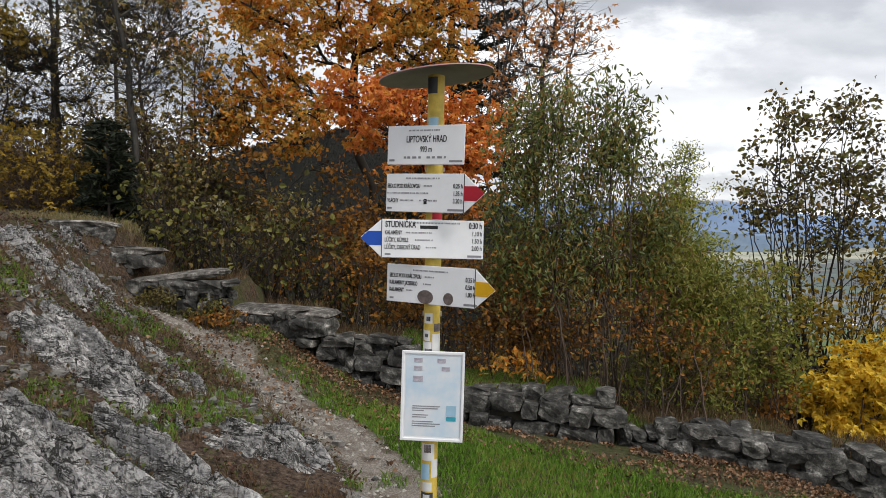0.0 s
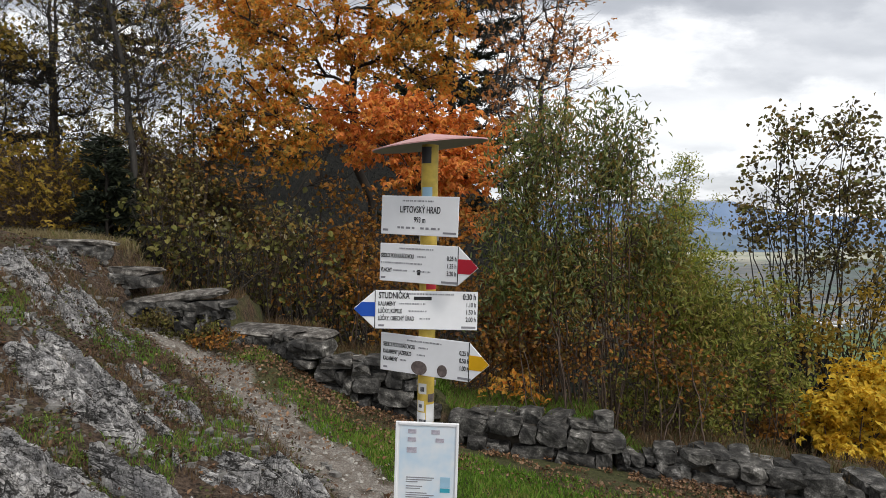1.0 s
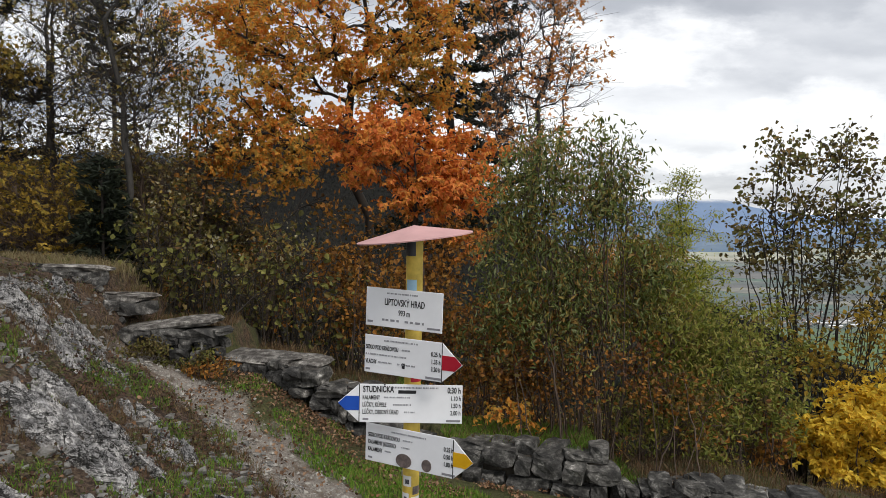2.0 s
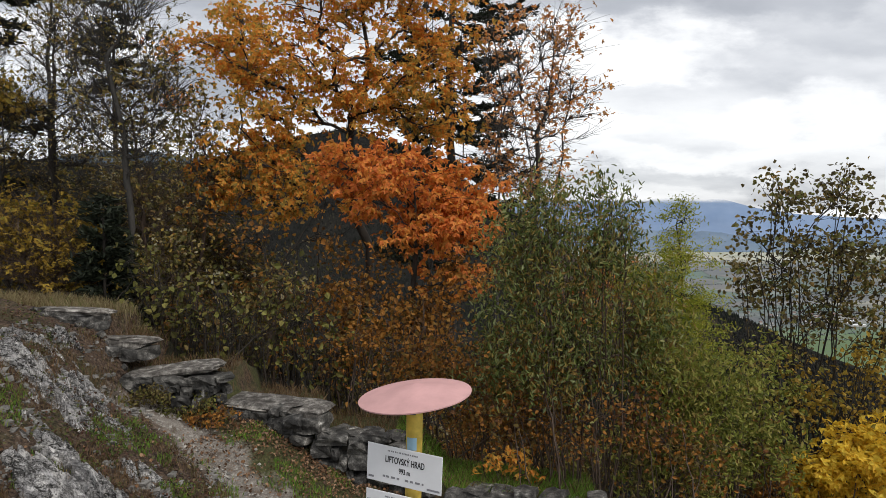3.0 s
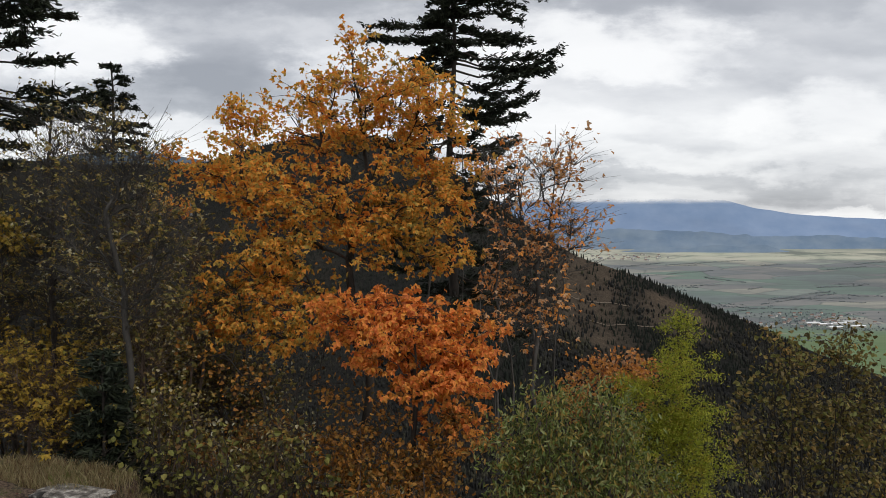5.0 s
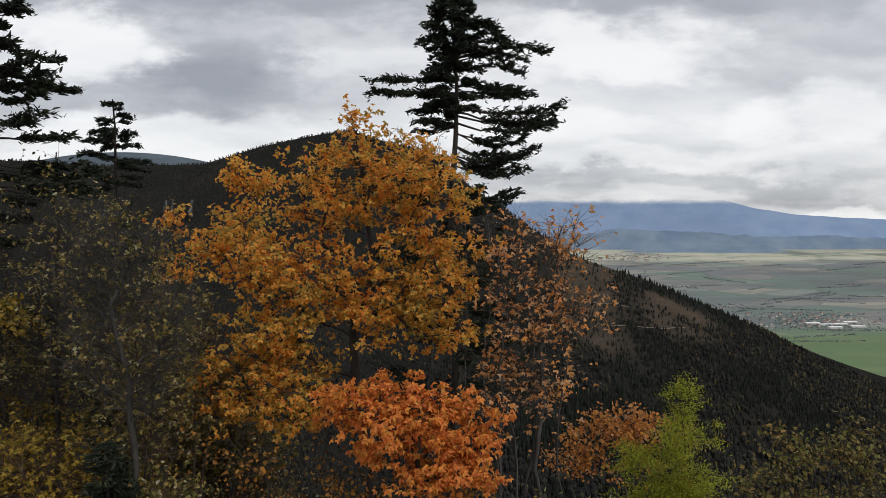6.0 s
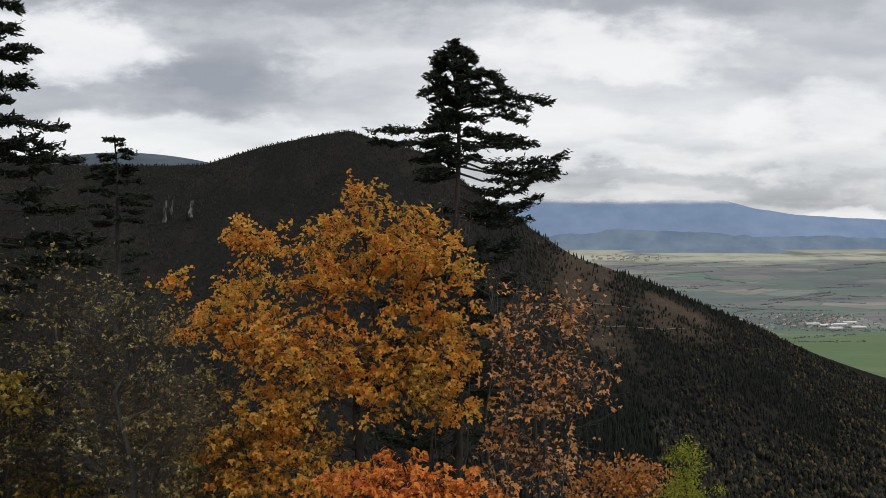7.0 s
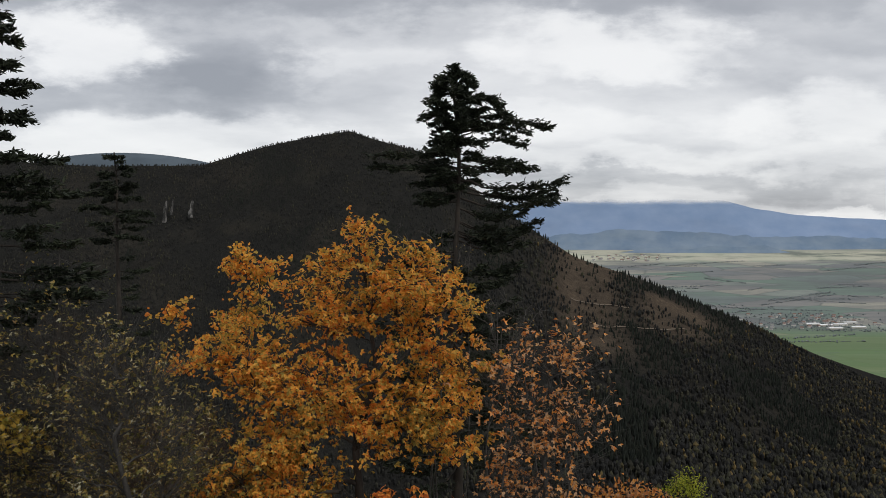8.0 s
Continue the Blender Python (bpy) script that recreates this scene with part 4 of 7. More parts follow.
M_ROOF_UNDER = plain("grey_underside", (0.33, 0.32, 0.28), 0.6)
M_STEEL = plain("zinc_steel", (0.4, 0.4, 0.4), 0.35, 0.8)
M_STICK_WHITE = plain("white_sticker", (0.7, 0.7, 0.69), 0.4)
M_STICK_BLUE = plain("pale_blue_sticker", (0.35, 0.55, 0.7), 0.4)
M_STICK_DARK = plain("dark_sticker", (0.06, 0.06, 0.07), 0.4)
M_STICK_BROWN = plain("grey_brown_sticker", (0.2, 0.16, 0.15), 0.4, mottling=0.35, scale=40)
M_TEAL = plain("teal_print", (0.05, 0.36, 0.46), 0.4)
M_PALE_PRINT = plain("washed_out_print", (0.55, 0.52, 0.6), 0.4, mottling=0.3, scale=60)
M_PAPER = material("faded_poster", lambda nt: bsdf(nt, ramp_node(nt, noise_node(nt, 7.0, 3.0), [(0.35, (0.48, 0.62, 0.74)), (0.6, (0.68, 0.72, 0.76))]), 0.25))

POST_X, POST_Y = -0.084, 2.85


def lettering(text, size, material_, parent, x, z, y, align="LEFT", squeeze=0.78, name="lettering"):
    cu = bpy.data.curves.new("lettering", "FONT")
    cu.body, cu.size, cu.align_x, cu.extrude, cu.offset = text, size, align, 0.0006, 0.0008 if name == "handwriting" else 0.0004
    tmp = bpy.data.objects.new("lettering", cu)
    me = bpy.data.meshes.new_from_object(tmp)
    bpy.data.objects.remove(tmp)
    me.materials.append(material_)
    ob = child(name, me, parent)
    ob.matrix_basis = Matrix.Translation((x, y, z)) @ pose(0, 0, 0, 90) @ Matrix.Diagonal((squeeze, 1, 1, 1))
    return ob


def bar(name, w, h, material_, parent, x, z, y, label=""):
    bm = box_bm(w, 0.0016, h)
    ob = part(name, bm, material_, parent, label)
    ob.location = (x, y, z)
    return ob


def plate_mesh(outline, thick, bevel=0.0015):
    bm = bmesh.new()
    ring = [bm.verts.new((x, -thick / 2, z)) for x, z in outline]
    face = bm.faces.new(ring)
    out = bmesh.ops.extrude_face_region(bm, geom=[face])
    bmesh.ops.translate(bm, verts=[v for v in out["geom"] if isinstance(v, bmesh.types.BMVert)], vec=(0, thick, 0))
    bmesh.ops.recalc_face_normals(bm, faces=bm.faces[:])
    bmesh.ops.bevel(bm, geom=bm.edges[:], offset=bevel, segments=1, affect="EDGES")
    return bm


def disc_bm(radius, thick, sides=28, squash=1.0):
    bm = bmesh.new()
    bmesh.ops.create_cone(bm, cap_ends=True, segments=sides, radius1=radius, radius2=radius, depth=thick, matrix=Matrix.Diagonal((1, 1, squash, 1)) @ pose(0, 0, 0, 90))
    return bm


def build_signpost():
    post = thing("signpost", "yellow hiking signpost with white arrow plates and a round pink roof", "signpost", at=(POST_X, POST_Y, ground_at(POST_X, POST_Y)))
    base = post.location.z
    lean = pose(0, 0, 0, 0, 1.1, 0)
    tubes = Tubes()
    h = 2.83 - base
    tubes.add([(0, 0, -0.05), (0, 0, h * 0.5), (0, 0, h)], [0.036, 0.036, 0.036], 28)
    pole = child("pole", tubes.mesh("pole", M_POST), post, "round yellow steel pole covered with worn stickers")
    pole.matrix_basis = lean

    # stickers wrapped round the pole: (height, middle angle, half angle, size, material)
    def sticker(z0, z1, a0, a1, mat, name="sticker", r=0.0366):
        n = 10
        a = np.radians(np.linspace(a0, a1, n))
        ring = np.stack([r * np.sin(a), -r * np.cos(a)], 1)
        v = np.concatenate([np.c_[ring, np.full(n, z0)], np.c_[ring, np.full(n, z1)], np.c_[ring * 0.985, np.full(n, z0)], np.c_[ring * 0.985, np.full(n, z1)]])
        i = np.arange(n - 1)
        f = np.concatenate([np.stack([i, i + 1, i + 1 + n, i + n], 1), np.stack([i + 2 * n, i + 3 * n, i + 1 + 3 * n, i + 1 + 2 * n], 1)])
        child(name, link_mesh(name, v, f, mat), pole)

    for z0, z1, a0, a1, mat in ((2.75, 2.82, -80, 10, M_STICK_DARK), (2.595, 2.65, -55, 20, M_STICK_BLUE), (1.765, 1.81, -60, 5, M_STICK_WHITE), (1.775, 1.795, -40, -10, M_STICK_DARK),
                                (1.73, 1.765, 15, 75, M_STICK_BROWN), (1.69, 1.735, -70, -10, M_STICK_WHITE), (1.705, 1.72, -50, -25, M_STICK_DARK), (1.64, 1.72, 5, 80, M_STICK_WHITE),
                                (1.63, 1.685, -80, 0, M_STICK_WHITE), (1.632, 1.655, -50, 5, M_STICK_DARK), (1.165, 1.24, -60, 35, M_STICK_WHITE), (1.20, 1.235, -40, 10, M_STICK_BROWN),
                                (1.08, 1.15, -70, 0, M_STICK_BLUE), (1.09, 1.17, 15, 70, M_STICK_WHITE), (1.03, 1.07, -50, 20, M_STICK_WHITE), (0.98, 1.025, -65, 30, M_STICK_DARK),
                                (0.99, 1.015, -45, 5, M_STICK_WHITE), (0.9, 0.96, -40, 50, M_STICK_WHITE)):
        sticker(z0 - base, z1 - base, a0, a1, mat)
    sticker(2.215 - base, 2.245 - base, -10, 75, M_RED, "red_tape")

    # shallow conical roof, knocked a little askew
    bm = bmesh.new()
    n, rad = 48, 0.248
    apex = bm.verts.new((0, 0, 0.05))
    rim = [bm.verts.new((rad * math.cos(k * 2 * math.pi / n), rad * math.sin(k * 2 * math.pi / n), 0)) for k in range(n)]
    rim2 = [bm.verts.new((rad * math.cos(k * 2 * math.pi / n), rad * math.sin(k * 2 * math.pi / n), -0.005)) for k in range(n)]
    for k in range(n):
        bm.faces.new((rim[k], rim[(k + 1) % n], apex))
        bm.faces.new((rim2[k], rim2[(k + 1) % n], rim[(k + 1) % n], rim[k]))
    roof = part("roof", bm, M_ROOF, post, "round shallow cone of faded pink painted sheet metal")
    roof.matrix_basis = lean @ Matrix.Translation((0, 0, h + 0.0)) @ pose(0, 0, 0, 2.0, -7.0, 0)
    bm = bmesh.new()
    rim2 = [bm.verts.new((rad * 0.995 * math.cos(k * 2 * math.pi / n), rad * 0.995 * math.sin(k * 2 * math.pi / n), -0.006)) for k in range(n)]
    ap2 = bm.verts.new((0, 0, 0.042))
    for k in range(n):
        bm.faces.new((rim2[(k + 1) % n], rim2[k], ap2))
    part("roof_underside", bm, M_ROOF_UNDER, roof, "dull grey unpainted underside")
    for z in (2.43, 2.18, 1.97, 1.80, 1.53, 1.28):
        part("clamp", box_bm(0.085, 0.02, 0.022, (0, 0.03, 0), 0.003), M_STEEL, post).matrix_basis = lean @ Matrix.Translation((0, 0, z - base))

    Y = -0.0022

    def plate(name, label, left, right, tip, h_, x, z, yaw, roll, stripe):
        """left and right ends of the board; tip: +1 to the right, -1 to the left, 0 none."""
        hh = h_ / 2
        tl = 0.090
        if tip > 0:
            out = [(left, -hh), (right, -hh), (right + tl, -0.002), (right, hh), (left, hh)]
        elif tip < 0:
            out = [(left, -hh), (right, -hh), (right, hh), (left, hh), (left - tl, 0.002)]
        else:
            out = [(left, -hh), (right, -hh), (right, hh), (left, hh)]
        p = part(name, plate_mesh(out, 0.004), M_PLATE, post, label)
        p.matrix_basis = lean @ Matrix.Translation((x, -0.062, z - base)) @ pose(0, 0, 0, 0, 0, yaw) @ pose(0, 0, 0, 0, roll, 0)
        if tip:
            e = right if tip > 0 else left
            w = 0.030
            k = tl * (1 - w / hh)
            pts = [(e, -w), (e + tip * k, -w), (e + tip * tl * 0.985, 0), (e + tip * k, w), (e, w)]
            bm = plate_mesh(pts, 0.0012, 0.0002)
            s = part("route_stripe", bm, stripe, p, "coloured route stripe filling the arrow tip")
            s.location = (0, Y - 0.0006, 0)
            bar("edge_line", 0.0035, h_ * 0.98, M_INK, p, e, 0, Y)
        return p

    def dashes(w, p, x, z, h_=0.0065):
        """A run of lettering too small to read."""
        r = random.Random(int(w * 7919 + z * 3571))
        end = x + w
        while x < end - 0.003:
            d = min(r.choice((0.0035, 0.0035, 0.0045, 0.0055)), end - x)
            bar("small_print", d, h_, M_GREYINK, p, x + d / 2, z, Y)
            x += d + r.choice((0.0022, 0.0022, 0.0022, 0.006))

    # name plate
    p = plate("name_plate", "white name plate reading the castle hill and its height", -0.188, 0.178, 0, 0.165, -0.036, 2.527, -26, 1.2, None)
    dashes(0.15, p, -0.085, 0.062)
    lettering("LIPTOVSKÝ HRAD", 0.040, M_INK, p, 0.0, 0.012, Y - 0.0006, "CENTER", 0.60)
    lettering("993 m", 0.033, M_INK, p, 0.0, -0.028, Y - 0.0006, "CENTER", 0.66)
    for k, w in ((-0.1, 0.012), (-0.082, 0.014), (-0.055, 0.02), (-0.03, 0.012), (0.012, 0.016), (0.036, 0.014), (0.065, 0.022), (0.09, 0.008)):
        bar("small_print", w, 0.009, M_GREYINK, p, k, -0.052, Y)
    bar("small_print", 0.026, 0.009, M_GREYINK, p, -0.165, -0.064, Y)
    bar("small_print", 0.06, 0.008, M_GREYINK, p, 0.14, -0.068, Y)

    def rows(p, x0, x1, lines, top, step=0.031):
        for k, (words, extra, hours) in enumerate(lines):
            z = top - k * step
            if words:
                lettering(words, 0.0255, M_INK, p, x0, z - 0.009, Y - 0.0006, "LEFT", 0.56)
            for off, w in extra:
                dashes(w, p, x0 + off * 0.78, z)
            lettering(hours, 0.0265, M_INK, p, x1, z - 0.009, Y - 0.0006, "RIGHT", 0.66)

    p = plate("red_route_plate", "white arrow plate with a red tip", -0.190, 0.178, 1, 0.163, -0.036, 2.325, -25, 0.8, M_RED)
    dashes(0.16, p, -0.095, 0.062)
    rows(p, -0.184, 0.172, [("SEDLO POD KRÁĽOVOU", [(0.225, 0.04)], "0.25 h"), ("", [(0.0, 0.05), (0.058, 0.018), (0.085, 0.06), (0.165, 0.07)], "1.35 h"), ("VLACHY", [(0.08, 0.07), (0.2, 0.012), (0.222, 0.07)], "3.20 h")], 0.030)
    bar("small_print", 0.014, 0.022, M_INK, p, 0.0, -0.036, Y)
    bar("small_print", 0.022, 0.008, M_GREYINK, p, -0.172, -0.066, Y)
    bar("small_print", 0.07, 0.009, M_GREYINK, p, 0.14, -0.07, Y)

    p = plate("blue_route_plate", "white arrow plate with a blue tip and a handwritten top line", -0.23, 0.202, -1, 0.163, 0.011, 2.13, 1, 0.2, M_BLUE_STRIPE)
    lettering("STUDNIČKA", 0.036, M_INK, p, -0.215, 0.048, Y - 0.0006, "LEFT", 0.64, "handwriting")
    dashes(0.2, p, -0.1, 0.068)
    bar("small_print", 0.075, 0.014, M_INK, p, -0.03, 0.05, Y, "scrawled word")
    lettering("0:30 h", 0.034, M_INK, p, 0.195, 0.048, Y - 0.0006, "RIGHT", 0.66, "handwriting")
    rows(p, -0.217, 0.196, [("KALAMENY", [(0.115, 0.06), (0.19, 0.05)], "1.10 h"), ("LÚČKY, KÚPELE", [(0.165, 0.075)], "1.50 h"), ("LÚČKY, OBECNÝ ÚRAD", [(0.225, 0.045)], "2.00 h")], 0.026, 0.031)
    bar("small_print", 0.024, 0.008, M_GREYINK, p, -0.203, -0.067, Y)
    bar("small_print", 0.06, 0.009, M_GREYINK, p, 0.165, -0.07, Y)

    p = plate("yellow_route_plate", "white arrow plate with a yellow tip and two round stickers", -0.226, 0.200, 1, 0.165, 0.0, 1.933, -27, 0.6, M_YELLOW_STRIPE)
    dashes(0.17, p, -0.095, 0.06)
    rows(p, -0.212, 0.2, [("SEDLO POD KRÁĽOVOU", [(0.225, 0.045)], "0.25 h"), ("KALAMENY JAZIERKO", [(0.215, 0.04)], "0.50 h"), ("KALAMENY", [(0.11, 0.03)], "1.00 h")], 0.034)
    for x, rr, sq in ((-0.032, 0.038, 0.78), (0.078, 0.023, 1.12)):
        s = part("round_sticker", disc_bm(rr, 0.0014, 28, sq), M_STICK_BROWN, p, "dark photographic sticker")
        s.location = (x, Y - 0.0008, -0.052)
    bar("small_print", 0.02, 0.008, M_GREYINK, p, -0.2, -0.066, Y)
    bar("small_print", 0.06, 0.009, M_GREYINK, p, 0.18, -0.07, Y)

    # framed notice
    board = part("notice_board", box_bm(0.27, 0.012, 0.388, (0, 0, 0), 0.003), M_PLATE, post, "white framed notice with a sun-bleached pale blue print")
    board.matrix_basis = lean @ Matrix.Translation((0.009, -0.052, 1.455 - base)) @ pose(0, 0, 0, 0, 0.6, -3)
    bar("print", 0.238, 0.352, M_PAPER, board, 0.002, 0.002, -0.0066, "bleached pale blue print")
    yb = -0.0082
    for x, z, w, h_, mat in ((-0.064, 0.155, 0.036, 0.018, M_PALE_PRINT), (0.036, 0.155, 0.036, 0.018, M_PALE_PRINT), (-0.064, 0.12, 0.036, 0.018, M_PALE_PRINT), (0.055, 0.12, 0.036, 0.018, M_PALE_PRINT),
                             (-0.064, 0.075, 0.042, 0.024, M_PALE_PRINT), (0.082, -0.095, 0.042, 0.018, M_TEAL), (0.082, -0.06, 0.042, 0.045, M_STICK_BLUE)):
        bar("picture", w, h_, mat, board, x, z, yb)
    for k, w in enumerate((0.12, 0.11, 0.05, 0.0, 0.07, 0.06, 0.0, 0.09, 0.12, 0.1)):
        if w:
            bar("small_print", w, 0.0035, M_GREYINK, board, -0.085 + w / 2, -0.043 - k * 0.0095, yb)
    for sx in (-1, 1):
        part("frame_side", box_bm(0.011, 0.009, 0.388, (0, 0, 0), 0.002), M_PLATE, board).location = (sx * 0.1295, -0.008, 0)
        part("frame_end", box_bm(0.247, 0.009, 0.011, (0, 0, 0), 0.002), M_PLATE, board).location = (0, -0.008, sx * 0.1885)


build_signpost()

# ---- trees and bushes ----
def in_lobe(lobe, n, rng, outward=0.45):
    x, y, z, rx, ry, rz = lobe
    d = rng.normal(0, 1, (n, 3))
    d /= np.linalg.norm(d, axis=1)[:, None]
    r = rng.uniform(0, 1, (n, 1)) ** outward
    return np.array([x, y, z]) + d * r * np.array([rx, ry, rz])


def broadleaf(name, label, category, base, lobes, clumps, leaves, leaf, spread, leaf_mat, bark, radius, seed, top=None, stems=1, twig=0.006, droop=0.3, group="", crook=0.06, bare=0.0, lift=0.5, stem_spread=0.3, flat=0.6, loose=0.26, palm=False, gather=0.6):
    """A tree or bush: stems from the base, a limb to each lobe of the crown, twigs to its clumps of leaves."""
    rng = np.random.default_rng(seed)
    base = np.array([base[0], base[1], ground_at(*base) - 0.15])
    tree = thing(name, label, category, group=group, at=tuple(base))
    tr, br = Tubes(), Tubes()
    lobes = np.array(lobes, float)
    vol = (lobes[:, 3] * lobes[:, 4] * lobes[:, 5]) ** 0.8
    share = np.maximum(1, np.round(clumps * vol / vol.sum())).astype(int)
    mid = (lobes[:, :3] * vol[:, None]).sum(0) / vol.sum()
    tip = np.array(top) if top else np.array([mid[0], mid[1], (lobes[:, 2] + 0.5 * lobes[:, 5]).max()])
    ways = []
    for k in range(stems):
        foot = base + np.array([*rng.normal(0, stem_spread if stems > 1 else 0, 2), 0])
        if stems > 1:
            j = rng.integers(len(lobes))
            end = lobes[j, :3] + rng.normal(0, 0.3, 3) * lobes[j, 3:] + np.array([0, 0, lobes[j, 5] * 0.15])
            foot[:2] = foot[:2] * (1 - gather) + end[:2] * gather
            foot[2] = ground_at(foot[0], foot[1]) - 0.12
        else:
            end = tip
        w = wander(foot, end, 14, crook * 0.5, rng)
        ways.append(w)
        rr = radius * (1 if stems == 1 else rng.uniform(0.5, 1.0))
        tr.add(w, np.linspace(rr, max(rr * 0.12, 0.006), 14), 9 if stems == 1 else 5)
    pts = []
    for lobe, n in zip(lobes, share):
        c = lobe[:3]
        w = ways[int(rng.integers(len(ways)))]
        if stems == 1:
            reach = c[2] - 0.35 * np.hypot(*(c[:2] - mid[:2])) - 0.5
            k = int(np.clip(np.searchsorted(w[:, 2], reach), 2, 12))
        else:
            k = int(np.clip(np.argmin(np.linalg.norm(w - c, axis=1)) - 2, 1, 12))
        limb = wander(w[k], c, 9, crook, rng, 0.06)
        r0 = max(radius * 0.42 * (1 - k / 16), twig * 2)
        br.add(limb, np.linspace(r0, twig * 1.6, 9), 6)
        nb = max(4, n // (6 if loose > 0.2 else 8))
        hubs = in_lobe((*c, *(lobe[3:] * 0.88)), nb, rng, 0.5)
        own = hubs[rng.integers(nb, size=n)] + rng.normal(0, 1, (n, 3)) * lobe[3:] * np.array([loose, loose, loose * 0.75])
        for h in hubs:
            s = limb[int(rng.integers(4, 9))]
            way = wander(s, h, 6, crook, rng, 0.05)
            br.add(way, np.linspace(twig * 1.8, twig, 6), 4)
        near = np.argmin(np.linalg.norm(own[:, None] - hubs[None], axis=2), axis=1)
        for p, h in zip(own, near):
            br.add(wander(hubs[h], p, 4, crook, rng), [twig, twig * 0.8, twig * 0.6, twig * 0.35], 3)
            if bare and rng.random() < bare:
                continue
            pts.append(p)
    pts = np.array(pts)
    sizes = rng.poisson(leaves, len(pts)) + 1
    centre = np.repeat(pts, sizes, axis=0)
    centre = centre + rng.normal(0, 1, centre.shape) * np.array([spread, spread, spread * flat])
    v, f = palm_leaves(centre, leaf[0], rng, droop, lift) if palm else leaf_quads(centre, leaf[0], leaf[1], rng, droop, lift)
    for nm, tb, mat, lb in (("trunk", tr, bark, ""), ("branchwork", br, bark, "")):
        child(nm, tb.mesh(nm, mat), tree, lb).matrix_parent_inverse = Matrix.Translation(-Vector(base))
    child("crown", link_mesh("crown", v, f, leaf_mat), tree).matrix_parent_inverse = Matrix.Translation(-Vector(base))
    return tree


def grown(name, label, category, base, lobes, clusters, leaves, leaf, spread, leaf_mat, bark, seed, top=None, stems=1, tip=0.005, gap=0.34, droop=0.4, bare=0.0, group="", flat=0.5, crook=0.05, lift=1.0, outward=0.6, sprays=6, reach=0.36, rise=0.0):
    """A tree whose branches grow from the stems towards clusters of leaves spread through its crown; a branch is as thick as what it carries."""
    rng = np.random.default_rng(seed)
    base = np.array([base[0], base[1], ground_at(*base) - 0.15])
    tree = thing(name, label, category, group=group, at=tuple(base))
    lobes = np.array(lobes, float)
    vol = lobes[:, 3] * lobes[:, 4] * lobes[:, 5]
    pts = []
    for _ in range(clusters * 6):
        if len(pts) >= clusters:
            break
        p = in_lobe(lobes[rng.choice(len(lobes), p=vol / vol.sum())], 1, rng, outward)[0]
        if not pts or np.min(np.linalg.norm(np.array(pts) - p, axis=1)) > gap * rng.uniform(0.5, 1.2):
            pts.append(p)
    pts = np.array(pts)
    mid = (lobes[:, :3] * vol[:, None]).sum(0) / vol.sum()
    crown_top = pts[:, 2].max()
    node, parent, ways = [], [], []
    for k in range(stems):
        foot = base + np.array([*rng.normal(0, 0.22 if stems > 1 else 0, 2), 0])
        if stems > 1:
            j = k % len(lobes)
            end = lobes[j, :3] + np.array([0, 0, lobes[j, 5] * 0.45]) + rng.normal(0, 0.15, 3)
        else:
            end = np.array(top) if top else np.array([mid[0], mid[1], crown_top - 0.4])
        w = wander(foot, end, 18, crook, rng)
        start = len(node)
        node += list(w)
        parent += [-1] + list(range(start, start + 17))
        ways.append(list(range(start, start + 18)))
    low = pts[:, 2].min()
    order = np.argsort(np.linalg.norm((pts - mid) * np.array([1, 1, 0.4]), axis=1))
    tips = []
    for i in order:
        p = pts[i]
        n = np.array(node)
        d = p - n
        cost = np.linalg.norm(d, axis=1) + 1.3 * np.maximum(0, 0.25 * np.linalg.norm(d[:, :2], axis=1) - d[:, 2]) + 3.0 * (n[:, 2] < low - 1.2)
        s = int(np.argmin(cost))
        way = wander(n[s], p, 5, 0.10, rng, 0.05)
        ids = [s]
        for q in way[1:]:
            node.append(q)
            parent.append(ids[-1])
            ids.append(len(node) - 1)
        ways.append(ids)
        tips.append(ids[-1])
    load = np.zeros(len(node))
    load[tips] = 1
    for i in range(len(node) - 1, -1, -1):
        if parent[i] >= 0:
            load[parent[i]] += load[i]
    node = np.array(node)
    rad = tip * np.maximum(load, 0.6) ** 0.46
    tr, br, ends = Tubes(), Tubes(), []
    for k, ids in enumerate(ways):
        r = rad[ids].copy()
        if k < stems:
            r = np.maximum.accumulate(r[::-1])[::-1]
            tr.add(node[ids], r, 9)
        else:
            r[0] = min(r[0], r[1] * 1.15)
            br.add(node[ids], r, 5 if r[1] > tip * 2.5 else 4)
            end = node[ids[-1]]
            away = (end - mid) * np.array([1, 1, 0.3])
            away = away / (np.linalg.norm(away) + 1e-9)
            for _ in range(rng.poisson(sprays) + 1):
                e = end + away * reach * rng.uniform(-0.1, 0.8) + rng.normal(0, 1, 3) * reach * np.array([0.75, 0.75, 0.4]) + np.array([0, 0, reach * rise])
                br.add([node[ids[-2 - int(rng.random() < 0.5)]], (end * 0.6 + e * 0.4) + np.array([0, 0, 0.03]), e], [tip * 0.85, tip * 0.6, tip * 0.35], 3)
                ends.append(e)
    pts = np.array(ends)
    pts = pts[rng.random(len(pts)) >= bare]
    sizes = rng.poisson(leaves, len(pts)) + 1
    centre = np.repeat(pts, sizes, axis=0)
    centre = centre + rng.normal(0, 1, centre.shape) * np.array([spread, spread, spread * flat])
    out = (centre - mid) * np.array([1, 1, 0.35])
    out /= np.linalg.norm(out, axis=1)[:, None] + 1e-9
    v, f = palm_leaves(centre, leaf, rng, droop, lift, 0.35, out)
    inv = Matrix.Translation(-Vector(base))
    child("trunk", tr.mesh("trunk", bark), tree).matrix_parent_inverse = inv
    child("branchwork", br.mesh("branchwork", bark), tree).matrix_parent_inverse = inv
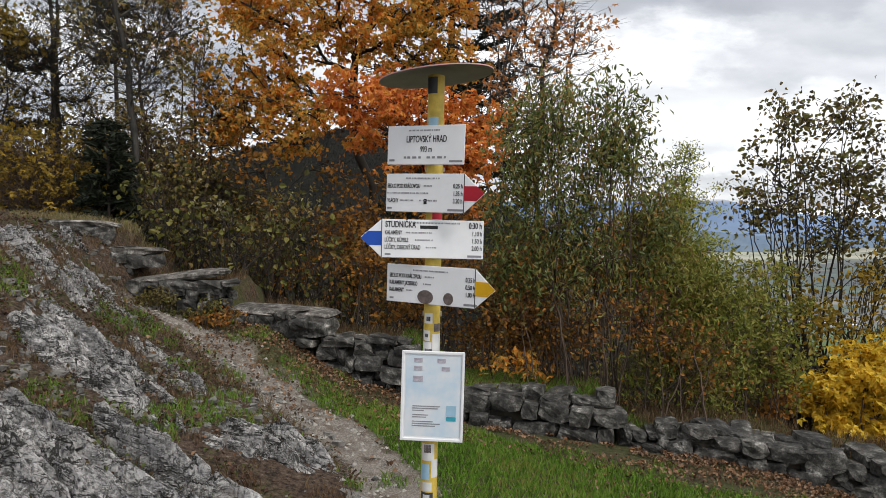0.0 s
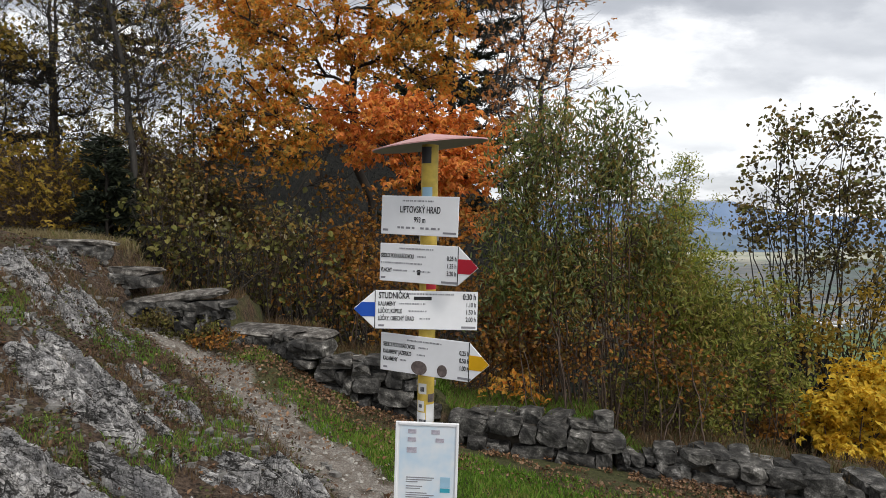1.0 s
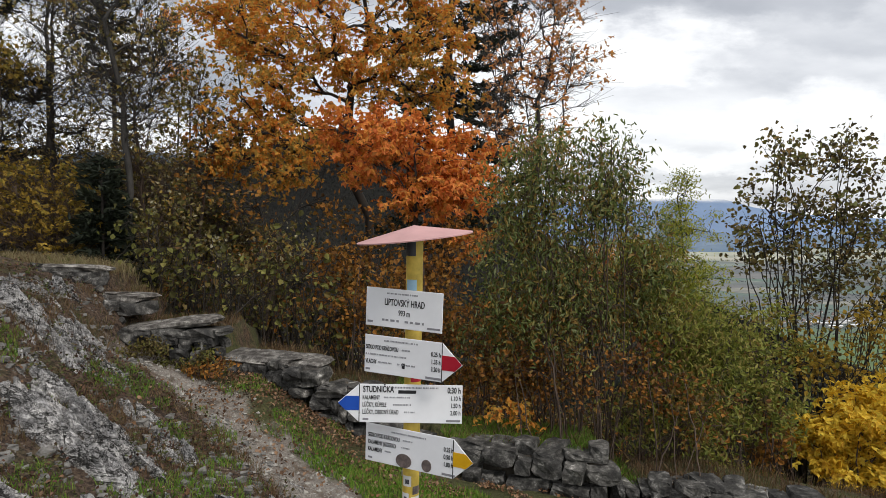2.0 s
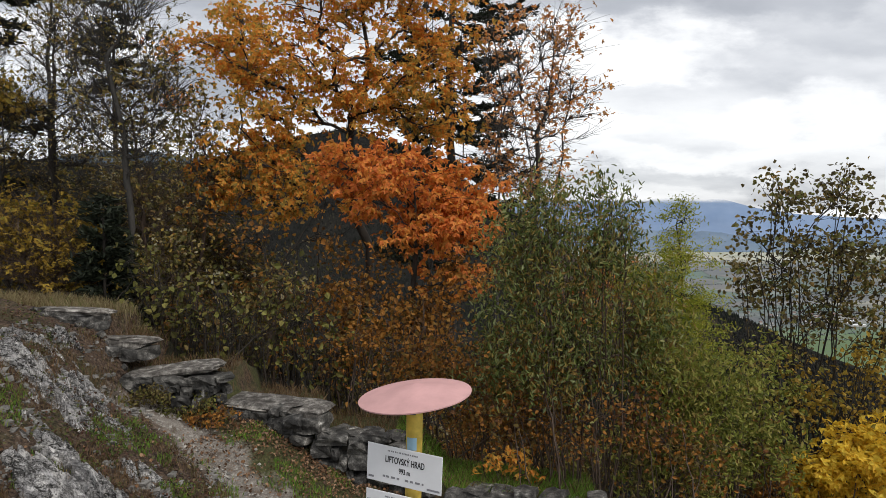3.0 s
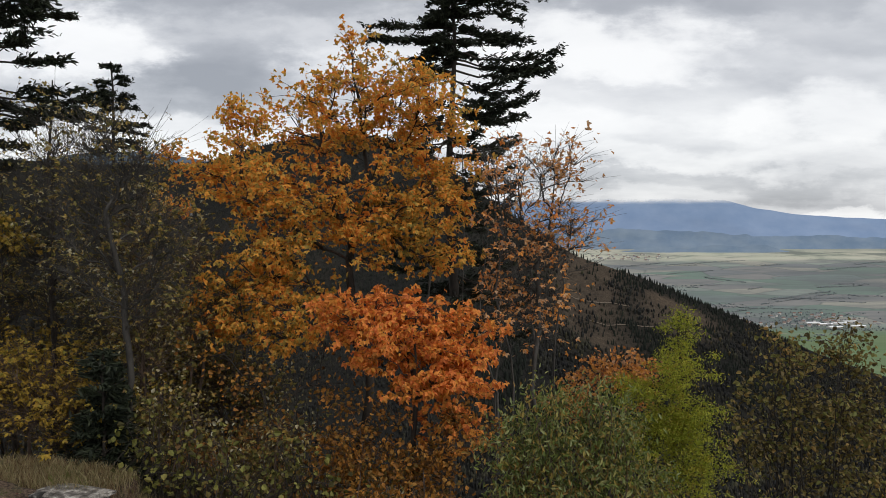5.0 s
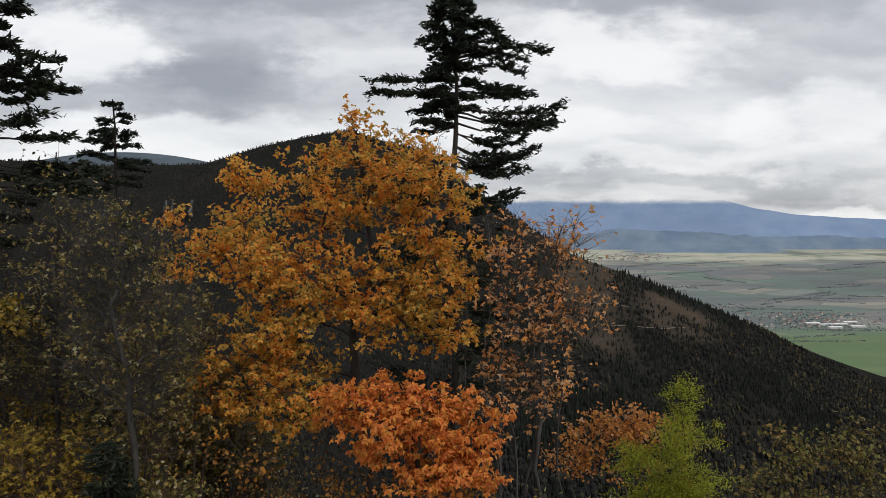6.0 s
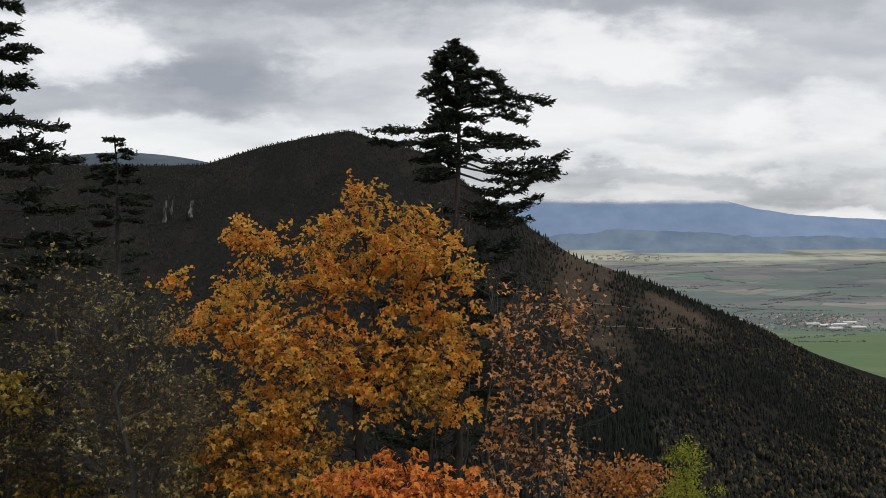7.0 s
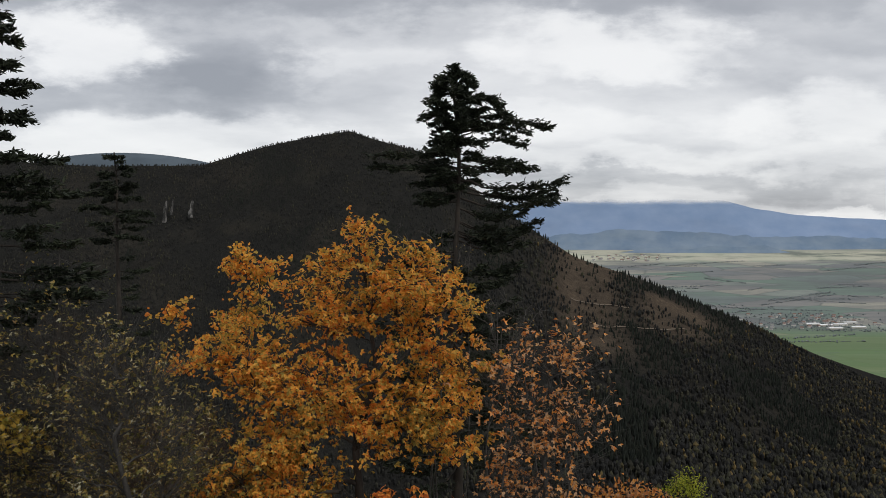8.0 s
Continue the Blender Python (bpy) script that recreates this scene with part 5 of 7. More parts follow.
    child("crown", link_mesh("crown", v, f, leaf_mat), tree).matrix_parent_inverse = inv
    return tree


def spruce(name, label, base, top_z, levels, seed, needles=9, group="spruces"):
    """levels: rows of (height, reach, lowest angle, highest angle, boughs, droop) in degrees round the trunk."""
    rng = np.random.default_rng(seed)
    foot = np.array([base[0], base[1], ground_at(*base) - 0.2])
    tree = thing(name, label, "tree", group=group, at=tuple(foot))
    tr, br = Tubes(), Tubes()
    tip = np.array([base[0] + rng.normal(0, 0.1), base[1], top_z])
    w = wander(foot, tip, 16, 0.015, rng)
    H = top_z - foot[2]
    tr.add(w, np.linspace(0.013 * H, 0.03, 16), 9)
    cen, axs = [], []
    for z, reach, a0, a1, n, droop in levels:
        k = (z - foot[2]) / H
        s = np.array([np.interp(z, w[:, 2], w[:, j]) for j in range(3)])
        for _ in range(n):
            a = radians(rng.uniform(a0, a1))
            L = reach * rng.uniform(0.75, 1.08)
            d = np.array([math.cos(a), math.sin(a), 0])
            t = np.linspace(0, 1, 9)[:, None]
            way = s + np.array([0, 0, rng.normal(0, 0.26)]) + d * L * t + np.array([0, 0, 1.0]) * (L * (-droop * np.sin(t * 2.2) + droop * 0.75 * t ** 3))
            way[1:] += rng.normal(0, 0.025 * L ** 0.5, (8, 3))
            br.add(way, np.linspace(0.016 + 0.008 * L, 0.006, 9), 5)
            m = int(8 + L * 15)
            for tt in rng.uniform(0.16, 1.0, m) ** 0.8:
                p = np.array([np.interp(tt, t[:, 0], way[:, j]) for j in range(3)])
                side = np.array([-d[1], d[0], 0]) * rng.choice([-1, 1])
                l2 = L * rng.uniform(0.05, 0.19) * (1.15 - 0.6 * tt) + rng.uniform(0.10, 0.26)
                q = d * rng.uniform(0.5, 1.0) + side * rng.uniform(0.2, 0.9) + np.array([0, 0, rng.uniform(-0.3, 0.45) * (0.5 + 0.5 * tt)])
                q /= np.linalg.norm(q)
                e = p + q * l2
                br.add([p, (p + e) / 2 + np.array([0, 0, -0.02]), e], [0.006, 0.005, 0.003], 3)
                u = rng.uniform(0, 1, needles)[:, None]
                cen.append(p + (e - p) * u + rng.normal(0, 0.034, (needles, 3)))
                axs.append(np.repeat(q[None], needles, 0))
    v, f = leaf_quads(np.concatenate(cen), 0.17, 0.050, rng, 0.0, 0.3, 0.3, 0.4, np.concatenate(axs))
    inv = Matrix.Translation(-Vector(foot))
    child("trunk", tr.mesh("trunk", M_BARK_DARK), tree).matrix_parent_inverse = inv
    child("branchwork", br.mesh("branchwork", M_BARK_DARK), tree).matrix_parent_inverse = inv
    child("crown", link_mesh("crown", v, f, M_NEEDLE), tree).matrix_parent_inverse = inv
    return tree


# the tall spruce: ragged, with long boughs to one side
TALL = [(15.85, 0.14, 0, 360, 5, -0.5), (15.65, 0.32, 0, 360, 7, -0.5), (15.4, 0.55, 0, 360, 8, -0.5), (15.1, 0.8, 0, 360, 8, -0.4), (14.75, 1.05, 0, 360, 8, -0.35), (14.65, 1.6, -40, 30, 3, -0.25), (14.35, 1.1, 0, 360, 7, -0.3), (14.2, 2.1, -28, 28, 3, -0.25), (13.7, 2.9, -14, 18, 3, -0.12), (13.85, 1.1, 20, 340, 7, -0.2),
        (13.35, 1.2, 90, 270, 5, -0.1), (12.95, 2.3, -25, 25, 4, 0.0), (12.75, 2.7, 168, 192, 3, -0.02), (12.4, 1.2, 60, 300, 6, 0.0), (12.15, 3.3, -14, 12, 4, 0.12), (11.9, 1.5, 90, 270, 5, 0.05), (11.3, 2.5, -30, 20, 4, 0.2),
        (10.6, 2.3, -50, 50, 6, 0.18), (10.3, 1.7, 100, 260, 6, 0.15), (9.4, 2.2, 0, 360, 11, 0.2), (8.4, 2.3, 0, 360, 11, 0.25), (7.4, 2.4, 0, 360, 12, 0.25), (6.2, 2.5, 0, 360, 12, 0.25), (4.9, 2.5, 0, 360, 11, 0.25), (3.4, 2.5, 0, 360, 10, 0.25)]
spruce("spruce_tree", "tall ragged dark spruce with long uneven boughs on the slope", (0.22, 22.1), 15.62, [(z - 0.36, *rest) for z, *rest in TALL] + [(14.9 - 0.38 * k, 0.55 + 0.04 * k, 0, 360, 5, -0.2) for k in range(2, 9)], 11)
SMALL = [(13.5, 0.35, 0, 360, 6, -0.3)] + [(13.4 - k * 0.5, 0.4 + 0.24 * k, 0, 360, 7, -0.3 + 0.05 * k) for k in range(1, 7)] + [(9.6 - k * 0.9, 1.3, 0, 360, 2, 0.1) for k in range(0, 7)]
spruce("spruce_tree", "smaller dark spruce standing among bare trees", (-15.3, 30.9), 13.9, SMALL, 12, 8)
LEFT = [(15.5 - k * 0.85, 0.6 + 0.24 * k, -50, 50, 3, -0.05 + 0.02 * k) for k in range(0, 7)] + [(9.4, 2.2, -40, 30, 4, 0.05), (8.6, 1.5, -40, 40, 2, 0.1), (7.8, 1.0, -50, 50, 2, 0.1)] + [(15.2 - k * 1.0, 0.9 + 0.15 * k, 100, 260, 4, 0.05) for k in range(0, 8)] + [(6.0, 1.6, -40, 40, 2, 0.2), (4.6, 1.8, 0, 360, 4, 0.2)]
spruce("spruce_tree", "dark spruce with layered boughs at the wood's edge", (-10.7, 15.3), 17.0, LEFT, 13)

grown("maple_tree", "golden yellow maple in full autumn colour on the slope", "tree", (-2.2, 15.6),
      [(-2.6, 15.5, 8.9, 1.0, 1.0, 1.1), (-0.95, 15.4, 8.9, 1.0, 1.0, 1.1), (-2.0, 15.6, 10.0, 0.6, 0.8, 0.7), (-4.5, 15.3, 7.5, 0.9, 1.0, 0.9), (-0.6, 15.2, 7.3, 1.2, 1.1, 0.8),
       (-2.5, 15.0, 7.2, 1.2, 1.0, 0.8), (-3.7, 14.6, 5.2, 1.1, 1.0, 0.9), (-0.3, 15.0, 6.1, 1.1, 1.0, 0.6), (-3.0, 14.4, 4.6, 0.9, 0.8, 0.5), (-1.6, 14.9, 6.1, 1.0, 0.8, 0.8), (-3.4, 14.9, 6.3, 0.9, 0.8, 0.5), (-4.3, 14.6, 4.5, 0.9, 0.8, 0.6), (-3.4, 14.3, 3.8, 0.6, 0.6, 0.4)],
      185, 8.0, 0.108, 0.10, M_LEAF_YELLOW, M_BARK_DARK, 21, tip=0.0105, gap=0.72, top=(-2.0, 15.5, 9.9), droop=0.7, flat=0.7, outward=0.45, sprays=8, reach=0.40, bare=0.08)
grown("rowan_tree", "young tree with vivid orange leaves before the maple", "tree", (-0.6, 13.0),
      [(-0.9, 12.9, 4.3, 0.8, 0.7, 0.7), (0.25, 12.9, 4.2, 0.6, 0.6, 0.7), (-1.9, 12.9, 4.7, 0.5, 0.5, 0.35), (-0.3, 12.8, 3.5, 0.9, 0.7, 0.55), (0.3, 12.9, 2.7, 0.55, 0.5, 0.45)],
      46, 7.5, 0.12, 0.10, M_LEAF_ORANGE, M_BARK_DARK, 22, tip=0.009, gap=0.6, droop=0.9, outward=0.45, sprays=8, reach=0.34)
broadleaf("rusty_bush", "amber and rust-brown thicket under the orange tree", "bush", (-0.9, 12.6),
          [(-1.5, 12.7, 2.5, 1.2, 0.8, 0.8), (-0.6, 12.5, 1.4, 1.2, 0.8, 0.8), (0.4, 12.3, 2.4, 0.8, 0.7, 0.7), (-1.9, 12.4, 1.2, 1.0, 0.7, 0.8)], 220, 17, (0.088, 0.062), 0.16, M_LEAF_AMBER, M_BARK_BROWN, 0.03, 23, stems=16, stem_spread=0.7)
broadleaf("rusty_bush", "brownish orange bush behind the stone wall", "bush", (0.7, 10.6),
          [(0.2, 10.4, 0.9, 0.7, 0.5, 0.8), (1.0, 10.4, 1.1, 0.7, 0.5, 0.9), (1.8, 10.2, 0.5, 0.7, 0.5, 0.7)], 170, 34, (0.066, 0.045), 0.14, M_LEAF_RUST, M_BARK_BROWN, 0.020, 24, stems=14, stem_spread=0.6)
broadleaf("willow_bush", "tall grey-green willow bush with narrow upright shoots", "bush", (2.0, 9.2),
          [(1.15, 9.0, 2.9, 0.55, 0.5, 1.1), (2.2, 9.1, 3.2, 0.6, 0.5, 1.15), (1.7, 9.0, 2.2, 0.9, 0.55, 1.0), (2.9, 9.2, 2.3, 0.6, 0.5, 1.0), (2.1, 9.1, 1.6, 1.1, 0.5, 0.6), (0.9, 9.2, 1.7, 0.5, 0.4, 0.9), (1.5, 9.1, 3.55, 0.5, 0.45, 0.6), (2.5, 9.1, 3.4, 0.4, 0.4, 0.6)],
          1050, 15, (0.085, 0.027), 0.095, M_LEAF_WILLOW, M_BARK_BROWN, 0.016, 25, stems=36, stem_spread=0.55, twig=0.004, droop=-1.0, flat=1.5)
broadleaf("willow_bush", "rounded green willow bush beside the taller one", "bush", (3.4, 9.5),
          [(3.3, 9.4, 1.5, 0.65, 0.5, 0.9), (3.9, 9.6, 1.0, 0.6, 0.5, 0.8), (3.2, 9.3, 0.4, 0.8, 0.5, 0.7)], 440, 17, (0.085, 0.028), 0.13, M_LEAF_WILLOW_PALE, M_BARK_BROWN, 0.016, 26, stems=24, stem_spread=0.5, twig=0.004, droop=-0.8, flat=1.4)
broadleaf("tall_shrub", "slender open shrub with dark brown and green leaves", "bush", (6.7, 11.9),
          [(6.1, 11.8, 4.1, 0.6, 0.5, 0.75), (7.25, 11.9, 4.1, 0.65, 0.5, 0.75), (6.7, 11.8, 3.2, 0.8, 0.5, 0.7), (7.8, 11.9, 3.1, 0.5, 0.5, 0.8), (5.6, 11.8, 2.4, 0.45, 0.4, 0.6), (6.8, 11.8, 1.8, 1.1, 0.6, 0.7), (8.2, 12, 1.5, 0.6, 0.5, 0.9), (5.9, 11.8, 2.9, 0.7, 0.5, 0.7), (7.5, 11.9, 2.5, 0.8, 0.6, 0.8), (8.5, 12.0, 2.8, 0.6, 0.5, 0.8)],
          600, 6, (0.088, 0.06), 0.12, M_LEAF_DARK, M_BARK_DARK, 0.034, 27, stems=26, stem_spread=0.22, twig=0.005, gather=0.12)
broadleaf("yellow_bush", "low bush with bright lemon-yellow leaves below the wall", "bush", (6.8, 10.9),
          [(6.25, 10.7, -0.8, 0.5, 0.5, 0.55), (6.9, 10.7, -0.45, 0.7, 0.5, 0.7), (7.8, 10.8, -0.3, 0.8, 0.6, 0.8), (7.3, 10.6, -1.1, 0.9, 0.5, 0.6)], 220, 18, (0.115, 0.07), 0.12, M_LEAF_BUSH, M_BARK_BROWN, 0.03, 28, stems=12, droop=0.5, lift=1.6, palm=True)
for seed, (bx, by), lobes in ((31, (-5.0, 11.9), [(-5.1, 11.9, 2.4, 0.8, 0.6, 0.8), (-4.4, 11.7, 1.9, 0.7, 0.6, 0.8)]), (32, (-3.6, 11.4), [(-3.8, 11.3, 2.0, 0.8, 0.5, 0.8), (-3.1, 11.2, 1.6, 0.8, 0.5, 0.8)]),
                              (33, (-2.3, 11.6), [(-2.5, 11.5, 1.9, 0.8, 0.5, 0.9), (-1.8, 11.3, 1.2, 0.8, 0.5, 0.7)])):
    broadleaf("hedge_bush", "dark twiggy bush with scattered yellow-green leaves behind the wall", "bush", (bx, by), lobes, 240, 0.9, (0.11, 0.085), 0.14, M_LEAF_HEDGE, M_BARK_DARK, 0.016, seed, bare=0.42, stems=34, group="bushes behind the wall", stem_spread=0.6, twig=0.005)
for seed, (bx, by), lobes in ((41, (-9.9, 14.6), [(-10.2, 14.5, 6.8, 0.8, 0.8, 1.4), (-9.9, 14.5, 4.8, 0.9, 0.8, 1.2), (-9.2, 14.4, 5.8, 0.8, 0.6, 1.0)]),
                              (42, (-8.2, 14.4), [(-8.3, 14.4, 7.4, 0.9, 0.7, 1.5), (-8.1, 14.2, 5.2, 1.0, 0.8, 1.4), (-7.5, 14.3, 6.4, 0.6, 0.6, 1.0)]),
                              (43, (-5.93, 12.6), [(-6.7, 12.6, 6.7, 0.5, 0.5, 1.0), (-6.3, 12.5, 7.5, 0.5, 0.5, 1.0), (-5.6, 12.5, 7.2, 0.5, 0.5, 1.0), (-5.2, 12.6, 6.1, 0.45, 0.5, 0.8), (-6.5, 12.6, 5.3, 0.5, 0.5, 0.7), (-5.6, 12.5, 5.0, 0.5, 0.5, 0.6)]), (44, (-6.1, 13.6), [(-6.2, 13.5, 5.6, 0.8, 0.7, 1.4), (-5.9, 13.3, 3.8, 0.8, 0.6, 1.1)]),
                              (45, (-8.0, 13.0), [(-8.1, 13.0, 3.0, 1.0, 0.7, 0.9), (-7.2, 12.8, 2.6, 0.9, 0.7, 0.7)]), (55, (-5.6, 15.0), [(-5.4, 14.9, 5.4, 0.5, 0.5, 0.8), (-5.2, 14.8, 4.2, 0.6, 0.6, 0.8)]),
                              (56, (-8.8, 16.6), [(-9.0, 16.5, 4.0, 1.0, 0.8, 1.2), (-8.2, 16.5, 3.0, 1.0, 0.8, 1.2)]), (57, (-7.0, 16.8), [(-7.2, 16.7, 3.8, 1.0, 0.8, 1.2), (-6.4, 16.7, 2.8, 0.9, 0.8, 1.2)]),
                              (58, (-10.6, 16.0), [(-10.8, 15.9, 3.6, 1.0, 0.8, 1.2), (-10.0, 15.9, 2.6, 0.9, 0.8, 1.2)]), (59, (-5.4, 16.4), [(-5.6, 16.3, 2.2, 1.0, 0.8, 1.0), (-4.8, 16.3, 1.8, 0.9, 0.7, 1.0)])):
    grown("bare_tree", "slender half-bare tree with dark fanned twigs and withered leaves", "tree", (bx, by), lobes, 75 if seed in (44, 55) else 190 if seed == 43 else 150 if seed < 44 else 160, 3.0, 0.078 if seed < 44 else 0.095, 0.12, M_LEAF_OLD_GOLD if seed in (45, 58) else M_LEAF_BARE, M_BARK_GREY if seed in (43, 56, 58) else M_BARK_BROWN if seed > 43 else M_BARK_DARK, seed, stems=1 if seed == 43 else 3 if seed > 55 else 2, top=(-5.95, 12.6, 5.0) if seed == 43 else None, group="half-bare trees",
          tip=0.0056, gap=0.25, bare=0.82 if seed < 44 else 0.68, flat=0.8, crook=0.02, outward=0.6, sprays=8, reach=0.46, rise=0.8)
broadleaf("bare_tree", "tall thin bare tree with a forked grey trunk", "tree", (-9.3, 16.2), [(-10.0, 16.3, 9.2, 0.9, 0.7, 1.4), (-9.0, 16.3, 8.0, 0.9, 0.7, 1.4), (-9.8, 16.2, 6.4, 1.2, 0.8, 1.0), (-8.4, 16.2, 6.6, 0.8, 0.7, 1.0)], 240, 1, (0.08, 0.05), 0.15, M_LEAF_BARE, M_BARK_GREY, 0.125, 46, twig=0.007, bare=0.6, group="half-bare trees")
broadleaf("bare_tree", "leafless grey tree beside the tall spruce", "tree", (1.7, 18.6), [(1.2, 18.4, 8.1, 0.9, 0.7, 0.9), (2.2, 18.4, 7.7, 0.9, 0.7, 0.9), (1.6, 18.4, 6.4, 1.2, 0.8, 0.9)], 240, 1, (0.07, 0.05), 0.15, M_LEAF_BARE, M_BARK_GREY, 0.09, 53, twig=0.008, bare=0.85, stems=3, stem_spread=0.15, group="half-bare trees")
broadleaf("bare_tree", "thin leafless twigs rising behind the golden maple", "tree", (-0.3, 17.6), [(-0.3, 17.5, 10.2, 0.5, 0.4, 0.7), (0.4, 17.5, 9.8, 0.5, 0.4, 0.6), (-1.2, 17.6, 10.3, 0.4, 0.4, 0.6)], 80, 1, (0.06, 0.04), 0.12, M_LEAF_BARE, M_BARK_GREY, 0.05, 54, twig=0.006, bare=0.9, stems=4, stem_spread=0.25, group="half-bare trees")
broadleaf("yellow_sapling", "thin sapling with a few golden leaves among the bare trees", "tree", (-9.8, 14.2), [(-9.4, 14.0, 6.2, 0.7, 0.5, 0.6), (-9.3, 14.0, 3.4, 0.7, 0.5, 0.6), (-8.3, 13.6, 2.8, 0.6, 0.5, 0.5)], 85, 8, (0.12, 0.10), 0.16, M_LEAF_OLD_GOLD, M_BARK_DARK, 0.04, 47)
broadleaf("yellow_sapling", "slim tree with thin yellow foliage at its tip", "tree", (-5.5, 18.9), [(-5.9, 18.8, 9.7, 0.5, 0.4, 0.8), (-5.1, 18.8, 9.4, 0.45, 0.4, 0.7), (-5.6, 18.8, 8.2, 0.8, 0.6, 0.8)], 90, 11, (0.12, 0.09), 0.15, M_LEAF_YELLOW, M_BARK_DARK, 0.06, 48)
broadleaf("yellow_sapling", "small tree with dull yellow leaves behind the bare trees", "tree", (-7.2, 17.8), [(-7.2, 17.7, 8.2, 0.6, 0.5, 0.5), (-6.8, 17.7, 7.2, 0.8, 0.6, 0.6)], 50, 9, (0.11, 0.09), 0.13, M_LEAF_YELLOW, M_BARK_DARK, 0.05, 49)
grown("birch_tree", "slender open tree with sparse pinkish-orange leaves", "tree", (1.8, 14.8), [(1.5, 14.6, 7.3, 0.7, 0.6, 1.0), (2.4, 14.6, 7.4, 0.9, 0.7, 0.9), (2.9, 14.5, 6.2, 0.7, 0.6, 0.9), (2.0, 14.6, 6.0, 1.0, 0.8, 1.0), (1.9, 14.5, 4.6, 1.1, 0.8, 1.0)],
      165, 3.2, 0.095, 0.12, M_LEAF_TAN, M_BARK_GREY, 50, stems=3, bare=0.78, tip=0.0062, gap=0.27, flat=0.8, sprays=9, reach=0.40, rise=0.35)
broadleaf("larch_tree", "young larch with feathery lime-green needles", "tree", (6.2, 17.0), [(6.3, 16.9, 3.6, 0.45, 0.4, 0.7), (6.2, 16.9, 2.7, 0.8, 0.7, 0.8), (6.1, 16.9, 1.4, 1.1, 0.9, 1.0), (5.2, 16.8, 2.2, 0.9, 0.8, 0.7), (5.3, 16.8, 0.9, 1.2, 0.8, 1.0), (6.4, 16.8, 0.1, 1.3, 0.8, 0.9)], 520, 40, (0.085, 0.024), 0.13, M_LEAF_LIME, M_BARK_DARK, 0.07, 51, top=(6.3, 16.9, 4.2))
broadleaf("rowan_tree", "low tree with dull orange leaves further down the slope", "tree", (5.6, 21.2), [(5.2, 21.1, 1.8, 1.1, 0.9, 0.8), (6.4, 21.1, 1.2, 1.1, 0.9, 0.8), (4.6, 20.9, 0.6, 1.1, 0.9, 0.8)], 200, 9, (0.12, 0.09), 0.2, M_LEAF_SPARSE, M_BARK_DARK, 0.07, 52)
spruce("juniper_bush", "dense dark evergreen bush at the end of the wall", (-6.2, 12.1), 3.7, [(3.5 - 0.24 * k, 0.18 + 0.06 * k, 0, 360, 8, -0.2) for k in range(0, 13)], 14, 8, "evergreen bushes")

broadleaf("green_bush", "upright bush with yellow-green leaves between willow and shrub", "bush", (4.9, 10.4), [(4.35, 10.0, 0.9, 0.6, 0.5, 1.0), (5.0, 10.3, 0.1, 0.7, 0.6, 0.9), (5.5, 11.0, 1.0, 0.6, 0.5, 0.9), (4.2, 9.8, -0.2, 0.6, 0.5, 0.7)],
          320, 17, (0.085, 0.040), 0.13, M_LEAF_WILLOW_PALE, M_BARK_BROWN, 0.018, 29, stems=34, stem_spread=0.5, twig=0.004, droop=-0.1)
broadleaf("rusty_bush", "small upright bush with rusty orange leaves beside the yellow one", "bush", (5.55, 10.5), [(5.5, 10.5, -0.2, 0.3, 0.3, 0.6), (5.35, 10.4, -0.9, 0.35, 0.3, 0.6)], 60, 10, (0.085, 0.06), 0.13, M_LEAF_AMBER, M_BARK_BROWN, 0.014, 35, stems=9, stem_spread=0.25, twig=0.004)
broadleaf("amber_bush", "open bush with amber and olive leaves below the slender shrub", "bush", (6.9, 11.4), [(6.1, 11.2, 0.5, 0.5, 0.4, 0.8), (7.0, 11.3, 0.3, 0.6, 0.5, 0.8), (7.9, 11.5, 0.6, 0.6, 0.5, 0.8), (8.6, 11.6, 0.2, 0.6, 0.5, 0.8), (7.4, 11.4, 1.1, 0.5, 0.4, 0.5)], 210, 6, (0.095, 0.06), 0.15, M_LEAF_OLD_GOLD, M_BARK_DARK, 0.016, 36, stems=22, stem_spread=0.8, twig=0.004)
broadleaf("maple_seedling", "knee-high seedling with golden leaves on the terrace grass", "bush", (0.95, 9.1), [(0.75, 9.0, 0.22, 0.2, 0.18, 0.16), (1.15, 9.1, 0.32, 0.22, 0.2, 0.2), (1.3, 9.0, 0.12, 0.18, 0.15, 0.12)], 17, 4, (0.085, 0.07), 0.09, M_LEAF_YELLOW, M_BARK_BROWN, 0.008, 37, stems=4, stem_spread=0.2, twig=0.003, palm=True)
broadleaf("rusty_bush", "orange-brown bush crowding the foot of the slope trees", "bush", (-1.0, 11.4), [(-1.2, 11.3, 1.5, 0.8, 0.6, 0.8), (-0.2, 11.2, 1.6, 0.8, 0.6, 0.8), (-0.6, 11.0, 0.7, 1.0, 0.5, 0.5)], 150, 9, (0.085, 0.06), 0.17, M_LEAF_AMBER, M_BARK_BROWN, 0.018, 30, stems=30, stem_spread=0.6, twig=0.005)

broadleaf("maple_sapling", "young thin maple with few rusty leaves below the big one", "tree", (-3.0, 13.2), [(-3.6, 13.1, 3.3, 0.9, 0.7, 0.8), (-2.3, 13.0, 3.4, 0.9, 0.7, 0.7), (-3.0, 13.0, 2.4, 1.1, 0.7, 0.7), (-4.6, 13.4, 3.9, 0.8, 0.7, 0.6)], 150, 1.3, (0.095, 0.08), 0.17, M_LEAF_AMBER, M_BARK_DARK, 0.05, 34, stems=5, twig=0.007)

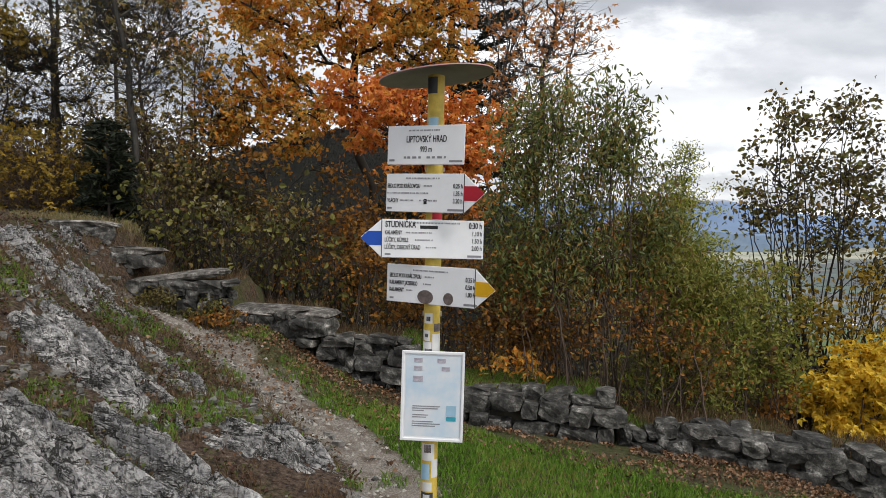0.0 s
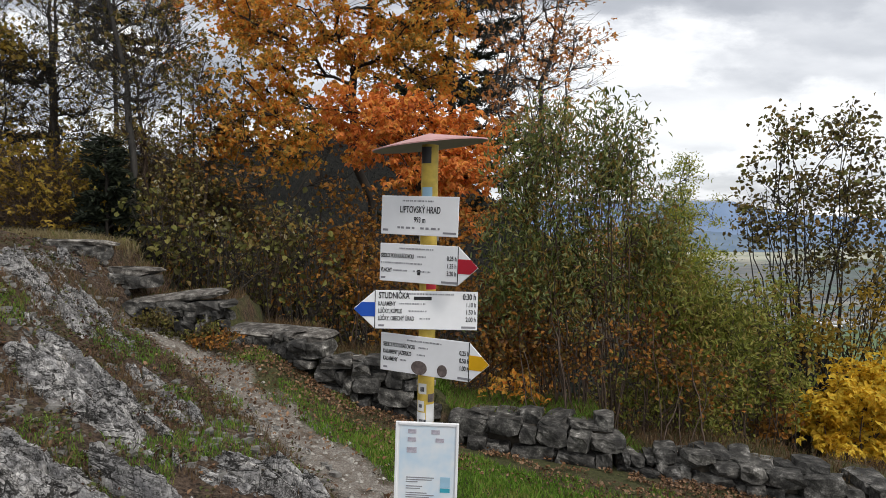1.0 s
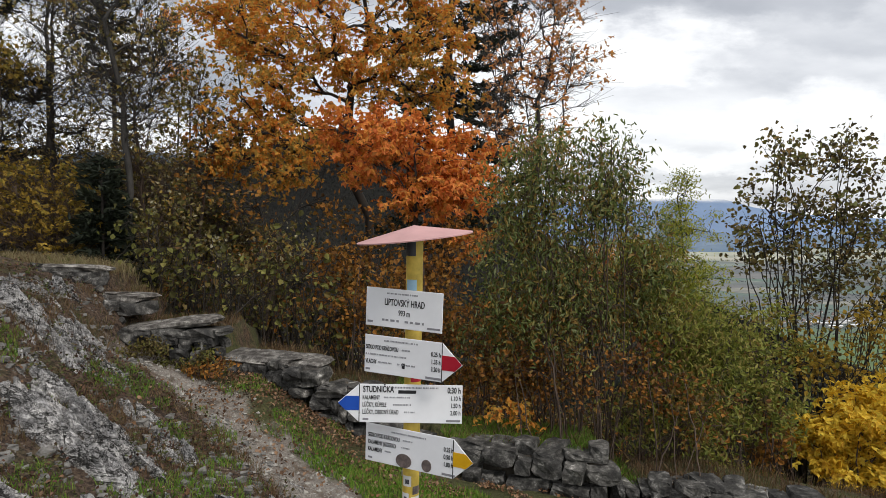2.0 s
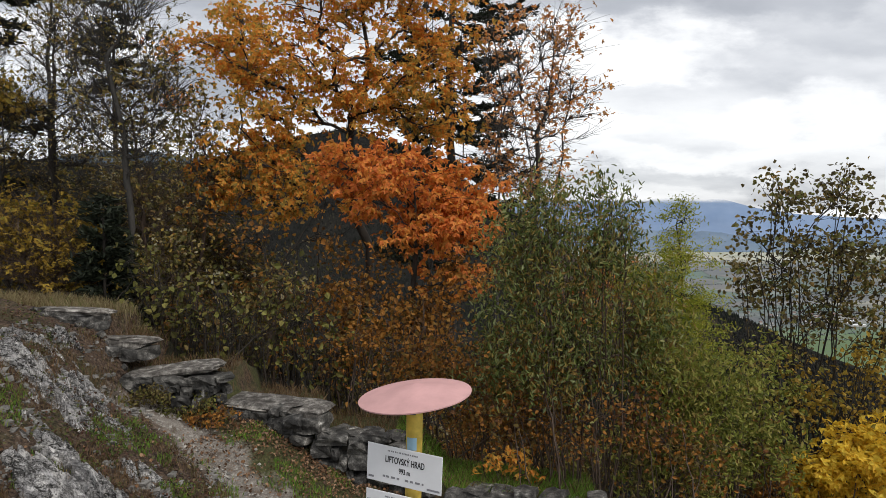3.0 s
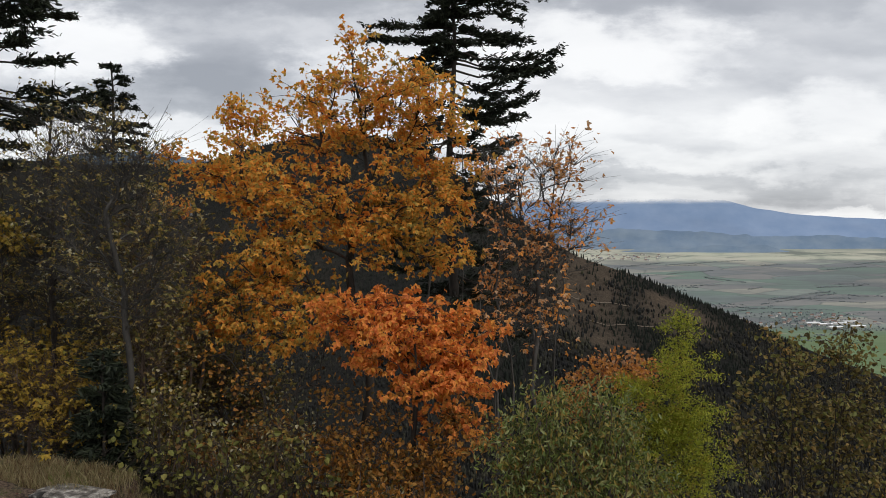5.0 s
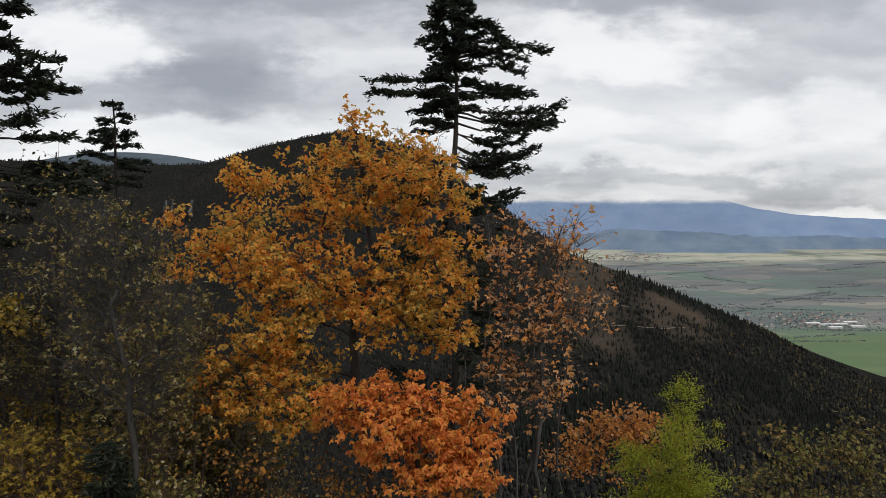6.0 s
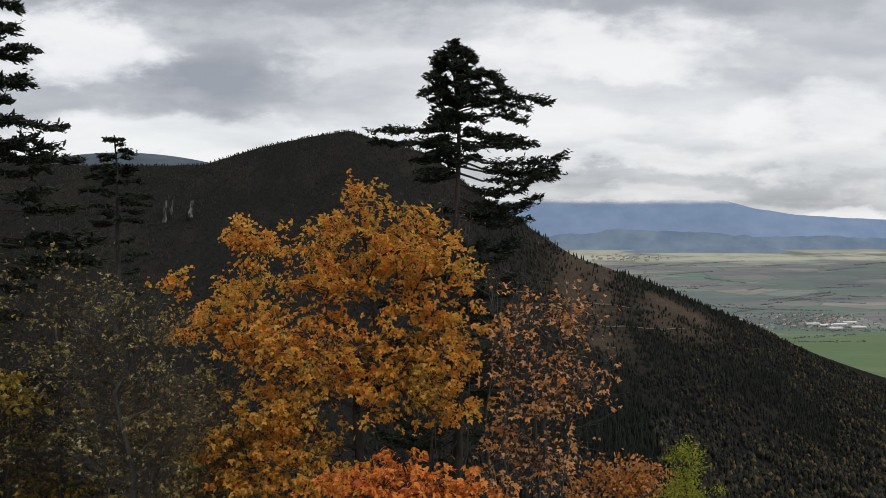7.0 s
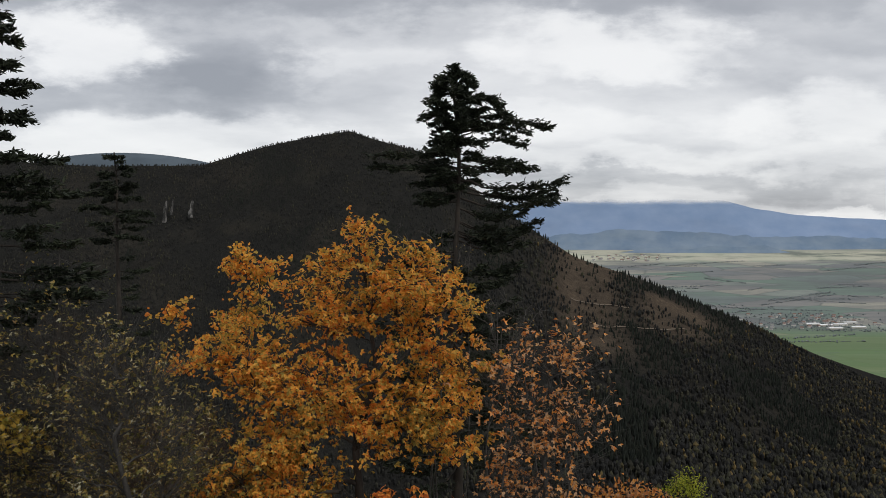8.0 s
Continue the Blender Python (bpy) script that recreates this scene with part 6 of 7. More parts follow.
broadleaf("rusty_bush", "thin rust-coloured shoots along the low wall", "bush", (2.2, 9.0), [(1.0, 9.1, 1.2, 0.7, 0.35, 0.8), (2.2, 9.0, 1.0, 0.7, 0.35, 0.8), (3.0, 8.9, 0.7, 0.6, 0.35, 0.7), (3.6, 8.9, 0.3, 0.5, 0.35, 0.6)], 260, 8, (0.066, 0.044), 0.15, M_LEAF_RUST, M_BARK_BROWN, 0.012, 35, stems=18, stem_spread=0.8, twig=0.004)

# weeds at the foot of the slab wall
for seed, bx, by, w, mat, lb in ((85, -3.45, 9.12, 0.30, M_LEAF_HEDGE, "pale-edged leafy weeds growing against the stone slab"), (86, -4.0, 9.12, 0.24, M_LEAF_DARK, "dark green weeds under the edge of the stone slab"), (87, -3.15, 8.95, 0.22, M_LEAF_RUST, "withered reddish weeds beside the path")):
    g = ground_at(bx, by)
    broadleaf("weed_clump", lb, "weeds", (bx, by), [(bx - w * 0.5, by, g + 0.14, w, 0.16, 0.13), (bx + w * 0.5, by, g + 0.18, w, 0.16, 0.15)], 70, 5, (0.055, 0.03), 0.06, mat, M_BARK_BROWN, 0.004, seed, stems=12, stem_spread=0.12, twig=0.002, group="weeds")

# undergrowth down the slope
for seed, bx, by, w, mat, nm in ((61, -4.6, 13.8, 1.3, M_LEAF_RUST, "rusty"), (62, 1.6, 12.8, 1.2, M_LEAF_RUST, "rusty"), (63, 3.6, 12.4, 1.3, M_LEAF_HEDGE, "green"), (64, 5.2, 13.4, 1.3, M_LEAF_DARK, "brownish"), (65, 8.6, 13.6, 1.4, M_LEAF_DARK, "brownish"), (71, 7.4, 12.6, 1.4, M_LEAF_DARK, "brownish"), (72, 6.0, 12.6, 1.2, M_LEAF_DARK, "brownish"),
                                 (66, 3.4, 16.6, 1.5, M_LEAF_RUST, "rusty"), (67, -3.6, 12.6, 1.1, M_LEAF_BARE, "withered"), (68, 8.2, 17.0, 1.5, M_LEAF_HEDGE, "green"), (69, 0.6, 17.2, 1.6, M_LEAF_RUST, "rusty"), (70, -6.0, 16.4, 1.5, M_LEAF_BARE, "withered"), (73, -7.4, 15.6, 1.5, M_LEAF_OLD_GOLD, "yellowing"), (74, -9.6, 15.6, 1.6, M_LEAF_BARE, "withered"), (75, -5.0, 15.6, 1.3, M_LEAF_BARE, "withered"), (76, -8.6, 17.4, 1.7, M_LEAF_HEDGE, "green"),
                                 (77, -3.0, 14.6, 1.3, M_LEAF_BARE, "withered"), (78, -1.6, 14.4, 1.2, M_LEAF_BARE, "withered"), (79, -4.2, 12.6, 1.1, M_LEAF_DARK, "brownish"), (80, 0.6, 14.6, 1.2, M_LEAF_BARE, "withered"), (81, -2.6, 17.2, 1.5, M_LEAF_BARE, "withered"), (82, -6.6, 13.2, 1.1, M_LEAF_DARK, "brownish"), (83, -5.6, 12.6, 1.0, M_LEAF_BARE, "withered"), (84, 2.2, 16.2, 1.4, M_LEAF_BARE, "withered")):
    g, high = ground_at(bx, by), 0.8 if seed in (79, 82, 83) else 1.3
    broadleaf("undergrowth_bush", f"{nm} tangled undergrowth on the wooded slope", "bush", (bx, by), [(bx - 0.5 * w, by, g + high, 0.8 * w, 0.6 * w, 0.9), (bx + 0.5 * w, by, g + high + 0.3, 0.8 * w, 0.6 * w, 1.0)], 170, 5 if mat in (M_LEAF_BARE, M_LEAF_DARK) else 9, (0.085, 0.055), 0.16, mat, M_BARK_BROWN, 0.022, seed, stems=24, stem_spread=0.6, group="undergrowth", twig=0.005)

# ---- far woods on the hill ----
def build_woods():
    rng = np.random.default_rng(91)
    n = 46000
    y = rng.uniform(880, 1715, n)
    a = rng.uniform(-0.74, 0.74, n)
    x = a * y
    dens = fbm(x / 160, y / 160, 4, 77)
    keep = (dens > -0.15) | (rng.random(n) < 0.35)
    keep &= rng.random(n) > cleared(x, y) * 1.15
    x, y, a = x[keep], y[keep], a[keep]
    z = ground_height(x, y)
    conif = (fbm(x / 220 + 9, y / 220, 3, 83) > 0.17) | ((y > 1600) & (a > 0.19) & (a < 0.46)) | (np.abs(a - 0.315) < 0.05) & (y > 1290) & (y < 1400)
    gold = ~conif & (a > 0.12) & (rng.random(len(x)) < 0.02 + 0.26 * smooth(0.18, 0.62, a - (y - 1000) / 3500 + 0.25 * fbm(x / 120, y / 120, 3, 89)))
    # rings of each shape: share of the spread, share of the height
    spire = ((1.0, 0.0), (0.5, 0.55))
    dome = ((0.75, 0.0), (0.95, 0.66))
    for name, label, sel, mat, rings, slim in (
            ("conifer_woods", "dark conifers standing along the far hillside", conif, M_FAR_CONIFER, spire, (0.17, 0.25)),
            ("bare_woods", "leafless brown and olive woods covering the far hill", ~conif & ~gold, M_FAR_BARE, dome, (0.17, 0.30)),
            ("autumn_woods", "yellowing trees scattered through the far woods", gold, M_FAR_GOLD, dome, (0.2, 0.34))):
        px, py, pz = x[sel], y[sel], z[sel]
        m, k = len(px), 5
        h = (rng.uniform(6, 14, m) if name == "conifer_woods" else rng.uniform(5.5, 12, m)) * (0.55 + 0.45 * smooth(-0.02, 0.16, a[sel])) * (1 + 0.5 * smooth(1300, 980, py))
        r = h * rng.uniform(*slim, m)
        ang = np.arange(k) * 2 * np.pi / k + rng.uniform(0, 6, (m, 1))
        rows = []
        for wide, high in rings:
            rr = r[:, None] * wide * rng.uniform(0.65, 1.25, (m, k))
            rows.append(np.stack([px[:, None] + np.cos(ang) * rr, py[:, None] + np.sin(ang) * rr, pz[:, None] + h[:, None] * (high + rng.uniform(-0.08, 0.08, (m, k)))], -1))
        apex = np.stack([px + rng.normal(0, 0.4, m), py, pz + h], -1)[:, None]
        v = np.concatenate(rows + [apex], 1).reshape(-1, 3)
        b = (np.arange(m) * (2 * k + 1))[:, None]
        i = np.arange(k)[None]
        j = (i + 1) % k
        f = [np.stack([b + i, b + j, b + j + k], -1).reshape(-1, 3), np.stack([b + i, b + j + k, b + i + k], -1).reshape(-1, 3)]
        f.append(np.stack([b + i + k, b + j + k, np.broadcast_to(b + 2 * k, (m, k))], -1).reshape(-1, 3))
        tagged(new(name, link_mesh(name, v, np.concatenate(f), mat)), label, "woods", kind="stuff")


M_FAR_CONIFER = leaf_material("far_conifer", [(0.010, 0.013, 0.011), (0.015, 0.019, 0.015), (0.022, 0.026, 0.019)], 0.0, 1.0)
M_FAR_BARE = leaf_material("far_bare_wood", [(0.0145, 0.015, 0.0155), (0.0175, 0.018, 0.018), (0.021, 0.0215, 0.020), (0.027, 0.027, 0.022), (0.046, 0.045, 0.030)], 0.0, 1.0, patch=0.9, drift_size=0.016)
M_FAR_GOLD = leaf_material("far_autumn_wood", [(0.028, 0.030, 0.020), (0.040, 0.040, 0.024), (0.054, 0.050, 0.027), (0.13, 0.092, 0.036), (0.038, 0.039, 0.022)], 0.0, 1.0, patch=0.7, drift_size=0.012)
build_woods()


# ---- pale cliffs on the hill ----
def build_cliff(a, y, e0, e1, w, seed):
    u, t = np.meshgrid(np.linspace(-1, 1, 14), np.linspace(0, 1, 14), indexing="ij")
    z = 10 + y * (e0 + (e1 - e0) * t)
    ww = w * (1 - 0.75 * t ** 1.5) * (1 + 0.5 * fbm(u * 2, t * 3, 3, seed))
    x = a * y + u * ww + 3 * fbm(t * 4, u, 2, seed + 1)
    yy = y - 6 * (1 - u ** 2) + 8 * fbm(u * 3, t * 5, 3, seed + 2) + t * 14
    idx = np.arange(14 * 14).reshape(14, 14)
    f = np.stack([idx[:-1, :-1], idx[1:, :-1], idx[1:, 1:], idx[:-1, 1:]], -1).reshape(-1, 4)
    tagged(new("cliff", link_mesh("cliff", np.stack([x, yy, z], -1).reshape(-1, 3), f, M_ROCK_FAR)), "pale limestone crag standing out of the dark woods", "cliff", "pale crags")


M_ROCK_FAR = grain_material("pale_crag", [(0.42, (0.022, 0.022, 0.021)), (0.50, (0.06, 0.059, 0.057)), (0.60, (0.15, 0.147, 0.14))], 0.12, 1.0, stretch=(1, 1, 0.4))


# ---- villages in the valley ----
def house_mesh(w, d, h, rise, seed):
    bm = bmesh.new()
    bmesh.ops.create_cube(bm, size=1.0, matrix=Matrix.Translation((0, 0, h / 2)) @ Matrix.Diagonal((w, d, h, 1)))
    me = bpy.data.meshes.new("wall")
    bm.to_mesh(me)
    bm.free()
    bm = bmesh.new()
    o = 0.6
    vs = [bm.verts.new(p) for p in ((-w / 2 - o, -d / 2 - o, h + 0.05), (w / 2 + o, -d / 2 - o, h + 0.05), (w / 2 + o, d / 2 + o, h + 0.05), (-w / 2 - o, d / 2 + o, h + 0.05), (-w / 2 - o, 0, h + rise), (w / 2 + o, 0, h + rise))]
    for q in ((0, 1, 5, 4), (2, 3, 4, 5), (1, 2, 5), (3, 0, 4), (3, 2, 1, 0)):
        bm.faces.new([vs[k] for k in q])
    rf = bpy.data.meshes.new("roof")
    bm.to_mesh(rf)
    bm.free()
    return me, rf


def build_house(label, w, d, h, rise, wall_mat, roof_mat, group):
    ob = thing("house", label, "house", group=group)
    a, b = house_mesh(w, d, h, rise, 0)
    a.materials.append(wall_mat)
    b.materials.append(roof_mat)
    child("wall", a, ob)
    child("roof", b, ob)
    return ob


M_WALL_HOUSE = plain("house_render", (0.62, 0.60, 0.56), 0.9, 0, 0.1, 0.2)
M_ROOF_RED = plain("tile_roof", (0.21, 0.14, 0.12), 0.9, 0, 0.1, 0.2)
M_ROOF_GREY = plain("grey_roof", (0.2, 0.2, 0.21), 0.9, 0, 0.1, 0.2)
M_ROOF_WHITE = plain("white_sheet_roof", (0.75, 0.76, 0.78), 0.6, 0, 0.05, 0.1)


def valley_spot(px_a, y):
    x = px_a * y
    return x, y, ground_at(x, y)


def build_villages():
    r = random.Random(5)
    kinds = [build_house("small white house with a red roof in the valley", 13, 10, 6, 5, M_WALL_HOUSE, M_ROOF_RED, "houses in the valley"), build_house("small white house with a grey roof in the valley", 15, 10, 6, 4, M_WALL_HOUSE, M_ROOF_GREY, "houses in the valley")]
    hall = build_house("long white industrial hall in the valley", 62, 22, 7, 2, M_WALL_HOUSE, M_ROOF_WHITE, "halls in the valley")
    first = {0: True, 1: True}
    for k in range(58):
        a, y = r.gauss(0.565, 0.055), r.uniform(2800, 3060)
        x, y, z = valley_spot(a, y)
        i = r.randrange(2)
        m = Matrix.Translation((x, y, z)) @ Matrix.Rotation(r.uniform(-0.6, 0.6), 4, "Z")
        if first[i]:
            kinds[i].matrix_basis, first[i] = m, False
        else:
            copy_thing(kinds[i], m)
    for k in range(46):
        a, y = r.uniform(0.225, 0.345), r.uniform(4150, 4330)
        x, y, z = valley_spot(a, y)
        copy_thing(kinds[r.randrange(2)], Matrix.Translation((x, y, z)) @ Matrix.Rotation(r.uniform(-0.6, 0.6), 4, "Z"))
    for k, (a, y, turn) in enumerate(((0.585, 2870, 0.1), (0.607, 2880, 0.05), (0.60, 2825, 0.12), (0.635, 2840, 0.0), (0.565, 2890, 0.1), (0.622, 2910, 0.1))):
        x, y, z = valley_spot(a, y)
        m = Matrix.Translation((x, y, z)) @ Matrix.Rotation(turn, 4, "Z")
        if k == 0:
            hall.matrix_basis = m
        else:
            copy_thing(hall, m)


build_villages()


def build_track(label, points, width):
    """A dirt track laid over the hill along x / y and y."""
    a = np.interp(np.linspace(0, 1, 60), np.linspace(0, 1, len(points)), [p[0] for p in points])
    y = np.interp(np.linspace(0, 1, 60), np.linspace(0, 1, len(points)), [p[1] for p in points])
    x = a * y
    d = np.stack([np.gradient(x), np.gradient(y)], 1)
    d /= np.linalg.norm(d, axis=1)[:, None]
    s = np.stack([-d[:, 1], d[:, 0]], 1) * width / 2
    rows = []
    for k in (-1, -0.3, 0.3, 1):
        px, py = x + s[:, 0] * k, y + s[:, 1] * k
        rows.append(np.stack([px, py, ground_height(px, py) + 1.8], -1))
    v = np.stack(rows, 1)
    idx = np.arange(60 * 4).reshape(60, 4)
    f = np.stack([idx[:-1, :-1], idx[1:, :-1], idx[1:, 1:], idx[:-1, 1:]], -1).reshape(-1, 4)
    tagged(new("track", link_mesh("track", v.reshape(-1, 3), f, M_TRACK, True)), label, "track", kind="structure")


M_TRACK = grain_material("dirt_track", [(0.3, (0.09, 0.072, 0.055)), (0.7, (0.16, 0.13, 0.10))], 0.15, 1.0)
build_track("pale dirt track crossing the open hillside", [(0.195, 1500), (0.22, 1496), (0.25, 1500), (0.285, 1510)], 2.8)
build_track("pale dirt track on the lower spur", [(0.225, 1440), (0.27, 1436), (0.32, 1450), (0.37, 1480)], 2.8)
build_track("stony forest road at the foot of the hill", [(0.425, 925), (0.445, 950), (0.462, 985)], 6)


def build_valley_trees():
    rng = np.random.default_rng(95)
    spots = []
    for _ in range(46):
        a0, y0, L, ang = rng.uniform(0.2, 0.75), rng.uniform(2350, 4200), rng.uniform(60, 420), rng.normal(0.1, 0.35)
        k = int(L / 4)
        t = rng.uniform(-0.5, 0.5, k) * L
        spots.append(np.stack([a0 * y0 + t * math.cos(ang) * 1.6 + rng.normal(0, 5, k), y0 + t * math.sin(ang) + rng.normal(0, 5, k)], 1))
    k = 420
    spots.append(np.stack([rng.normal(0.565, 0.06, k) * 2930, rng.uniform(2790, 3090, k)], 1))
    p = np.concatenate(spots)
    m = len(p)
    z = ground_height(p[:, 0], p[:, 1])
    c = np.stack([p[:, 0], p[:, 1], z], 1)
    h = rng.uniform(3, 8, m)
    q = 6
    ang = np.arange(q) * 2 * np.pi / q + rng.uniform(0, 6, (m, 1))
    rr = h[:, None] * rng.uniform(0.35, 0.7, (m, q))
    ring = np.stack([c[:, :1] + np.cos(ang) * rr, c[:, 1:2] + np.sin(ang) * rr, c[:, 2:] + h[:, None] * rng.uniform(0.4, 0.7, (m, q))], -1)
    v = np.concatenate([ring, (c + np.stack([h * 0, h * 0, h], 1))[:, None], (c - [0, 0, 1])[:, None]], 1).reshape(-1, 3)
    b = (np.arange(m) * (q + 2))[:, None]
    i = np.arange(q)[None]
    j = (i + 1) % q
    f = np.concatenate([np.stack([b + i, b + j, np.broadcast_to(b + q, (m, q))], -1).reshape(-1, 3), np.stack([b + j, b + i, np.broadcast_to(b + q + 1, (m, q))], -1).reshape(-1, 3)])
    tagged(new("valley_trees", link_mesh("valley_trees", v, f, M_HAZY_TREE)), "hedgerows and small copses scattered over the valley fields", "trees", kind="stuff")


# dark trees lightened to blue-grey: the haze over the valley is in the colour
M_HAZY_TREE = leaf_material("hazy_valley_tree", [(0.15, 0.18, 0.195), (0.175, 0.20, 0.21), (0.20, 0.22, 0.22)], 0.0, 1.0)
build_valley_trees()


# ---- grass, litter and gravel ----
def blades(name, label, n, box, height, width, mat, keep, seed, category="grass"):
    rng = np.random.default_rng(seed)
    x, y = rng.uniform(box[0], box[1], n), rng.uniform(box[2], box[3], n)
    k = keep(x, y, rng)
    x, y = x[k], y[k]
    m = len(x)
    z = ground_height(x, y)
    h = height * rng.uniform(0.45, 1.25, m)
    a = rng.uniform(0, 6.283, m)
    lean = rng.uniform(0.1, 0.75, m) * h
    b = rng.uniform(0, 6.283, m)
    w = width * rng.uniform(0.7, 1.3, m) / 2
    p = np.stack([x, y, z - 0.01], 1)
    s = np.stack([np.cos(a) * w, np.sin(a) * w, w * 0], 1)
    bend = np.stack([np.cos(b) * lean, np.sin(b) * lean, h * 0], 1)
    up = np.stack([h * 0, h * 0, h], 1)
    v = np.stack([p - s, p + s, p + up * 0.6 + bend * 0.35 + s * 0.6, p + up + bend, p + up * 0.6 + bend * 0.35 - s * 0.6], 1).reshape(-1, 3)
    f = np.arange(5 * m).reshape(m, 5)
    tagged(new(name, link_mesh(name, v, f, mat)), label, category, kind="stuff")


def wall_gap(x, y):
    return np.interp(x, WALL_X, WALL_Y) - y


def lawn(x, y, rng):
    g = path_gap(x, y)
    right = x > np.interp(y, PATH_Y, PATH_X)
    patch = fbm(x * 1.2, y * 1.2, 4, 51)
    return (g > 0.33 + 0.35 * patch) & right & (wall_gap(x, y) > 0.6 + 0.45 * smooth(-0.5, -1.5, x) + 1.6 * np.maximum(patch + 0.1, 0) + 0.4 * rng.random(len(x))) & (patch > -0.22)


def tufts(x, y, rng):
    g = path_gap(x, y)
    left = x < np.interp(y, PATH_Y, PATH_X)
    return (g > 0.35) & left & (fbm(x * 2.4, y * 2.4, 4, 61) > 0.03) & (wall_gap(x, y) > 0.1)


def verge(x, y, rng):
    g = path_gap(x, y)
    clump = fbm(x * 2.1, y * 2.1, 4, 63)
    return ((g > 0.12 + 0.3 * rng.random(len(x))) & (clump > 0.10) | (clump > 0.24)) & (wall_gap(x, y) > 0.1) & (x < 0)


def wall_top(x, y, rng):
    d = -wall_gap(x, y)
    return (d > 0.25) & (d < 1.7) & (fbm(x * 2, y * 2, 3, 67) > -0.22)


blades("lawn_grass", "short green grass between the path and the wall", 120000, (-2.6, 6.5, 3.6, 9.2), 0.075, 0.014, M_GRASS, lawn, 201)
def meadow(x, y, rng):
    return (path_gap(x, y) > 0.45) & (x > np.interp(y, PATH_Y, PATH_X) - 0.6 * fbm(x, y, 3, 53)) & (fbm(x * 1.2, y * 1.2, 4, 51) > -0.22)


blades("meadow_grass", "short green grass on the open hilltop before the post", 90000, (-1.0, 11.0, -7.0, 3.7), 0.085, 0.02, M_GRASS, meadow, 206)
blades("verge_grass", "green grass tufts along the path and rocks", 56000, (-5.5, 0.0, 3.6, 9.6), 0.08, 0.009, M_GRASS, verge, 202)
blades("dry_grass", "dry brown and straw-coloured grass among the rocks", 150000, (-8.0, -0.5, -3.5, 11.0), 0.115, 0.006, M_GRASS_DRY, tufts, 203)
def path_head(x, y, rng):
    return (wall_gap(x, y) < -0.25) & (wall_gap(x, y) > -1.8) & (fbm(x * 1.6, y * 1.6, 3, 69) > -0.2)


blades("tall_dry_grass", "long bleached grass round the slabs at the head of the path", 16000, (-9.0, -4.9, 8.9, 11.6), 0.20, 0.007, M_GRASS_STRAW, path_head, 207)
blades("wall_grass", "long mixed grass growing on top of the wall terrace", 46000, (-7.5, 8.0, 7.6, 12.2), 0.16, 0.008, M_GRASS_DRY, wall_top, 204)
blades("wall_grass", "green grass on the terrace behind the low wall", 30000, (-0.6, 2.6, 8.2, 10.4), 0.12, 0.009, M_GRASS, wall_top, 205)


def flat_leaves(name, label, n, box, size, mat, keep, seed, height):
    rng = np.random.default_rng(seed)
    x, y = rng.uniform(box[0], box[1], n), rng.uniform(box[2], box[3], n)
    k = keep(x, y, rng)
    x, y = x[k], y[k]
    c = np.stack([x, y, height(x, y) + 0.02 + rng.uniform(0, 0.03, len(x))], 1)
    v, f = leaf_quads(c, size, size * 0.75, rng, 0.0, 3.0, 0.2, 0.4)
    tagged(new(name, link_mesh(name, v, f, mat)), label, "leaves", kind="stuff")


def by_wall(x, y, rng):
    d = wall_gap(x, y)
    return (d > 0.05) & (d < 1.6) & (rng.random(len(x)) < np.exp(-d * 1.3)) & (fbm(x * 1.5, y * 1.5, 3, 71) > -0.15)


def anywhere(x, y, rng):
    return (wall_gap(x, y) > 0.1) & (fbm(x * 1.1, y * 1.1, 3, 73) > 0.02)


flat_leaves("fallen_leaves", "brown fallen leaves drifted against the foot of the wall", 60000, (-3.2, 6.5, 6.0, 9.8), 0.038, M_LITTER, by_wall, 211, ground_height)
flat_leaves("fallen_leaves", "scattered fallen leaves on grass and rock", 4200, (-5.5, 4.5, 3.8, 9.0), 0.046, M_LITTER, anywhere, 212, ground_height)


def herbs(x, y, rng):
    left = x < np.interp(y, PATH_Y, PATH_X) + 0.25
    return left & (fbm(x * 3.0, y * 3.0, 4, 75) > 0.02) & (path_gap(x, y) > 0.3) & (wall_gap(x, y) > 0.15)


flat_leaves("low_herbs", "low reddish-brown and dull green herbs between the rocks", 70000, (-7.0, 0.0, -3.5, 10.0), 0.034, M_HERB, herbs, 213, lambda x, y: ground_height(x, y) + RNG.uniform(0, 0.10, len(x)))


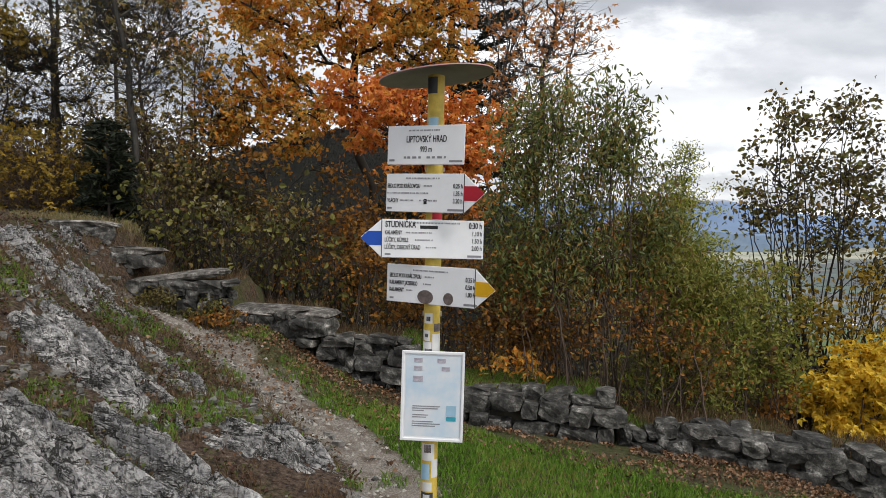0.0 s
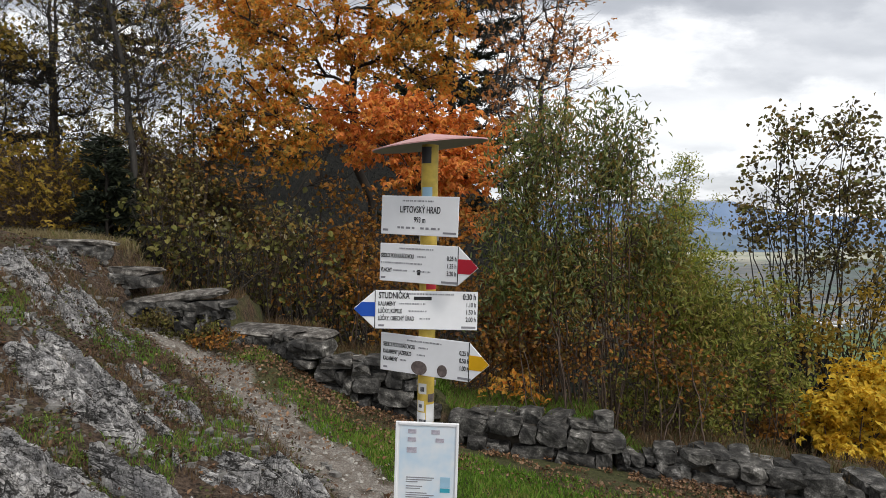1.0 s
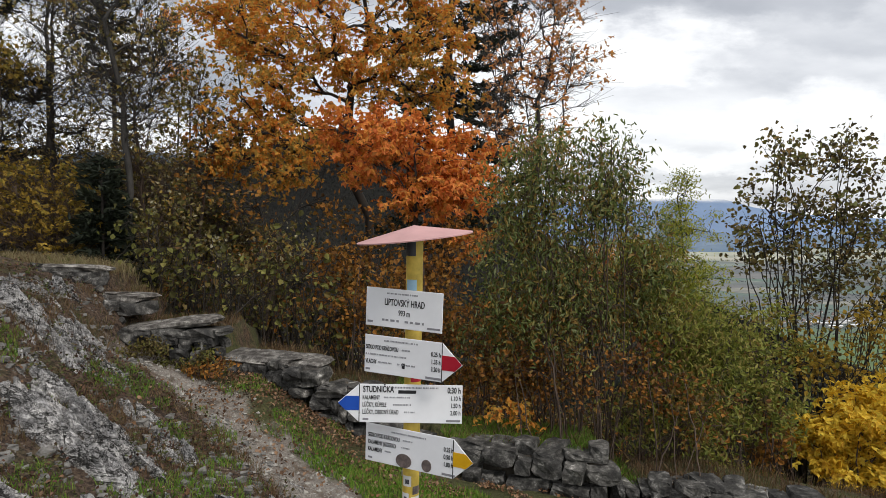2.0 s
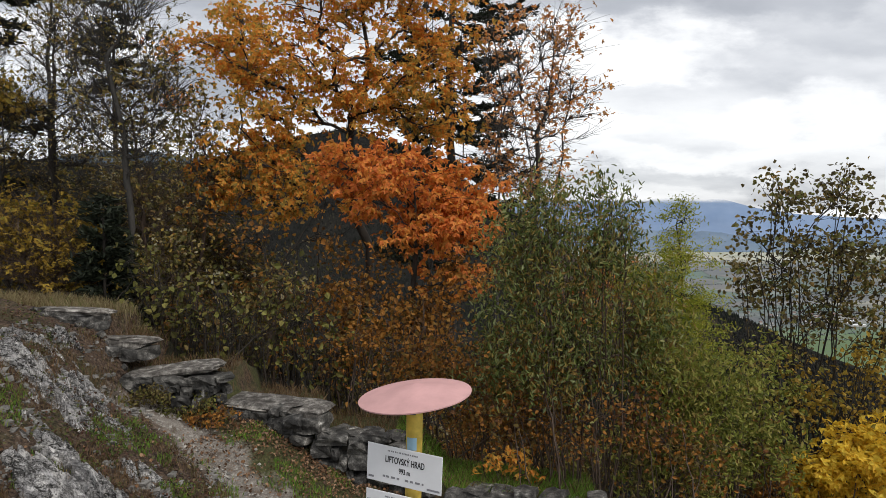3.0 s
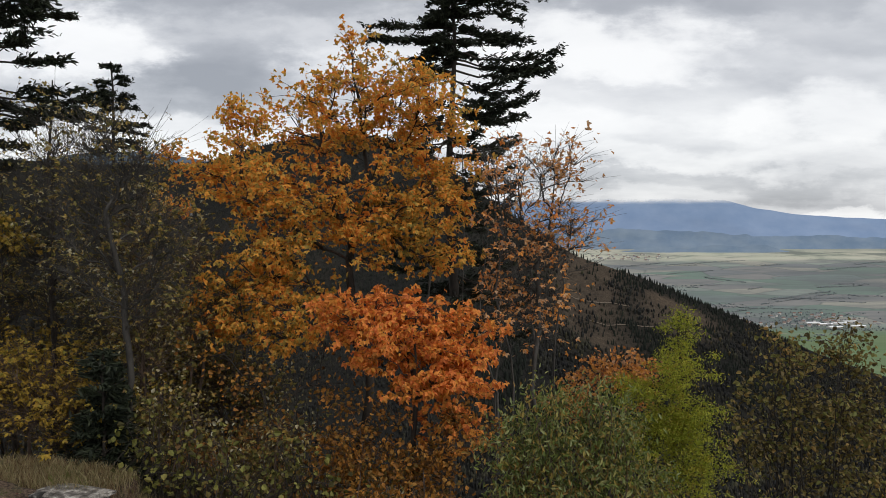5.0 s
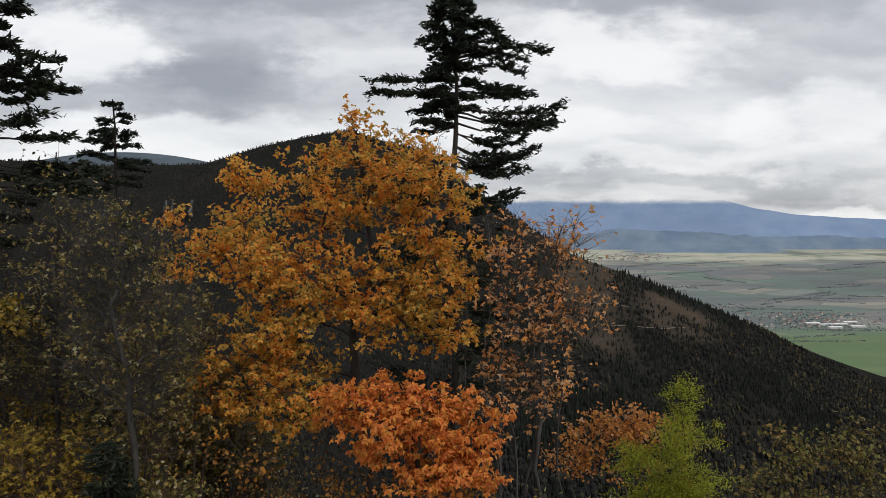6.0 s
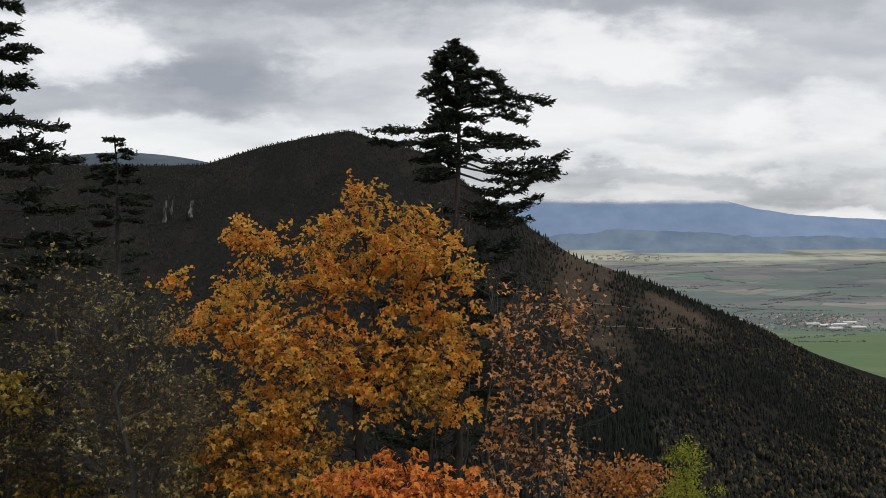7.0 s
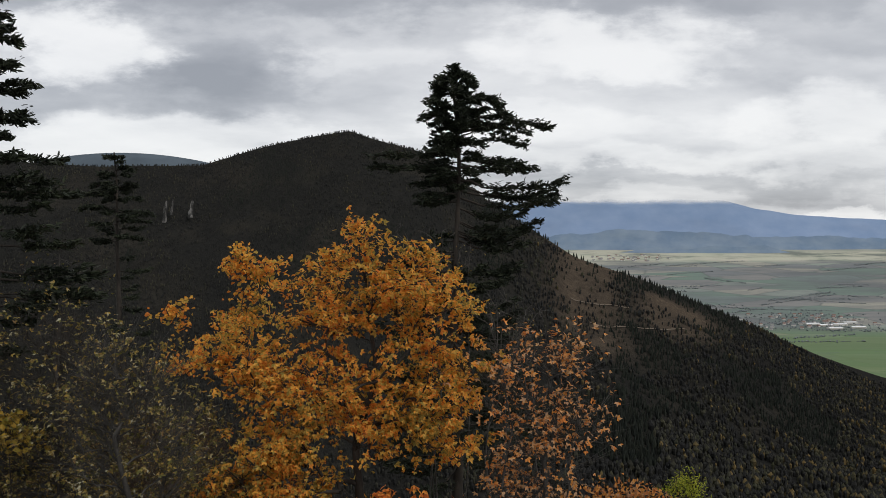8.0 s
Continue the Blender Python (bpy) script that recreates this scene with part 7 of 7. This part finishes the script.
def build_gravel():
    rng = np.random.default_rng(221)
    n = 14000
    x, y = rng.uniform(-5, 0.4, n), rng.uniform(4.0, 9.5, n)
    k = path_gap(x, y) < 0.5 * rng.uniform(0.4, 1.1, n)
    x, y = x[k], y[k]
    m = len(x)
    s = 0.006 + 0.03 * rng.random(m) ** 6
    c = np.stack([x, y, ground_height(x, y) + s * 0.2], 1)
    d = np.array([(1, 0, 0), (-1, 0, 0), (0, 1, 0), (0, -1, 0), (0, 0, 0.7), (0, 0, -0.7)], float)
    v = c[:, None] + d[None] * s[:, None, None] * rng.uniform(0.6, 1.4, (m, 6, 1)) + rng.normal(0, 0.15, (m, 6, 3)) * s[:, None, None]
    t = np.array([(0, 2, 4), (2, 1, 4), (1, 3, 4), (3, 0, 4), (2, 0, 5), (1, 2, 5), (3, 1, 5), (0, 3, 5)])
    f = (np.arange(m) * 6)[:, None, None] + t[None]
    tagged(new("gravel", link_mesh("gravel", v.reshape(-1, 3), f.reshape(-1, 3), M_PEBBLE)), "loose pale gravel on the trodden path", "gravel", kind="stuff")


build_gravel()


def build_rubble():
    """Loose stones on the stony bank above the path."""
    rng = np.random.default_rng(231)
    n = 5200
    x, y = rng.uniform(-6.0, -0.6, n), rng.uniform(3.8, 9.6, n)
    k = (x < np.interp(y, PATH_Y, PATH_X) - 0.1) & (fbm(x * 1.5, y * 1.5, 3, 81) > -0.08) & (wall_gap(x, y) > 0.2)
    x, y = x[k], y[k]
    m = len(x)
    s = 0.008 + 0.06 * rng.random(m) ** 5
    c = np.stack([x, y, ground_height(x, y) + s * 0.25], 1)
    d = np.array([(a, b, e) for a in (-1, 1) for b in (-0.8, 0.8) for e in (-0.55, 0.55)], float)
    turn = rng.uniform(0, 6.28, m)
    v = d[None] * rng.uniform(0.35, 1.25, (m, 8, 3)) * s[:, None, None]
    vx = v[..., 0] * np.cos(turn)[:, None] - v[..., 1] * np.sin(turn)[:, None]
    vy = v[..., 0] * np.sin(turn)[:, None] + v[..., 1] * np.cos(turn)[:, None]
    v = np.stack([vx, vy, v[..., 2]], -1) + c[:, None]
    q = np.array([(0, 1, 3, 2), (4, 6, 7, 5), (0, 4, 5, 1), (2, 3, 7, 6), (0, 2, 6, 4), (1, 5, 7, 3)])
    f = (np.arange(m) * 8)[:, None, None] + q[None]
    tagged(new("rubble", link_mesh("rubble", v.reshape(-1, 3), f.reshape(-1, 4), M_RUBBLE)), "loose angular limestone rubble strewn over the bank", "stones", kind="stuff")


build_rubble()
for a, y, e0, e1, w, seed in ((-0.384, 1480, 0.008, 0.034, 6, 1), (-0.424, 1480, 0.0, 0.034, 5, 2), (-0.413, 1480, 0.012, 0.036, 3, 3), (-0.437, 1400, -0.07, -0.052, 13, 4)):
    build_cliff(a, y, e0, e1, w, seed)
